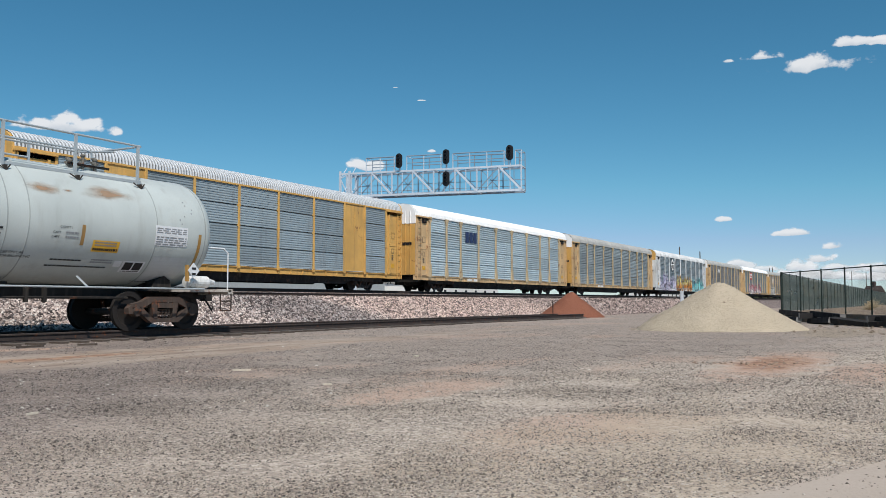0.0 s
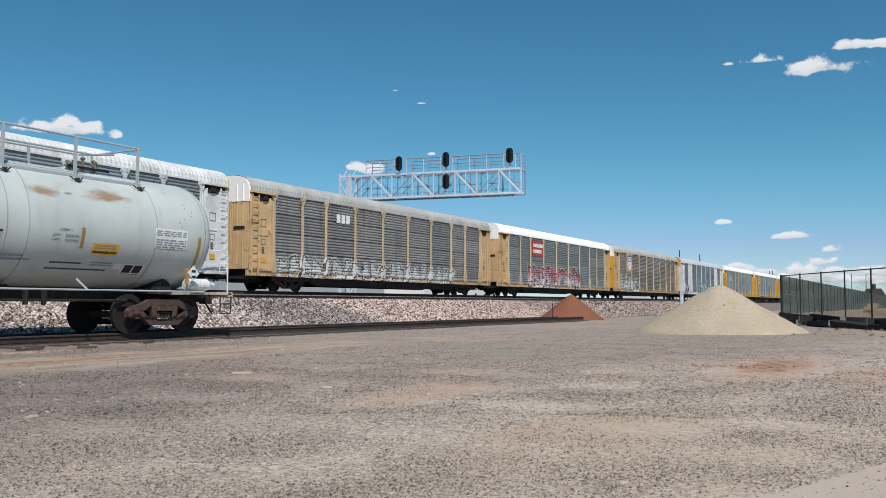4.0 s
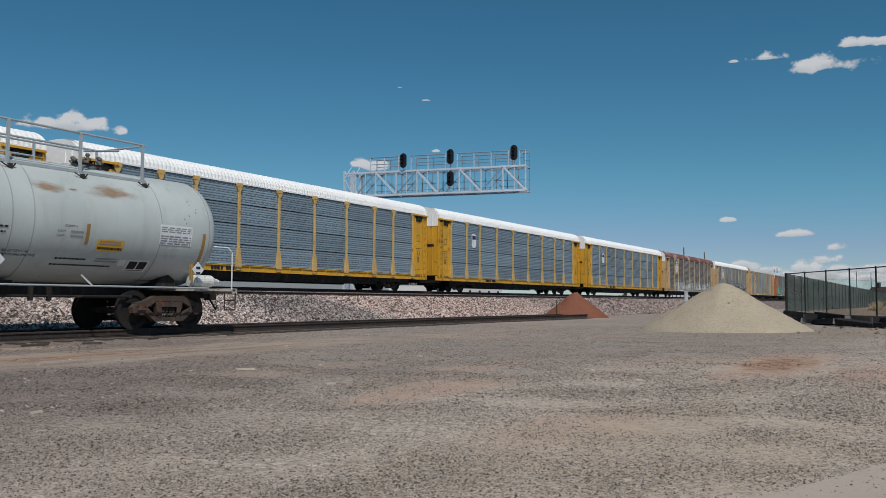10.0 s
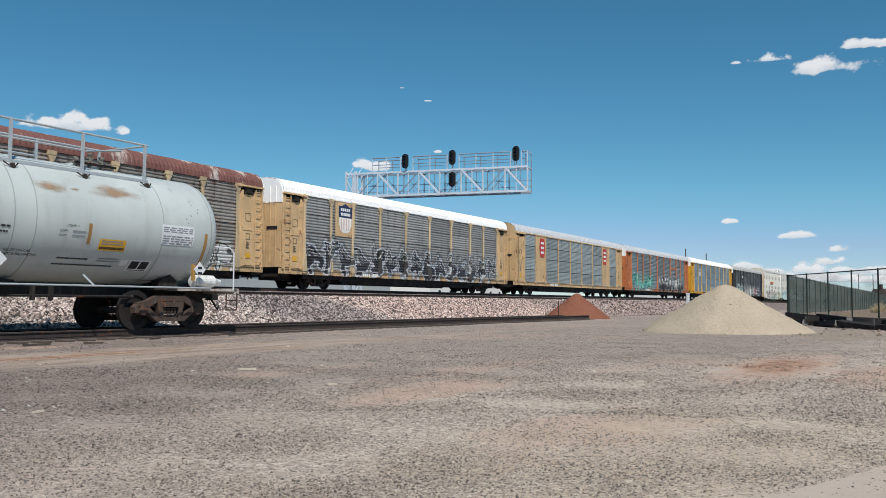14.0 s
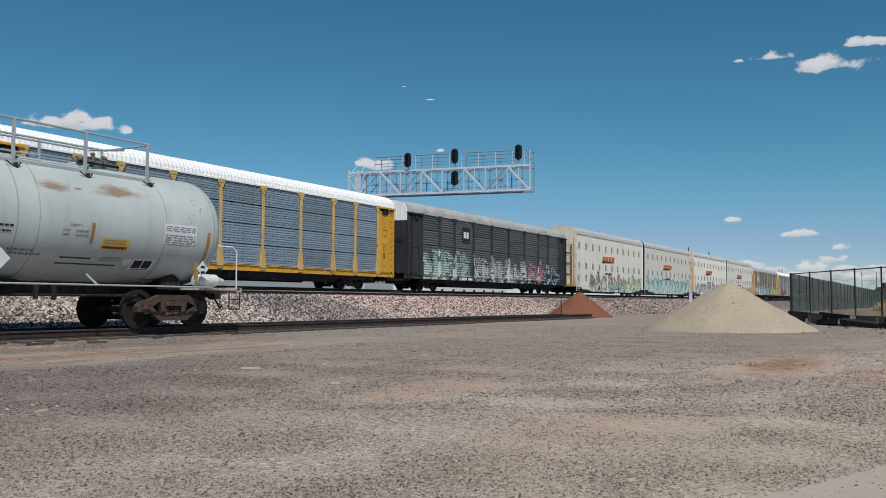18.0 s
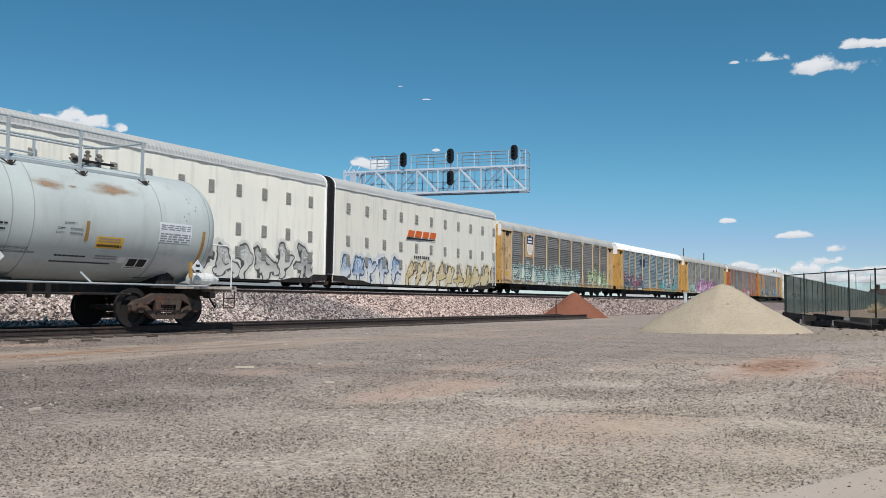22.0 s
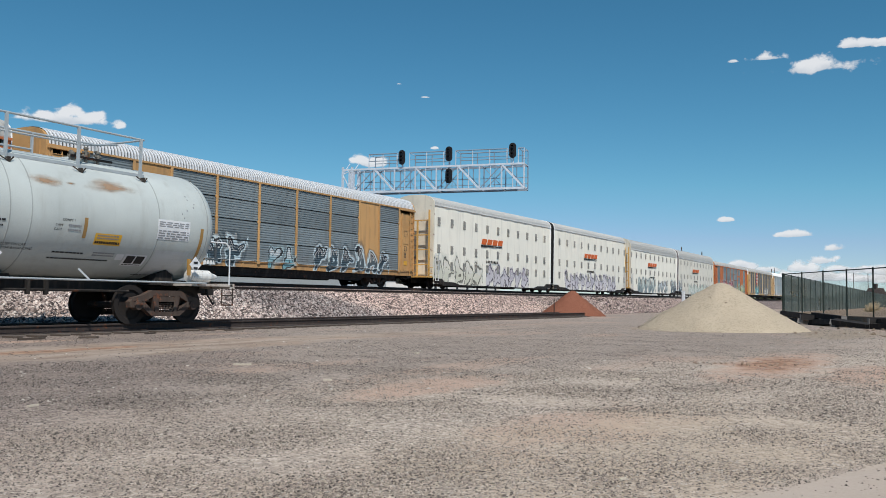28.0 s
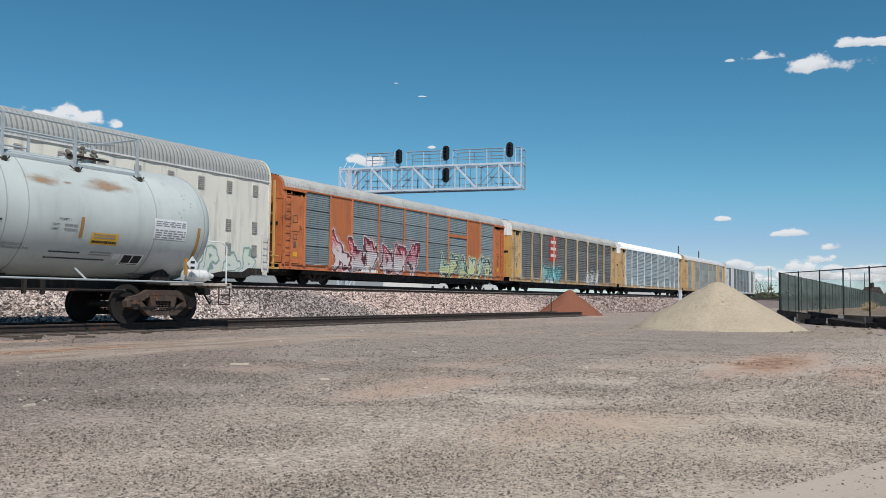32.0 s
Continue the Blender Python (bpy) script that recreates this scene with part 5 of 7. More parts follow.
def words(car, text, x, a, size, mat):
    """Readable words on the tank's side, each a part of its own."""
    r, c = TR + 0.005, radians(a)
    for word in text.split():
        cu = bpy.data.curves.new("words", "FONT")
        cu.body, cu.size, cu.align_x = word, size, "LEFT"
        tmp = bpy.data.objects.new("words", cu)
        scene.collection.objects.link(tmp)
        me = bpy.data.meshes.new_from_object(tmp.evaluated_get(bpy.context.evaluated_depsgraph_get()))
        bpy.data.objects.remove(tmp)
        bpy.data.curves.remove(cu)
        me.materials.clear()
        me.materials.append(None)
        place("lettering", me, mat, car, Matrix.Translation((x, -r * math.cos(c), TZ + r * math.sin(c))) @ pose(0, 0, 0, 90 - a))
        x += max(v.co.x for v in me.vertices) + 0.32 * size


def tank_car():
    car = thing("tank_car", pose(TX, Y_SIDING, RAIL_SIDING), "white tank car with rust stains parked on the siding", "tank car")
    head = [(0.7 * math.cos(a), TR * math.sin(a)) for a in [math.pi / 2 * i / 12 for i in range(13)]]
    rings = [(-7.67 - s, max(r, 0.02)) for s, r in head] + [(-7.67 + 15.34 * i / 24, TR) for i in range(1, 24)] + [(7.67 + s, max(r, 0.02)) for s, r in reversed(head)]
    part("tank", Shape().lathe(rings, 64, "x", (0, 0, TZ)), M_TANK, car, "", True)
    for x in (-6.2, -2.6, 2.1, 2.6, 6.05, 7.66):
        part("weld_band", Shape().lathe([(x - 0.02, TR - 0.01), (x - 0.012, TR + 0.004), (x + 0.012, TR + 0.004), (x + 0.02, TR - 0.01)], 64, "x", (0, 0, TZ)), M_SEAM, car, "", True)
    # stains, tapes and labels on the yard side
    part("rust_stain", sector(2.5, 3.5, 22, 35, 0.004), M_RUSTSPOT, car, "rust streak under the walkway")
    part("rust_stain", sector(3.85, 5.6, 22, 40, 0.004), M_RUSTSPOT, car, "rust streak under the walkway")
    part("rust_stain", sector(3.45, 3.8, 26, 31, 0.004), M_RUSTSPOT, car, "rust streak under the walkway")
    part("reflective_tape", sector(3.90, 3.99, -22, -3), M_BROWNTAPE, car, "worn yellow reflective tape")
    part("reflective_tape", sector(7.42, 7.52, -40, -2.5), M_BROWNTAPE, car, "worn yellow reflective tape")
    part("label_plate", sector(4.24, 4.98, -27.5, -16.2), M_YLABEL, car, "yellow notice with black print")
    rows_of_bars(car, 4.27, 4.95, -27, -22.5, 1, 11, P["ink"], 3)
    rows_of_bars(car, 4.3, 4.9, -22, -16.8, 2, 9, M_GREYINK, 4)
    part("data_plate", sector(6.0, 7.05, -17, 3.2), M_LABEL, car, "white data table with grey print")
    rows_of_bars(car, 6.04, 7.01, -16.5, -7, 4, 5, M_GREYINK, 5)
    rows_of_bars(car, 6.04, 7.01, -4.5, 1.5, 3, 5, M_GREYINK, 6)
    part("data_plate", sector(5.27, 5.93, -50, -35.5), M_LABEL, car, "white panel with two black squares")
    part("black_square", sector(5.33, 5.58, -46.5, -37, 0.012), P["ink"], car)
    part("black_square", sector(5.62, 5.87, -46.5, -37, 0.012), P["ink"], car)
    rows_of_bars(car, 5.33, 5.87, -49.3, -47.3, 1, 6, P["ink"], 8)
    part("data_plate", sector(5.02, 5.24, -43, -36), M_LABEL, car)
    part("patch", sector(6.1, 7.2, -64, -29, 0.004), paint("patch_paint", (0.56, 0.59, 0.6), 0.5, 0.2), car, "newer patch of pale paint")
    words(car, "COMPT 1", 3.34, -7.5, 0.078, P["ink"])
    words(car, "CAPY", 3.18, -12.5, 0.078, P["ink"])
    rows_of_bars(car, 3.5, 3.95 - 0.12, -12.4, -9.6, 1, 6, M_GREYINK, 9)
    words(car, "CAPY", 3.16, -16.5, 0.078, P["ink"])
    rows_of_bars(car, 3.5, 3.95 - 0.12, -16.4, -13.6, 1, 6, M_GREYINK, 10)
    words(car, "RELIEF ON CAR", 2.0, -33.5, 0.09, P["ink"])
    words(car, "VAPOR BALANCING", 1.98, -37.3, 0.09, P["ink"])
    rows_of_bars(car, 1.62, 2.04, -12.6, -9.6, 1, 4, P["ink"], 21)
    rows_of_bars(car, 1.62, 1.98, -17.2, -14.4, 1, 3, P["ink"], 22)
    rows_of_bars(car, 3.3, 4.1, -39, -36, 1, 8, P["ink"], 11)
    rows_of_bars(car, 3.25, 4.85, -46, -43, 1, 17, P["ink"], 12)
    rows_of_bars(car, 4.35, 4.95, -40, -34.5, 2, 8, M_GREYINK, 13)
    rows_of_bars(car, 5.9, 6.9, -66, -63.5, 1, 12, P["ink"], 14)
    for k in range(7):
        x, an = 6.85 + 0.42 * noise.noise((k * 1.7, 0.4, 0)) + 0.05 * k, 6 + 4.2 * k
        part("paint_chip", sector(x, x + 0.035, an, an + 1.6, 0.003, 2), M_GREYINK, car)
    # walkway along the top
    top = 3.62
    y = -0.80
    walkp = part("walkway", Shape().box(-6.2, 6.0, y - 0.02, -0.28, top - 0.02, top + 0.02).box(-6.2, 6.0, 0.28, 0.8, top - 0.02, top + 0.02).box(4.3, 5.2, -0.3, 0.3, top - 0.01, top + 0.02), M_GRATE, car, "galvanised grating walkway")
    part("toe_board", Shape().box(-6.2, 6.0, y - 0.05, y - 0.02, top - 0.03, top + 0.04), M_RAILING, walkp)
    part("support_pipe", Shape().rod((-6.2, y - 0.06, top - 0.13), (5.95, y - 0.06, top - 0.13), 0.042, 10), M_RAILING, walkp, "white support pipe")
    for k in range(62):
        x = -6.1 + k * 0.197
        part("grating_bar", Shape().box(x, x + 0.02, y - 0.02, -0.28, top - 0.10, top - 0.02), M_RAILING, walkp)
    for i in range(8):
        x = 5.88 - i * 1.79
        part("railing_post", Shape().bar((x, y - 0.05, top - 0.30), (x, y - 0.05, top + 0.90), 0.058), M_RAILING, walkp)
        part("bracket", Shape().bar((x - 0.24, y - 0.19, top - 0.05), (x, y - 0.2, top - 0.17), 0.022).bar((x, y - 0.2, top - 0.17), (x + 0.1, y - 0.19, top - 0.05), 0.022).box(x - 0.03, x + 0.03, y - 0.2, y - 0.04, top - 0.15, top - 0.06), M_TRUCK, walkp)
        part("railing_post", Shape().bar((x, 0.83, top - 0.35), (x, 0.83, top + 0.90), 0.05), M_RAILING, walkp)
    for yy in (y - 0.03, 0.83):
        part("handrail", Shape().rod((-6.4, yy, top + 0.90), (5.98, yy, top + 0.90), 0.027, 8), M_RAILING, walkp)
        part("handrail", Shape().rod((-6.4, yy, top + 0.5), (4.1, yy, top + 0.5), 0.024, 8), M_RAILING, walkp)
    part("handrail", Shape().rod((5.98, -0.83, top + 0.90), (5.98, 0.83, top + 0.90), 0.027, 8).rod((4.2, -0.83, top + 0.5), (5.95, 0.1, top + 0.84), 0.024, 8), M_RAILING, walkp)
    # valves on the manway
    man = part("manway", Shape().lathe([(3.72, 0.40), (3.86, 0.40), (3.87, 0.44), (3.92, 0.44), (3.93, 0.2)], 28, "z", (4.75, 0, 0)), M_TANK, car, "", True)
    for k in range(9):
        x, yv, h = 4.28 + 0.115 * k, -0.42 + 0.19 * (k % 3), 3.94 + 0.055 * ((k * 5) % 4)
        part("valve", Shape().rod((x, yv, 3.8), (x, yv, h), 0.04, 8).rod((x - 0.09, yv, h - 0.07), (x + 0.09, yv, h - 0.07), 0.028, 6).lathe([(h, 0.055), (h + 0.035, 0.06), (h + 0.06, 0.03)], 10, "z", (x, yv, 0)), M_VALVE, man)
    part("valve_pipe", Shape().rod((4.2, -0.45, 3.9), (5.35, -0.45, 3.9), 0.03, 8), M_TRUCK, man)
    # sill, platforms, running rail
    part("centre_sill", Shape().box(-8.6, 8.6, -0.3, 0.3, 0.78, 1.05), M_UNDER, car)
    for s in (-1, 1):
        part("side_rail", Shape().rod((-8.4, s * 1.46, 1.01), (7.6, s * 1.46, 1.01), 0.022, 8), M_RAILING, car, "grey painted side rail")
        for x in (-5.0, -1.0, 4.05):
            part("rail_stay", Shape().bar((x, s * 1.46, 1.0), (x - 0.2, s * 1.3, 1.26), 0.04), M_RAILING, car)
    for e in (-1, 1):
        p = part("end_platform", Shape().box(*sorted((e * 7.15, e * 8.62)), -1.42, 1.42, 0.94, 1.0).box(*sorted((e * 8.52, e * 8.7)), -1.42, 1.42, 0.88, 1.02), paint("rusty_platform", (0.5, 0.46, 0.42), 0.8, 0.4, 0.25, 3), car, "rusty end platform")
        part("grab_rail", Shape().rod((e * 8.5, -1.40, 1.0), (e * 8.5, -1.40, 1.98), 0.019, 8).rod((e * 8.5, -1.40, 1.98), (e * 8.38, -1.36, 2.10), 0.019, 8).rod((e * 8.38, -1.36, 2.10), (e * 7.9, -1.15, 2.12), 0.019, 8), M_ALU, p)
        part("step_stirrup", Shape().rod((e * 8.2, -1.44, 0.9), (e * 8.2, -1.44, 0.45), 0.02, 6).rod((e * 8.6, -1.44, 0.9), (e * 8.6, -1.44, 0.45), 0.02, 6).rod((e * 8.2, -1.44, 0.45), (e * 8.6, -1.44, 0.45), 0.02, 6).rod((e * 8.2, -1.44, 0.7), (e * 8.6, -1.44, 0.7), 0.02, 6), M_TRUCK, p)
        # saddle under the tank and white bolster housing
        part("saddle", Shape().prism([(e * 6.35, 0.95), (e * 7.05, 0.95), (e * 7.0, 1.22), (e * 6.8, 1.34), (e * 6.5, 1.22)], -0.85, 0.85, "y"), M_UNDER, car)
        part("brake_cylinder", Shape().lathe([(7.35, 0.05), (7.37, 0.16), (8.05, 0.16), (8.15, 0.1), (8.35, 0.05)], 18, "x", (0, -1.05, 1.2)) if e > 0 else Shape().box(-8.1, -7.4, -1.2, -0.9, 1.05, 1.35, 0.05), paint("chipped_white_paint", (0.7, 0.71, 0.7), 0.55, 0.3, 0.15, 4), car, "chipped white cylinder")
        place("coupler", COUPLER, M_UNDER, car, pose(e * 8.45, 0, 0.0, 0, 0, 0 if e > 0 else 180))
        b = place("truck", BOLSTER, M_TRUCK, car, pose(e * 6.64, 0, 0.03))
        for s in (-1, 1):
            place("side_frame", FRAME, M_BROWNFRAME, b, pose(0, s * 1.0, 0))
            for q in (-0.91, 0.91):
                place("wheel", WHEEL_BIG, M_WHEEL, b, pose(q, s * 0.753, 0.427, 0, 0, 180 if s < 0 else 0))
    # diamond placard on its holder
    part("placard_holder", Shape().box(7.05, 7.13, -1.38, -1.32, 1.2, 1.62), M_BROWNTAPE, car)
    part("placard", Shape().prism([(7.27 + 0.0, 1.28), (7.27 + 0.2, 1.48), (7.27, 1.68), (7.27 - 0.2, 1.48)], -1.40, -1.385, "y"), M_LABEL, car, "white diamond placard")
    for z in (1.36, 1.5):
        part("placard_print", Shape().box(7.2, 7.34, -1.408, -1.404, z, z + 0.06), P["ink"], car)
    part("placard", Shape().prism([(1.78, 1.29), (2.01, 1.52), (1.78, 1.75), (1.55, 1.52)], -1.32, -1.305, "y"), M_LABEL, car, "white diamond placard")
    # piping and hangers below the tank
    part("pipe", Shape().rod((-6.0, -0.9, 0.78), (5.6, -0.9, 0.78), 0.03, 6), M_UNDER, car)
    for x in (1.2, 2.9, 3.35):
        part("hanger", Shape().bar((x, -0.9, 1.0), (x, -0.9, 0.68), 0.08), M_UNDER, car)
    part("outlet", Shape().lathe([(0.35, 0.16), (0.6, 0.18), (0.62, 0.26), (0.75, 0.26), (0.76, 0.18), (1.1, 0.2)], 16, "z", (0, 0, 0)), M_UNDER, car)
    part("skirt", Shape().box(-1.0, 2.6, -0.7, 0.7, 0.98, 1.12), M_UNDER, car)


WHEEL_BIG = wheel_mesh(0.457)
tank_car()

# ------------------------------------------------------------------ signal bridge over the main line
def signal_bridge():
    a, b = Vector((67.43, 30.09, 0)), Vector((64.13, 46.73, 0))
    u = (b - a).normalized()
    v = Vector((u.y, -u.x, 0))  # away from the camera along the line
    if v.x < 0:
        v = -v
    z0, z1, deep, n = 10.42, 12.51, 1.5, 8
    length = (b - a).length
    t = thing("signal_bridge", Matrix.Translation(a), "silver steel cantilever signal bridge with black signal heads", "signal bridge")

    def at(s, d, z):
        q = u * s + v * d
        return (q.x, q.y, z)

    for d in (0, deep):
        for z in (z0, z1):
            part("chord", Shape().bar(at(0, d, z), at(length, d, z), 0.13, 0.16), M_GALV if d == 0 else M_SHADEGALV, t)
    step = (length - 1.2) / n
    for i in range(n + 1):
        s = i * step
        for d in (0, deep):
            part("upright", Shape().bar(at(s, d, z0), at(s, d, z1), 0.10 if d == 0 else 0.08), M_GALV if d == 0 else M_SHADEGALV, t)
            if i < n:
                lo, hi = (z1, z0) if i % 2 else (z0, z1)
                part("diagonal", Shape().bar(at(s, d, lo), at(s + step, d, hi), 0.15 if d == 0 and i % 2 == 0 else 0.07), M_GALV if d == 0 and i % 2 == 0 else M_SHADEGALV, t)
        for z in (z0, z1):
            part("cross_tie", Shape().bar(at(s, 0, z), at(s, deep, z), 0.07), M_GALV, t)
            if i < n:
                part("cross_brace", Shape().bar(at(s, 0, z), at(s + step, deep, z), 0.05), M_SHADEGALV, t)
    for i in range(n):
        s = i * step
        part("back_brace", Shape().bar(at(s, deep, z0), at(s + step, deep, z1), 0.05).bar(at(s + step / 2, deep, z0), at(s + step / 2, deep, z1), 0.05), M_SHADEGALV, t)
        part("half_upright", Shape().bar(at(s + step / 2, 0, z0), at(s + step / 2, 0, z1), 0.06), M_GALV, t)
    for z in (z0 + 0.55, z0 + 1.1):
        part("grille_rail", Shape().bar(at(0, deep + 0.05, z), at(length - 1.2, deep + 0.05, z), 0.045), M_SHADEGALV, t)
    for k in range(4):
        d = 0.3 + k * 0.3
        part("walkway_plank", Shape().bar(at(0, d, z0 + 0.14), at(length - 1, d, z0 + 0.14), 0.16, 0.03), M_GALV, t)
    # top railing, broken where the heads stand
    for s0, s1 in ((0.0, 0.5), (1.5, 6.1), (7.2, 10.4), (11.6, 14.3)):
        k = max(2, int(round((s1 - s0) / 1.35)) + 1)
        for d in (0.0, deep):
            r = part("railing", Shape().rod(at(s0, d, z1 + 1.33), at(s1, d, z1 + 1.33), 0.05, 6).rod(at(s0, d, z1 + 0.7), at(s1, d, z1 + 0.7), 0.035, 6), M_SHADEGALV, t)
            for j in range(k):
                s = s0 + (s1 - s0) * j / (k - 1)
                part("railing_post", Shape().bar(at(s, d, z1), at(s, d, z1 + 1.33), 0.06), M_GALV if d == 0 else M_SHADEGALV, r)
        for s in (s0, s1):
            part("railing_end", Shape().rod(at(s, 0, z1 + 1.33), at(s, deep, z1 + 1.33), 0.03, 6), M_GALV, t)
    # mast of four legs at the far side of the tracks
    for s in (length - 1.0, length - 0.1):
        for d in (0, deep):
            part("mast_leg", Shape().bar(at(s, d, 0.3), at(s, d, z1 + 0.25), 0.17), M_GALV, t)
    for k in range(7):
        z = 1.6 + k * 1.75
        for d in (0, deep):
            p, q = (length - 1.0, length - 0.1) if k % 2 else (length - 0.1, length - 1.0)
            part("mast_brace", Shape().bar(at(p, d, z), at(q, d, min(z + 1.75, z1)), 0.07), M_GALV, t)
        part("mast_brace", Shape().bar(at(length - 0.1, 0, z), at(length - 0.1, deep, z + 1.2), 0.06), M_GALV, t)
        part("mast_brace", Shape().bar(at(length - 1.0, 0, z), at(length - 1.0, deep, z + 1.2), 0.06), M_GALV, t)
    # four colour-light heads that look along the line
    for s, z, up in ((0.95, 13.62, True), (6.66, 13.56, True), (6.66, 11.62, False), (11.05, 13.42, True)):
        c = Vector(at(s, -0.25, z))
        r, h = 0.31, 0.66
        ring = [(r * math.cos(q), (h - r) + r * math.sin(q)) for q in [math.pi * i / 10 for i in range(11)]]
        ring += [(-x, -y) for x, y in ring]
        m = Matrix.Translation(c) @ Matrix((u, v, (0, 0, 1))).transposed().to_4x4()
        hd = part("signal_head", Shape().prism(ring, -0.02, 0.03, "y").box(-0.13, 0.13, 0.03, 0.3, -0.42, 0.42, 0.03), M_BLACK, t, "black three-lens signal head", False, m)
        for k in (-1, 0, 1):
            zz = k * 0.33
            part("hood", Shape().sheet([(0.12 * math.cos(q), zz + 0.12 * math.sin(q)) for q in [math.pi * (i / 10) for i in range(11)]], -0.26, -0.02, "y"), M_BLACK, hd)
            part("lens", Shape().lathe([(-0.035, 0.03), (-0.03, 0.095), (-0.02, 0.1)], 14, "y", (0, 0, zz)), M_LENS, hd)
        part("head_stem", Shape().bar(at(s, -0.02, z1 if up else z - 0.7), at(s, -0.02, z + 0.1), 0.09), M_GALV, t)
        part("ladder_cage", Shape().rod(at(s + 0.55, 0.1, z1), at(s + 0.55, 0.1, z1 + 1.0), 0.03, 6).rod(at(s + 0.55, 0.1, z1 + 0.7), at(s + 0.35, 0.1, z1 + 0.9), 0.03, 6), M_GALV, t)


signal_bridge()

# ------------------------------------------------------------------ fenced yard edged with old timbers
def mesh_screen(name, c, clear):
    """Woven wire or shade cloth: partly open."""
    m = Mat(name, 0.7, 0, 0.2)
    m.colour(m.mix(m.noise(1.2, 4), dark(c, 0.7), dark(c, 1.3)))
    tr = m.t.nodes.new("ShaderNodeBsdfTransparent")
    mx = m.t.nodes.new("ShaderNodeMixShader")
    m.put(mx.inputs[0], m.step(m.noise((0.5, 0.5, 1.6), 4), 0.3, 0.7, 1 - clear - 0.06, 1 - clear + 0.06))
    m.link(tr.outputs[0], mx.inputs[1]), m.link(m.b.outputs[0], mx.inputs[2])
    m.link(mx.outputs[0], m.t.nodes["Material Output"].inputs[0])
    return m


M_WIRE = mesh_screen("chain_link_wire", (0.08, 0.09, 0.085), 0.92)
M_SLAT = mesh_screen("green_shade_cloth", (0.105, 0.13, 0.115), 0.3)
M_DIRT = sand_mat("tan_dirt", (0.235, 0.18, 0.135), (0.34, 0.265, 0.20))
BED = 0.42


def fence(points, spacing, screen, label, height=1.85):
    f = thing("fence", pose(points[0][0], points[0][1], BED), label, "fence", "yard fences")
    o = Vector((points[0][0], points[0][1], 0))
    for p, q in zip(points, points[1:]):
        p, q = Vector((*p, 0)) - o, Vector((*q, 0)) - o
        n = max(1, round((q - p).length / spacing))
        for i in range(n + 1):
            c = p.lerp(q, i / n)
            r = 0.045 if i == 0 and p.length < 0.1 else 0.03
            part("post", Shape().rod((c.x, c.y, -0.3), (c.x, c.y, height + 0.05), r, 8), M_FENCE, f)
            if i < n:
                d = p.lerp(q, (i + 1) / n)
                part("top_rail", Shape().rod((c.x, c.y, height), (d.x, d.y, height), 0.024, 6), M_FENCE, f)
                nrm = (d - c).cross(Vector((0, 0, 1))).normalized() * 0.006
                vs = [c - nrm, d - nrm, d + nrm, c + nrm]
                vs = [(w.x, w.y, 0.04) for w in vs] + [(w.x, w.y, height - 0.03) for w in vs]
                part("screen", Shape().add(vs, [(3, 2, 1, 0), (4, 5, 6, 7), (0, 1, 5, 4), (1, 2, 6, 5), (2, 3, 7, 6), (3, 0, 4, 7)]), screen, f)


fence([(44.0, 6.17), (37.0, 1.95), (27.0, -4.1)], 2.2, M_WIRE, "dark green chain link fence on raised dirt")
fence([(44.25, 6.17), (236.0, 6.17)], 2.6, M_SLAT, "dark green fence covered with green shade cloth")
bed = part("raised_bed", Shape().prism([(44.15, 6.35), (26.6, -4.3), (40, -30), (140, -30), (140, 6.35)], -0.1, BED, "z"), M_DIRT, None, "raised yard of tan dirt behind timbers")
tagged(bed, "", "ground", "", "structure")
TIMBER = Shape().box(-1.28, 1.28, -0.12, 0.12, -0.11, 0.11, 0.02).mesh("timber")
TIMBER_SHORT = Shape().box(-0.35, 0.35, -0.12, 0.12, -0.11, 0.11, 0.02).mesh("timber")
TIMBER_END = Shape().box(-0.006, 0.006, -0.115, 0.115, -0.105, 0.105).mesh("timber_end")


def timbers():
    rng = random.Random(11)
    d = Vector((-7.4, -4.5)).normalized()
    side = Vector((d.y, -d.x))
    if side.dot(Vector((-30, -6))) < 0:
        side = -side
    head = math.degrees(math.atan2(d.y, d.x))
    for k in range(8):
        for lvl in range(2):
            if (k, lvl) in ((0, 1), (3, 1)):
                continue
            c = Vector((44.4, 6.75)) + d * (1.2 + k * 2.75 + rng.uniform(-0.3, 0.3)) + side * (0.28 + 0.25 * (1 - lvl) + rng.uniform(-0.15, 0.3) + (0.25 if k > 2 else 0))
            m = pose(c.x, c.y, 0.13 + lvl * 0.235, rng.uniform(-14, 14), rng.uniform(-3.5, 3.5), head + rng.uniform(-14, 14))
            t = place("railway_timber", TIMBER, M_CREO, None, m, "black creosoted timber lying along the fence")
            tagged(t, "", "timber", "timbers along the fence")
            for e in (-1, 1):
                place("cut_end", TIMBER_END, M_ENDGRAIN, t, pose(e * 1.285, 0, 0), "grey weathered end grain")
        c = Vector((44.4, 6.75)) + d * (2.6 + k * 2.75) + side * (0.5 + rng.uniform(-0.1, 0.25))
        t = place("railway_timber", TIMBER_SHORT, M_CREO, None, pose(c.x, c.y, 0.12 + 0.2 * (k % 2), 0, rng.uniform(-6, 6), head + 90 + rng.uniform(-20, 20)), "short black creosoted block between the timbers")
        tagged(t, "", "timber", "timbers along the fence")
        for e in (-1, 1):
            place("cut_end", TIMBER_END, M_ENDGRAIN, t, pose(e * 0.355, 0, 0), "grey weathered end grain")


timbers()

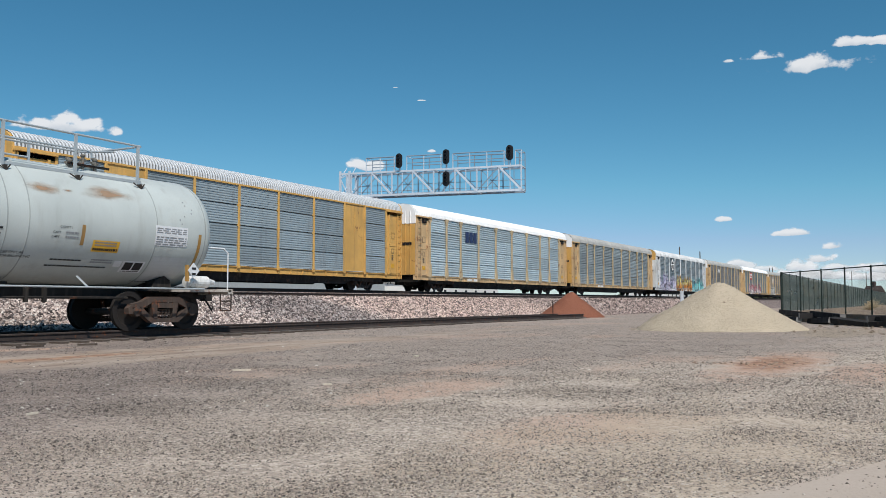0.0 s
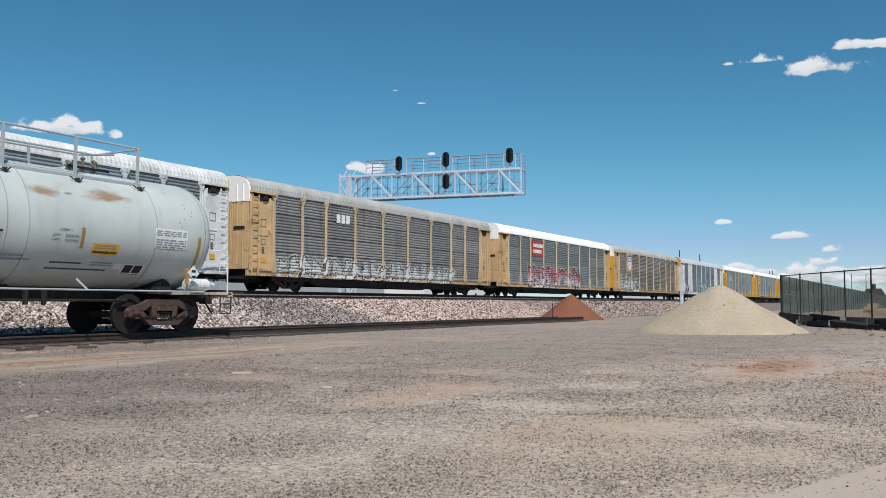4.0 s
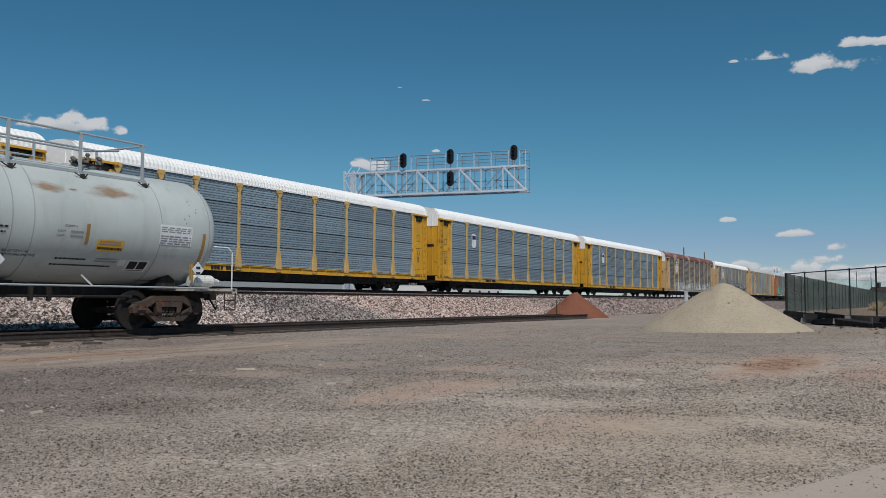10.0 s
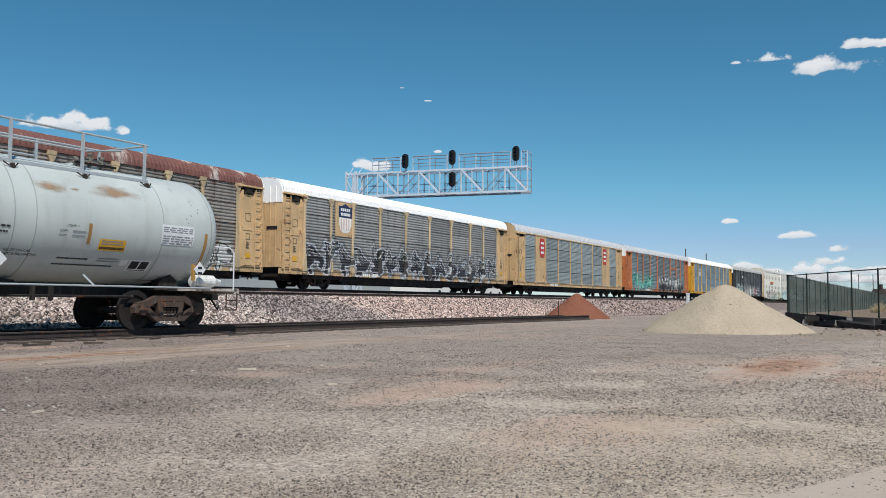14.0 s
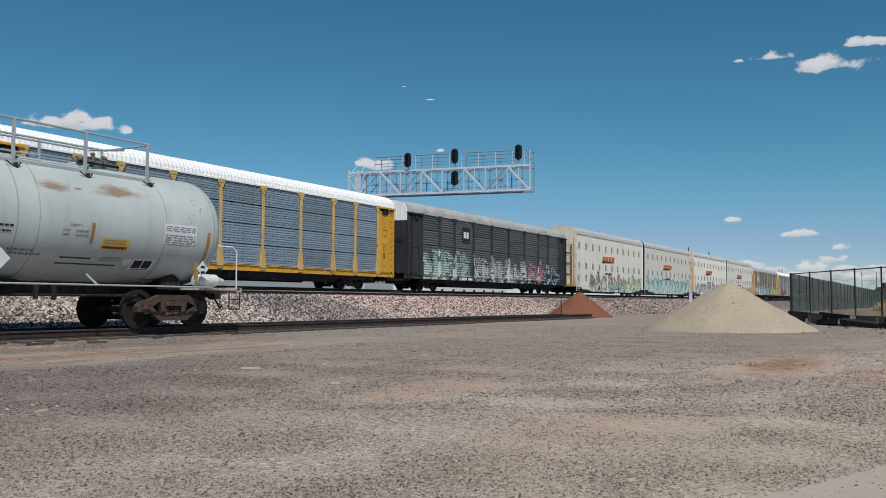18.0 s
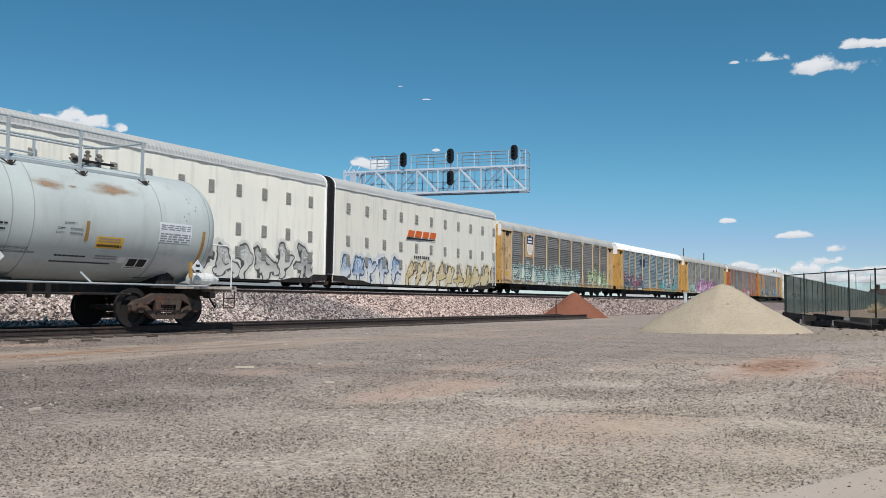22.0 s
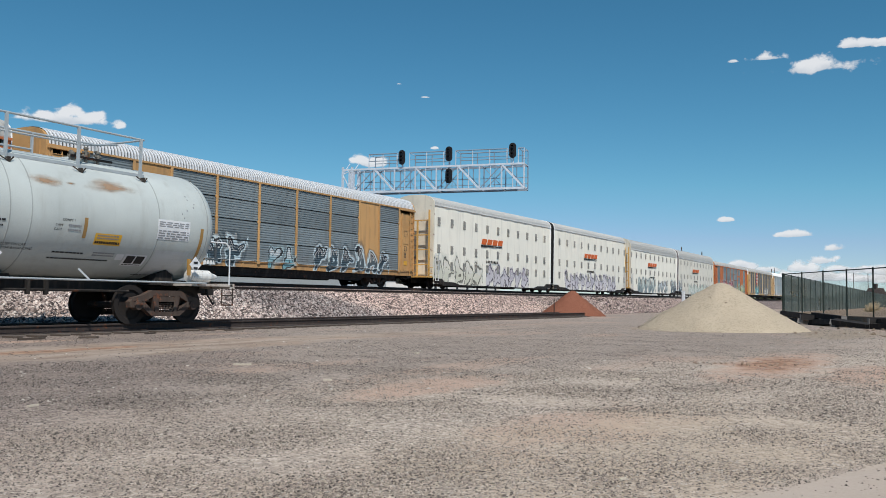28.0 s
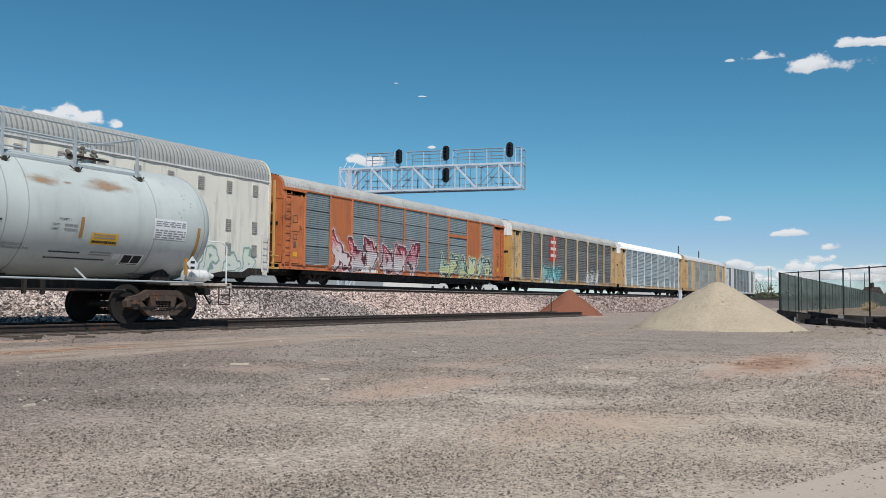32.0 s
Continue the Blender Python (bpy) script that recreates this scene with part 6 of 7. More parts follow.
# ------------------------------------------------------------------ small things in the yard
def marker_post(x, y, base, h, w, mat, label):
    t = thing("marker_post", pose(x, y, base), label, "post")
    part("post", Shape().box(-w / 2, w / 2, -w / 2, w / 2, -0.1, h, w * 0.15), mat, t)
    part("cap", Shape().box(-w * 0.6, w * 0.6, -w * 0.6, w * 0.6, h, h + w * 0.25), mat, t)


marker_post(45.7, 18.5, 0.0, 1.0, 0.045, M_RAIL, "thin rusty steel post at the end of the siding")
marker_post(89.0, 22.0, 0.62, 1.3, 0.30, M_ALU, "short pale metal post on the railway bank")


def dry_bush(x, y, base, r, seed):
    rng = random.Random(seed)
    t = thing("dry_bush", pose(x, y, base), "dry tan tumbleweed bush on the raised dirt", "bush", "dry bushes")
    s = Shape()
    for k in range(170):
        a, b = rng.uniform(0, 6.28), rng.uniform(0.1, 1.5)
        d = Vector((math.cos(a) * math.cos(b), math.sin(a) * math.cos(b), math.sin(b)))
        p = d * r * rng.uniform(0.05, 0.3)
        q = d * r * rng.uniform(0.6, 1.1) + Vector((0, 0, rng.uniform(-0.1, 0.1)))
        s.rod(p, q, 0.012, 3, 0.004, False)
        e = q + Vector((rng.uniform(-1, 1), rng.uniform(-1, 1), rng.uniform(-0.6, 1))) * r * 0.3
        s.rod(q, e, 0.007, 3, 0.003, False)
    part("branches", s, M_STRAW, t)


M_STRAW = plain("dry_straw", (0.5, 0.40, 0.26), 0.9)
dry_bush(62.0, 1.2, BED, 0.75, 2)
dry_bush(58.0, 3.2, BED, 0.45, 3)
dry_bush(71.0, 3.6, BED, 0.6, 4)


def litter():
    rng = random.Random(31)
    for k in range(58):
        x, y = (rng.uniform(26, 36), rng.uniform(0.6, 3.6)) if k < 44 else (rng.uniform(26.5, 33), rng.uniform(2.6, 9.5))
        r = rng.uniform(0.025, 0.075)
        s = Shape()
        vs = [Vector((rng.gauss(0, 1), rng.gauss(0, 1), rng.gauss(0, 0.7))).normalized() * r * rng.uniform(0.7, 1.2) for _ in range(14)]
        bm = bmesh.new()
        for v in vs:
            bm.verts.new(v)
        bmesh.ops.convex_hull(bm, input=bm.verts)
        me = bpy.data.meshes.new("clod")
        bm.to_mesh(me)
        bm.free()
        me.materials.append(None)
        dist = math.hypot(x - 29.65, y - 6.1)
        z = max(0.0, 1.58 * (1 - dist / 2.72)) + r * 0.25
        tagged(place("clod", me, M_DIRT, None, pose(x, y, z), "lump of tan dirt lying on the gravel"), "", "dirt lump", "dirt lumps")


litter()


def splinter(x, y, length, turn, thick, mat, label):
    s = Shape().prism([(-length / 2, -thick), (length * 0.42, -thick), (length / 2, thick * 0.2), (length * 0.3, thick), (-length * 0.47, thick)], -0.004, thick * 1.2, "z")
    tagged(part("wood_splinter", s, mat, None, label, False, pose(x, y, ground_height(x, y) + 0.012, 0, 0, turn)), "", "wood scrap", "wood scraps")


M_BLEACHED = paint("bleached_wood", (0.62, 0.55, 0.45), 0.9, 0.4, 0, 8)
for x, y, l, turn, k in ((8.83, 8.0, 0.24, -60, 0.016), (4.6, 6.4, 0.12, 10, 0.012), (7.9, 5.9, 0.10, -60, 0.012), (9.9, 3.0, 0.13, -25, 0.012), (5.3, 4.0, 0.07, 40, 0.008), (4.4, 1.4, 0.05, -20, 0.006), (12.5, 7.5, 0.2, 15, 0.02)):
    splinter(x, y, l, turn, k, M_BLEACHED, "bleached splinter of wood on the gravel")
for x, y, l, turn, k in ((11.2, 15.7, 0.7, 8, 0.03), (12.3, 15.4, 0.4, -30, 0.03), (14.5, 16.0, 0.5, 20, 0.025), (17.5, 16.2, 0.6, -10, 0.03)):
    splinter(x, y, l, turn, k, M_TIE, "weathered scrap of tie wood beside the siding")


def crumbs():
    rng = random.Random(77)
    me = None
    for k in range(28):
        q, w = rng.gauss(0, 0.6), rng.gauss(0, 0.15)
        x, y = 13.6 + 0.49 * q + 0.87 * w, 2.3 - 0.87 * q + 0.49 * w
        r = rng.uniform(0.012, 0.036)
        bm = bmesh.new()
        for _ in range(12):
            bm.verts.new(Vector((rng.gauss(0, 1), rng.gauss(0, 1), rng.gauss(0, 0.6))).normalized() * r * rng.uniform(0.7, 1.2))
        bmesh.ops.convex_hull(bm, input=bm.verts)
        me = bpy.data.meshes.new("clod")
        bm.to_mesh(me)
        bm.free()
        me.materials.append(None)
        tagged(place("clod", me, M_RUT, None, pose(x, y, ground_height(x, y) + r * 0.3), "crumb of reddish brown earth on the gravel"), "", "dirt lump", "dirt lumps")


M_RUT = plain("red_brown_earth", (0.30, 0.215, 0.16), 0.95)
crumbs()

# ------------------------------------------------------------------ things far off
M_POLE = plain("weathered_pole_wood", (0.09, 0.07, 0.055), 0.9)
M_LEAF = plain("dusty_foliage", (0.075, 0.085, 0.05), 0.9, 0, 0.4)
M_WALLFAR = plain("pale_building_wall", (0.62, 0.62, 0.6), 0.8, 0, 0.08)
M_ROOFFAR = plain("dark_roof", (0.06, 0.045, 0.04), 0.8)
M_GLASSFAR = plain("dark_window", (0.03, 0.035, 0.04), 0.2)


def utility_pole(x, y, h, arms=True):
    t = thing("utility_pole", pose(x, y, 0), "weathered wooden utility pole beside the railway", "utility pole", "utility poles")
    part("pole", Shape().rod((0, 0, -0.2), (0, 0, h), 0.16, 8, 0.11), M_POLE, t)
    if arms:
        part("crossarm", Shape().bar((0.12, -1.1, h - 0.5), (0.12, 1.1, h - 0.5), 0.1, 0.12), M_POLE, t)
        for s in (-1, -0.4, 0.4, 1):
            part("insulator", Shape().rod((0.12, s, h - 0.44), (0.12, s, h - 0.25), 0.05, 6), M_POLE, t)


for x, y, h, arms in ((180.7, 45, 12.2, False), (199, 45, 12.2, False), (303, 46, 12.0, False), (309, 46, 12.4, False), (351.6, 24.9, 12, False), (354, 20.3, 12, False)):
    utility_pole(x, y, h, arms)


def tree(x, y, h, w, seed, label):
    rng = random.Random(seed)
    t = thing("tree", pose(x, y, 0), label, "tree", "trees beyond the yard")
    s = Shape().rod((0, 0, -0.2), (0, 0, h * 0.35), 0.28, 8, 0.2)
    tips = []
    for i in range(7):
        a = i * 2.4
        p = Vector((0, 0, h * 0.28 + 0.06 * i))
        q = Vector((math.cos(a) * w * 0.33, math.sin(a) * w * 0.33, h * rng.uniform(0.55, 0.85)))
        s.rod(p, q, 0.12, 5, 0.04)
        tips.append(q)
    part("trunk", s, M_POLE, t)
    c = Shape()
    for q in tips + [Vector((0, 0, h * 0.85))]:
        for k in range(46):
            d = Vector((rng.gauss(0, 1), rng.gauss(0, 1), rng.gauss(0, 0.7)))
            p = q + d * w * 0.13
            r = rng.uniform(0.12, 0.3)
            e = [Vector((rng.uniform(-1, 1), rng.uniform(-1, 1), rng.uniform(-1, 1))).normalized() * r for _ in range(4)]
            c.add([p + v for v in e], [(0, 1, 2), (0, 2, 3), (0, 3, 1), (1, 3, 2)])
    part("crown", c, M_LEAF, t)


tree(287, 46, 8.2, 8.5, 3, "sparse dusty tree beyond the tracks")
tree(300, 60, 6.5, 7.0, 4, "sparse dusty tree beyond the tracks")


def far_woods():
    rng = random.Random(21)
    c = Shape()
    for k in range(420):
        y = rng.uniform(-190, 120)
        x = 430 + rng.uniform(-60, 120) - abs(y) * 0.2
        h = rng.uniform(2.0, 6.5)
        for j in range(9):
            p = Vector((x + rng.gauss(0, 1.6), y + rng.gauss(0, 2.2), h * rng.uniform(0.1, 0.95)))
            r = rng.uniform(0.8, 1.7)
            e = [Vector((rng.uniform(-1, 1), rng.uniform(-1, 1), rng.uniform(-1, 1))).normalized() * r for _ in range(5)]
            c.add([p + v for v in e], [(0, 1, 2), (0, 2, 3), (0, 3, 4), (0, 4, 1), (1, 3, 2), (1, 4, 3)])
    ob = part("far_woods", c, M_LEAF, None, "low dusty scrub and trees along the horizon")
    tagged(ob, "", "trees", "", "stuff")


far_woods()


def building(x, y, lx, ly, h, wall, roof, label, windows, ridge=0.0, turn=0.0, chimney=False):
    t = thing("building", pose(x, y, 0, 0, 0, turn), label, "building", "buildings beyond the tracks")
    part("wall", Shape().box(-lx / 2, lx / 2, -ly / 2, ly / 2, -0.1, h), wall, t)
    ring = [(-ly / 2 - 0.3, h), (ly / 2 + 0.3, h), (ly / 2 + 0.3, h + 0.2), (0, h + 0.25 + ridge), (-ly / 2 - 0.3, h + 0.2)]
    r = part("roof", Shape().prism(ring, -lx / 2 - 0.3, lx / 2 + 0.3), roof, t)
    if chimney:
        part("chimney", Shape().box(-0.4, 0.4, -0.4, 0.4, h, h + ridge + 1.5), roof, r)
    for i in range(windows):
        xx = -lx / 2 + lx * (i + 0.5) / windows
        w = part("window", Shape().box(xx - 0.6, xx + 0.6, -ly / 2 - 0.06, -ly / 2 + 0.05, h * 0.35, h * 0.75), M_WALLFAR, t)
        part("pane", Shape().box(xx - 0.5, xx + 0.5, -ly / 2 - 0.08, -ly / 2 - 0.05, h * 0.38, h * 0.72), M_GLASSFAR, w)


building(278, 14, 4.0, 3.4, 3.3, M_POLE, M_ROOFFAR, "far dark house with a steep brown roof and chimney", 2, 1.9, 60, True)
building(110, 92, 46, 18, 4.6, plain("grey_blue_wall", (0.33, 0.36, 0.37), 0.8), M_GALV, "long pale grey shed beyond the tracks", 0, 0.6)
building(175, 100, 34, 16, 4.8, M_WALLFAR, M_WALLFAR, "low white building beyond the tracks", 7, 0.5)
building(52, 84, 40, 14, 3.8, plain("grey_shed_wall", (0.3, 0.3, 0.29), 0.8), M_GALV, "low grey shed beyond the tracks", 0, 0.5)
building(94.5, 58.5, 3.4, 5.0, 3.3, M_WALLFAR, M_WALLFAR, "small white shed beyond the tracks", 0, 0.3, 32)
building(290, 80, 30, 14, 5.0, M_WALLFAR, M_WALLFAR, "low white building beyond the tracks", 6, 0.5)

# ------------------------------------------------------------------ clouds
def cloud_mat():
    m = Mat("sunlit_cloud", 1.0, 0, 0)
    x, y, z = m.xyz(m.t.nodes.new("ShaderNodeTexCoord").outputs["Generated"])
    r = m.rand()
    comb = m.t.nodes.new("ShaderNodeVectorMath")
    comb.operation = "ADD"
    m.link(m.scaled(1 / 90), comb.inputs[0])
    off = m.t.nodes.new("ShaderNodeCombineXYZ")
    m.link(m.math("MULTIPLY", r, 37.0), off.inputs[0])
    m.link(m.math("MULTIPLY", r, 11.0), off.inputs[2])
    m.link(off.outputs[0], comb.inputs[1])
    n = m.noise((1, 1, 1.3), 7, 0.6, comb.outputs[0])
    dx = m.math("MULTIPLY", m.math("SUBTRACT", x, 0.5), 2.0)
    dz = m.math("MULTIPLY", m.math("SUBTRACT", z, 0.36), 2.1)
    dz = m.math("MULTIPLY", dz, m.step(dz, -0.1, 0.1, 2.2, 1.0))
    e = m.math("SQRT", m.math("ADD", m.math("MULTIPLY", dx, dx), m.math("MULTIPLY", dz, dz)))
    # heaped, rounded tops over a level base
    puff = m.cells((1.6, 1.6, 2.2), "SMOOTH_F1", comb.outputs[0]).outputs["Distance"]
    lump = m.math("SUBTRACT", m.math("MULTIPLY", m.math("SUBTRACT", n, 0.5), 1.35), m.math("MULTIPLY", m.math("SUBTRACT", puff, 0.42), 0.75))
    d = m.math("SUBTRACT", m.math("ADD", 0.60, lump), e)
    edge = m.math("MULTIPLY", m.step(m.math("ABSOLUTE", dx), 0.8, 0.98, 1.0, 0.0), m.step(z, 0.9, 0.99, 1.0, 0.0))
    a = m.math("MULTIPLY", m.step(d, 0.0, 0.24), edge)
    em = m.t.nodes.new("ShaderNodeEmission")
    m.link(m.mix(m.step(m.math("SUBTRACT", m.math("ADD", z, m.math("MULTIPLY", n, 0.5)), m.math("MULTIPLY", puff, 0.3)), 0.3, 0.62), (0.62, 0.68, 0.75), (0.90, 0.915, 0.94)), em.inputs[0])
    em.inputs[1].default_value = 0.9
    tr = m.t.nodes.new("ShaderNodeBsdfTransparent")
    mx = m.t.nodes.new("ShaderNodeMixShader")
    m.put(mx.inputs[0], m.math("MULTIPLY", a, 0.93))
    m.link(tr.outputs[0], mx.inputs[1]), m.link(em.outputs[0], mx.inputs[2])
    m.link(mx.outputs[0], m.t.nodes["Material Output"].inputs[0])
    return m


M_CLOUD = cloud_mat()
CLOUDS = [(6.0, 14.45, 620, 150), (8.75, 15.06, 190, 68), (10.87, 14.98, 80, 42), (3.5, 15.4, 330, 84), (1.91, 15.3, 190, 72), (52.86, 10.78, 546, 163), (34.17, 9.03, 251, 107), (32.4, 14.0, 52, 13), (30.59, 13.19, 58, 12), (29.94, 9.95, 53, 30), (11.19, 5.24, 132, 44), (7.09, 4.31, 325, 70), (4.84, 3.46, 184, 71), (10.27, 2.53, 232, 106), (5.8, 2.73, 200, 84), (6.92, 2.27, 269, 96), (4.26, 2.22, 433, 85), (8.86, 2.16, 223, 63), (2.16, 2.12, 353, 100), (6.0, 1.75, 760, 90), (10.5, 1.5, 520, 60), (2.5, 1.6, 640, 80)]


def clouds():
    for az, el, w, h in CLOUDS:
        a, b = radians(az), radians(el)
        p = Vector((math.cos(a) * math.cos(b), math.sin(a) * math.cos(b), math.sin(b))) * 3500
        s = Shape().add([(-w / 2, 0, -h / 2), (w / 2, 0, -h / 2), (w / 2, 0, h / 2), (-w / 2, 0, h / 2)], [(0, 1, 2, 3)])
        ob = part("cloud", s, M_CLOUD, None, "small white fair weather cloud in the blue sky", False, Matrix.Translation(p) @ pose(0, 0, 0, 0, 0, az - 90))
        tagged(ob, "", "cloud", "clouds", "structure")
        ob.visible_shadow = False


clouds()

# ------------------------------------------------------------------ the train, in running order
def skin(name, c, wear, *tags, rust=0.0):
    if c[0] < c[2]:
        c = (c[0] * 0.92, c[1] * 0.99, c[2])  # bare zinc leans to green-grey
    return side_paint(name, c, wear, tags, rust)


LILAC = ((0.40, 0.38, 0.56), (0.60, 0.56, 0.68), (0.05, 0.025, 0.06))
GOLD = ((0.65, 0.55, 0.12), (0.6, 0.22, 0.04), (0.1, 0.05, 0.02))
TEAL = ((0.06, 0.45, 0.45), (0.3, 0.6, 0.62), (0.02, 0.1, 0.14))
ROSE = ((0.45, 0.06, 0.1), (0.6, 0.55, 0.55), (0.12, 0.03, 0.04))
PINK = ((0.55, 0.2, 0.42), (0.65, 0.45, 0.6), (0.13, 0.03, 0.1))
MINT = ((0.35, 0.5, 0.47), (0.55, 0.62, 0.55), (0.1, 0.16, 0.16))
NAVY = ((0.02, 0.028, 0.04), (0.05, 0.085, 0.11), (0.5, 0.6, 0.64))
GREYS = ((0.30, 0.30, 0.29), (0.58, 0.57, 0.53), (0.04, 0.04, 0.04))
GHOST = ((0.46, 0.52, 0.55), (0.16, 0.36, 0.42), (0.03, 0.035, 0.04))
LIME = ((0.4, 0.52, 0.2), (0.6, 0.65, 0.5), (0.08, 0.12, 0.06))
WHITE = ((0.5, 0.5, 0.48), (0.62, 0.62, 0.6), (0.08, 0.075, 0.07))
G_NEW = side_paint("blue_grey_side_sheets", (0.225, 0.295, 0.35), 0.18, slots=True)

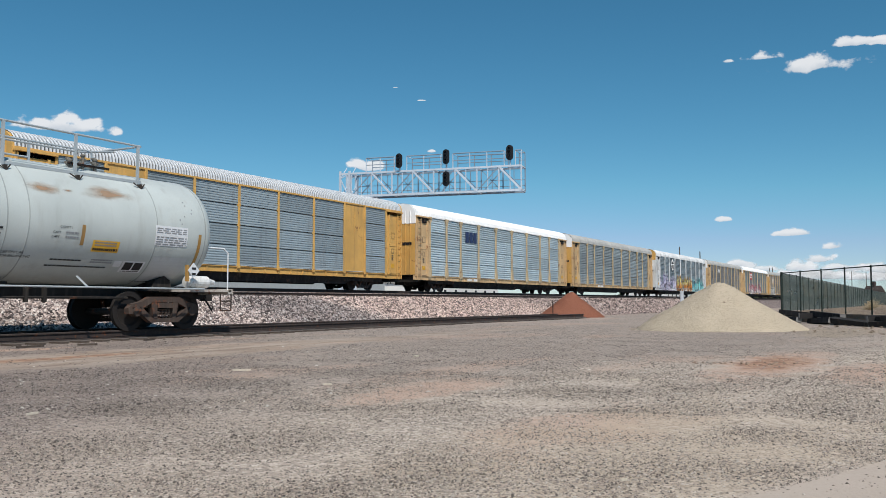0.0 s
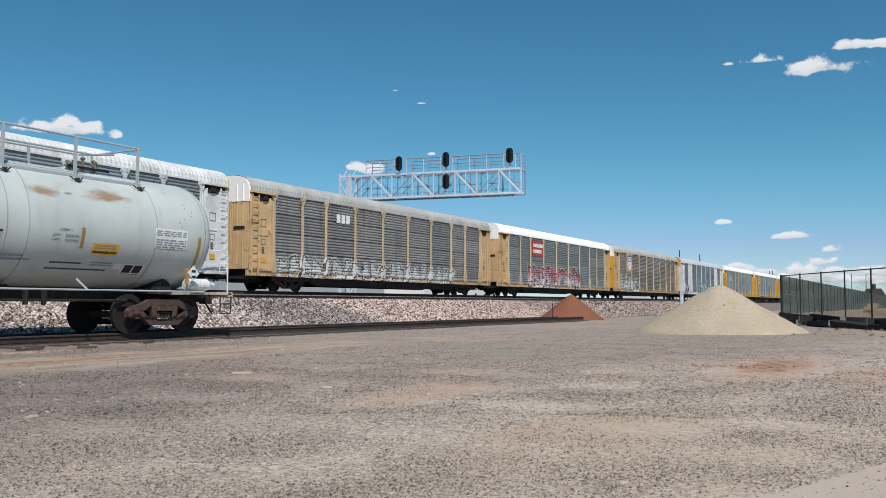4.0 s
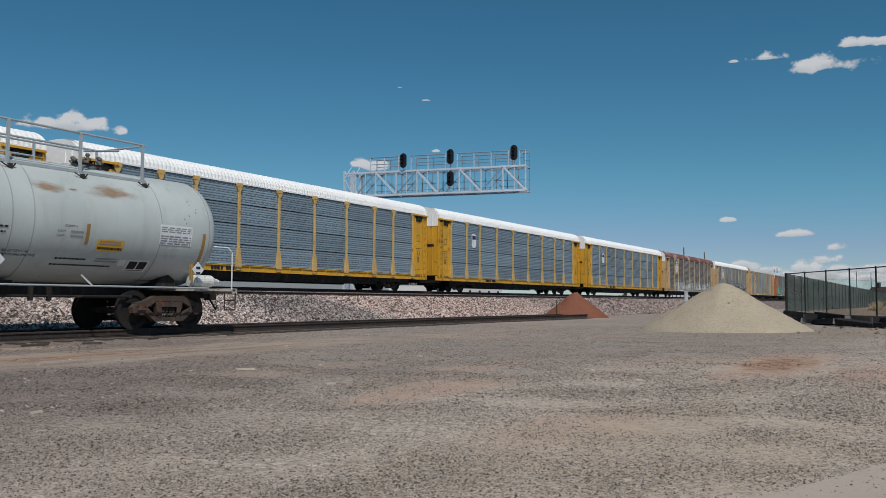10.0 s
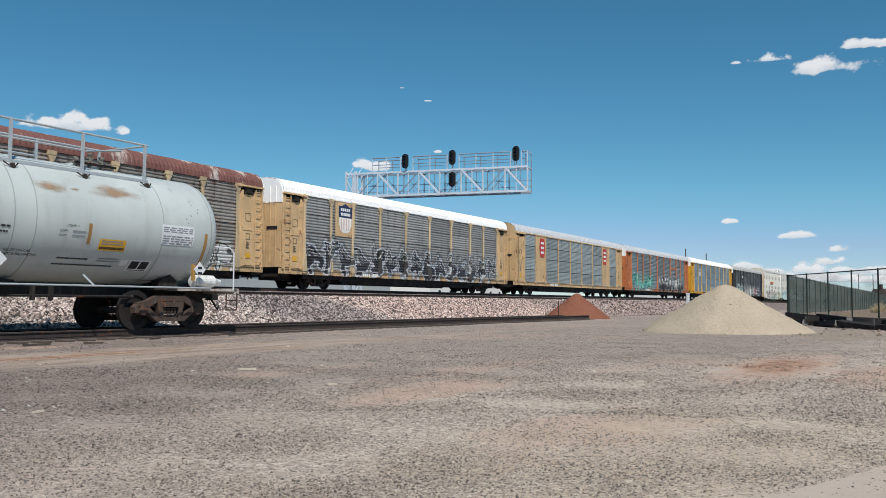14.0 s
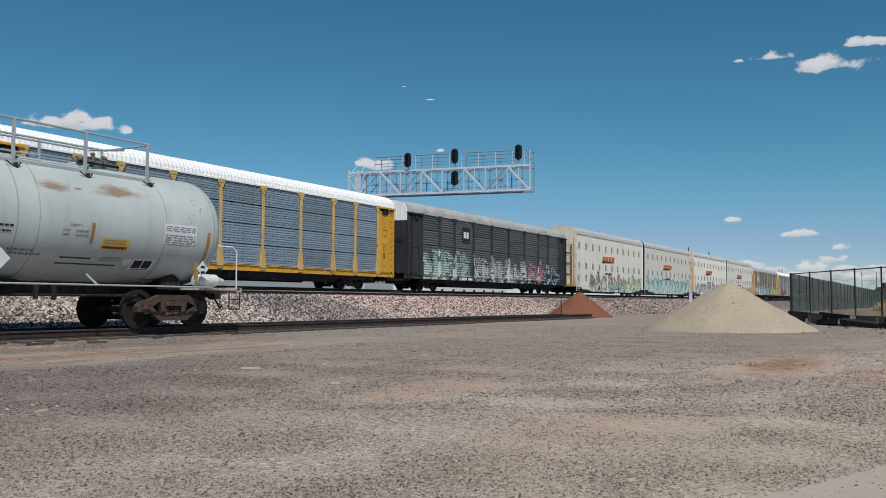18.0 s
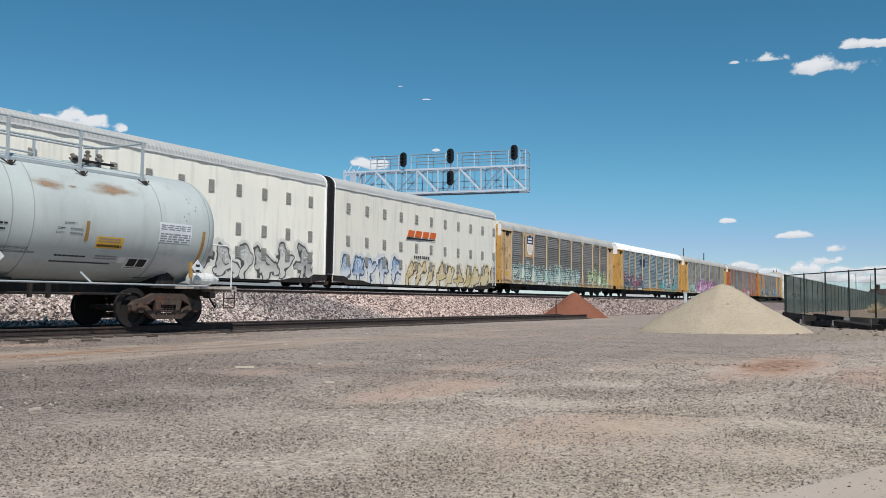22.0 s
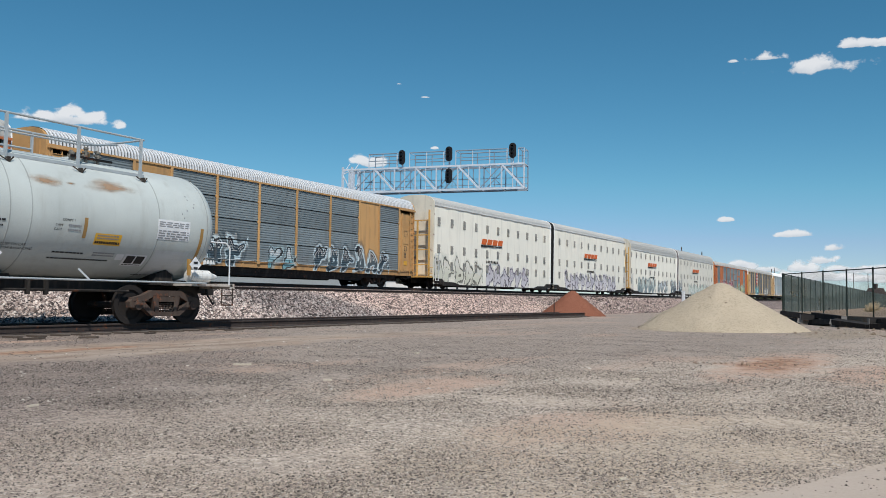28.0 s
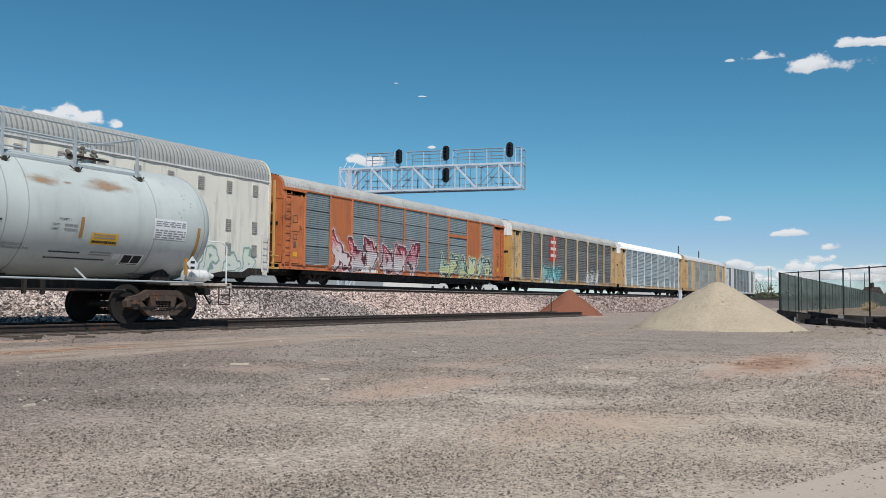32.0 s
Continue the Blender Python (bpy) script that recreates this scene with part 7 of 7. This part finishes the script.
TRAIN = [
    ("old", "faded yellow autorack with zinc roof and solid yellow panels", dict(body="ochre", roof="zinc", cap="ochre", solid="ochre", skin=skin("skin_a", GALV, 0.25))),
    ("std", "silver-sided autorack with white roof and yellow ends", dict(body="tan", roof="white", post="dusty", doorpaint="ochre", skin=skin("skin_b", PALE, 0.15), mark=("letters", -5.6, 4.0))),
    ("std", "grey autorack with grey roof and yellow ends", dict(body="tan", roof="grey", post="dusty", doorpaint="ochre", skin=skin("skin_c", (0.33, 0.35, 0.36), 0.3))),
    ("std", "grey autorack with white frame and lilac, gold and teal graffiti", dict(body="dirty_white", roof="dirty_white", cap="ochre", skin=skin("skin_d", (0.27, 0.3, 0.32), 0.3, (-11.9, -4.0, 2.7, *LILAC, 1.0), (-3.6, 4.6, 2.6, *GOLD, 2.0), (5.2, 11.8, 2.5, *TEAL, 3.0)), mark=("oval", -5.6, 4.1))),
    ("std", "brownish grey autorack with faint lettering and yellow ends", dict(body="tan", roof="grey", skin=skin("skin_e", (0.27, 0.26, 0.25), 0.5, (-11.5, 8.0, 1.9, *WHITE, 4.0)), mark=("pale_letters", -5.6, 4.2))),
    ("std", "grey autorack with white roof, red name board and red graffiti", dict(body="tan", roof="white", skin=skin("skin_f", (0.25, 0.27, 0.27), 0.3, (-8.0, 4.5, 2.6, *ROSE, 5.0)), mark=("redboard", -5.6, 4.1))),
    ("std", "dirty brown autorack with shield emblem and yellow ends", dict(body="tan", roof="grey", doorpaint="yellow", skin=skin("skin_g", (0.27, 0.245, 0.22), 0.55, (-11.4, -5.0, 2.3, *WHITE, 6.0), rust=0.25), mark=("shield", -8.05, 4.0))),
    ("old", "white autorack with grey side sheets and pale graffiti", dict(body="dirty_white", roof="zinc", cap="ochre", solid="dirty_white", skin=skin("skin_h", (0.20, 0.225, 0.24), 0.3, (-3.2, 4.3, 2.45, *GHOST, 7.0), (4.4, 5.9, 2.4, (0.42, 0.33, 0.25), (0.5, 0.45, 0.4), (0.06, 0.04, 0.04), 7.2), (5.95, 7.4, 1.6, *TEAL, 7.3), (-11.5, -9.2, 2.2, *BW, 7.5)))),
    ("std", "bright yellow autorack with white roof and blue-grey sides", dict(body="yellow", post="straw", roof="white", fine=True, skin=G_NEW, mark=("small", -8.25, 3.75))),
    ("std", "bright yellow autorack with white roof and blue-grey sides", dict(body="yellow", post="straw", roof="white", fine=True, skin=G_NEW, mark=("small", -8.25, 3.75))),
    ("std", "bright yellow autorack with white roof and blue-grey sides", dict(body="yellow", post="straw", roof="white", fine=True, skin=G_NEW, mark=("small", -8.25, 3.75))),
    ("std", "bright yellow autorack with white roof and blue-grey sides", dict(body="yellow", post="straw", roof="white", fine=True, skin=G_NEW, mark=("small", -8.25, 3.75))),
    ("std", "grimy autorack with rusted roof, shield emblem and pale graffiti", dict(body="tan", roof="rust", skin=skin("skin_i", (0.30, 0.275, 0.25), 0.6, (-9.0, 11.5, 2.1, *WHITE, 8.0), rust=0.45), mark=("shield", -8.05, 4.0))),
    ("std", "grey autorack with white roof, emblem board and black graffiti", dict(body="tan", roof="white", skin=skin("skin_j", (0.33, 0.33, 0.32), 0.45, (-11.6, 11.6, 2.7, (0.02, 0.02, 0.025), (0.05, 0.05, 0.06), (0.5, 0.52, 0.55), 9.0)), mark=("shield", -8.05, 4.0))),
    ("old", "tan autorack with grey sheets and two red roundels", dict(body="tan", roof="zinc", cap="tan", solid="tan", skin=skin("skin_k", (0.32, 0.34, 0.34), 0.3), mark=("twored", -8.05, 4.0))),
    ("std", "grey autorack with orange posts and green and white graffiti", dict(body="orange", roof="zinc", cap="white", namebar=True, skin=skin("skin_l", (0.25, 0.28, 0.29), 0.25, (-11.5, -3.0, 2.7, (0.06, 0.4, 0.3), (0.2, 0.5, 0.45), (0.02, 0.1, 0.1), 10.0), (-0.5, 11.0, 2.7, (0.6, 0.6, 0.6), (0.03, 0.03, 0.035), (0.02, 0.02, 0.025), 11.0)))),
    ("std", "bright yellow autorack with white roof and blue-grey sides", dict(body="yellow", post="straw", roof="white", fine=True, skin=G_NEW, mark=("small", -8.25, 3.75))),
    ("std", "dark grey autorack with square emblem and faded graffiti", dict(body="black", roof="grey", skin=skin("skin_m", (0.135, 0.135, 0.14), 0.3, (-11.6, -5.0, 2.6, *MINT, 12.0), (-4.5, 5.0, 2.4, *WHITE, 13.0), (5.2, 8.5, 2.5, *ROSE, 14.0), (8.6, 11.7, 2.3, *NAVY, 15.0)), mark=("square", -5.6, 4.0))),
    ("smo", "cream smooth-sided autorack unit with orange emblem and graffiti", dict(joint=1, skin=side_paint("cream_a", (0.79, 0.765, 0.675), 0.16, ((-6.5, -1.5, 2.15, (0.13, 0.075, 0.06), (0.58, 0.57, 0.53), (0.03, 0.022, 0.02), 16.0), (-1.2, 5.0, 2.05, (0.45, 0.28, 0.19), (0.28, 0.46, 0.40), (0.07, 0.045, 0.035), 17.0), (5.2, 10.2, 2.05, *LIME, 18.0)), 0, 0, 0.6, 0.26))),
    ("smo", "cream smooth-sided autorack unit with aqua graffiti", dict(joint=-1, skin=side_paint("cream_b", (0.79, 0.765, 0.675), 0.16, ((-10.2, 9.5, 2.35, (0.24, 0.5, 0.5), (0.55, 0.68, 0.66), (0.08, 0.24, 0.27), 19.0),), 0, 0, 0.6, 0.26))),
    ("smo", "cream smooth-sided autorack unit with grey and black graffiti", dict(joint=1, skin=side_paint("cream_c", (0.79, 0.765, 0.675), 0.16, ((-9.6, 0.4, 2.0, *GREYS, 20.0), (0.7, 9.6, 2.2, *GREYS, 20.6)), 0, 0, 0.6, 0.26))),
    ("smo", "cream smooth-sided autorack unit with gold and blue graffiti", dict(joint=-1, skin=side_paint("cream_d", (0.79, 0.765, 0.675), 0.16, ((-10.0, -3.5, 2.05, (0.14, 0.27, 0.45), (0.62, 0.64, 0.68), (0.04, 0.06, 0.1), 21.0), (-3.0, 10.2, 1.95, (0.5, 0.36, 0.12), (0.6, 0.5, 0.3), (0.1, 0.07, 0.04), 22.0)), 0, 0, 0.6, 0.26))),
    ("std", "brown-grey autorack with shield emblem and green graffiti", dict(body="tan", roof="grey", doorpaint="ochre", skin=skin("skin_n", (0.25, 0.235, 0.22), 0.45, (-11.6, 4.0, 2.4, *MINT, 23.0), (6.0, 11.6, 2.4, *LIME, 24.0)), mark=("shield", -8.05, 4.0))),
    ("std", "blue-grey autorack with white roof and dark graffiti", dict(body="ochre", roof="white", skin=skin("skin_o", (0.30, 0.34, 0.36), 0.3, (-11.5, -4.0, 2.5, (0.4, 0.1, 0.16), (0.1, 0.16, 0.2), (0.02, 0.02, 0.03), 25.0), (3.6, 10.8, 2.9, (0.55, 0.52, 0.54), (0.12, 0.42, 0.42), (0.03, 0.03, 0.035), 26.0)), mark=("letters", -4.2, 3.9))),
    ("std", "grey autorack with yellow posts and pink graffiti", dict(body="ochre", roof="grey", skin=skin("skin_p", (0.31, 0.32, 0.31), 0.3, (-11.4, -7.2, 2.2, *MINT, 27.0), (-6.8, 6.2, 2.7, *PINK, 28.0), (9.3, 11.5, 2.2, *WHITE, 29.0)))),
    ("std", "grey autorack with orange posts, orange ends and aqua graffiti", dict(body="orange", roof="grey", skin=skin("skin_q", (0.28, 0.29, 0.29), 0.3, (-11.5, -7.5, 2.2, *MINT, 30.0), (-1.0, 6.0, 2.0, *ROSE, 31.0)))),
    ("old", "dull bronze-yellow autorack with zinc roof and dark blue graffiti", dict(body="bronze", roof="zinc", cap="bronze", solid="bronze", skin=skin("skin_r", (0.215, 0.24, 0.255), 0.3, (-11.6, -7.0, 2.4, *NAVY, 32.0), (-5.4, -2.2, 2.4, *NAVY, 33.0), (-0.7, 1.5, 2.0, *GHOST, 33.6), (3.0, 10.6, 2.35, *NAVY, 34.0)))),
    ("smo", "cream smooth-sided autorack unit with pale and lilac graffiti", dict(joint=1, skin=side_paint("cream_e", (0.79, 0.765, 0.675), 0.16, ((-10.2, -2.5, 2.25, (0.66, 0.63, 0.55), (0.6, 0.6, 0.5), (0.12, 0.12, 0.1), 35.0), (-2.0, 6.0, 1.95, (0.36, 0.33, 0.40), (0.55, 0.53, 0.57), (0.07, 0.06, 0.09), 36.0)), 0, 0, 0.6, 0.26))),
    ("smo", "cream smooth-sided autorack unit with lilac graffiti", dict(joint=-1, skin=side_paint("cream_f", (0.79, 0.765, 0.675), 0.16, ((-8.0, 7.0, 1.95, (0.38, 0.36, 0.43), (0.58, 0.56, 0.6), (0.07, 0.06, 0.09), 37.0),), 0, 0, 0.6, 0.26))),
    ("smo", "cream smooth-sided autorack unit with grey-green graffiti", dict(joint=1, round_roof=True, skin=side_paint("cream_g", (0.79, 0.765, 0.675), 0.16, ((-7.0, 0.5, 2.25, (0.5, 0.56, 0.52), (0.2, 0.27, 0.29), (0.1, 0.15, 0.17), 38.0), (1.5, 6.0, 1.95, (0.5, 0.56, 0.6), (0.25, 0.3, 0.3), (0.08, 0.12, 0.14), 39.0), (7.6, 10.5, 2.15, *NAVY, 40.0)), 0, 0, 0.6, 0.26))),
    ("smo", "cream smooth-sided autorack unit with pale green graffiti", dict(joint=-1, round_roof=True, skin=side_paint("cream_h", (0.79, 0.765, 0.675), 0.3, ((-10.4, -8.6, 2.15, *NAVY, 41.0), (-5.0, 9.5, 1.75, (0.55, 0.62, 0.52), (0.6, 0.63, 0.6), (0.2, 0.3, 0.28), 42.0)), 0.05, 0, 0.6, 0.26))),
    ("old", "orange autorack with grey sheets and red and mint graffiti", dict(body="orange", roof="grey", cap="orange", solid="orange", namebar=True, skin=skin("skin_s", (0.24, 0.27, 0.28), 0.3, (-9.2, 0.6, 2.9, *ROSE, 43.0), (3.2, 11.6, 2.5, (0.3, 0.45, 0.38), (0.55, 0.58, 0.3), (0.06, 0.1, 0.1), 44.0)))),
    ("std", "dark grey autorack with red name board and yellow ends", dict(body="tan", roof="grey", doorpaint="ochre", skin=skin("skin_t", (0.2, 0.2, 0.195), 0.5, (-7.0, -2.5, 2.3, *TEAL, 45.0), (4.0, 8.0, 2.2, *WHITE, 46.0)), mark=("redtall", -4.6, 4.0))),
    ("std", "silver-grey autorack with white roof", dict(body="tan", roof="white", post="silver", skin=skin("skin_u", (0.4, 0.43, 0.44), 0.2))),
    ("old", "tan autorack with grey sheets", dict(body="tan", roof="zinc", cap="tan", solid="tan", skin=skin("skin_v", (0.34, 0.36, 0.36), 0.25))),
    ("old", "white autorack with dark sheets at the end of the train", dict(body="dirty_white", roof="zinc", cap="dirty_white", solid="dirty_white", skin=skin("skin_w", (0.2, 0.22, 0.23), 0.25))),
]


def assemble():
    """Builds the cars and gives each its place along the track at the start."""
    out, left = [], 49.1 - 28.6 - 0.25
    for kind, label, spec in TRAIN:
        length = 22.15 if kind == "smo" else 28.6
        if kind == "smo":
            car = smooth_unit(label, **spec)
            centre = left + 11.07 + 0.12
        else:
            car = autorack(label, **spec)
            centre = left + 13.68
        centre -= 0.42 if spec.get("round_roof") else 0.0
        out.append((car, centre - (0.36 if len(out) < 3 else 0.17 if len(out) < 12 else 0.0)))
        left += length + (0.25 if not out[1:] else 0.0)
    return out


CARS = assemble()


def travelled(t):
    """How far the train has gone at t seconds."""
    return 25.47 * t + 0.005 * t * t


def motions():
    for car, centre in CARS:
        walk(car, [(t, pose(centre - travelled(t), Y_MAIN, RAIL_MAIN)) for t in (0, 8, 16, 24, 32)])


motions()
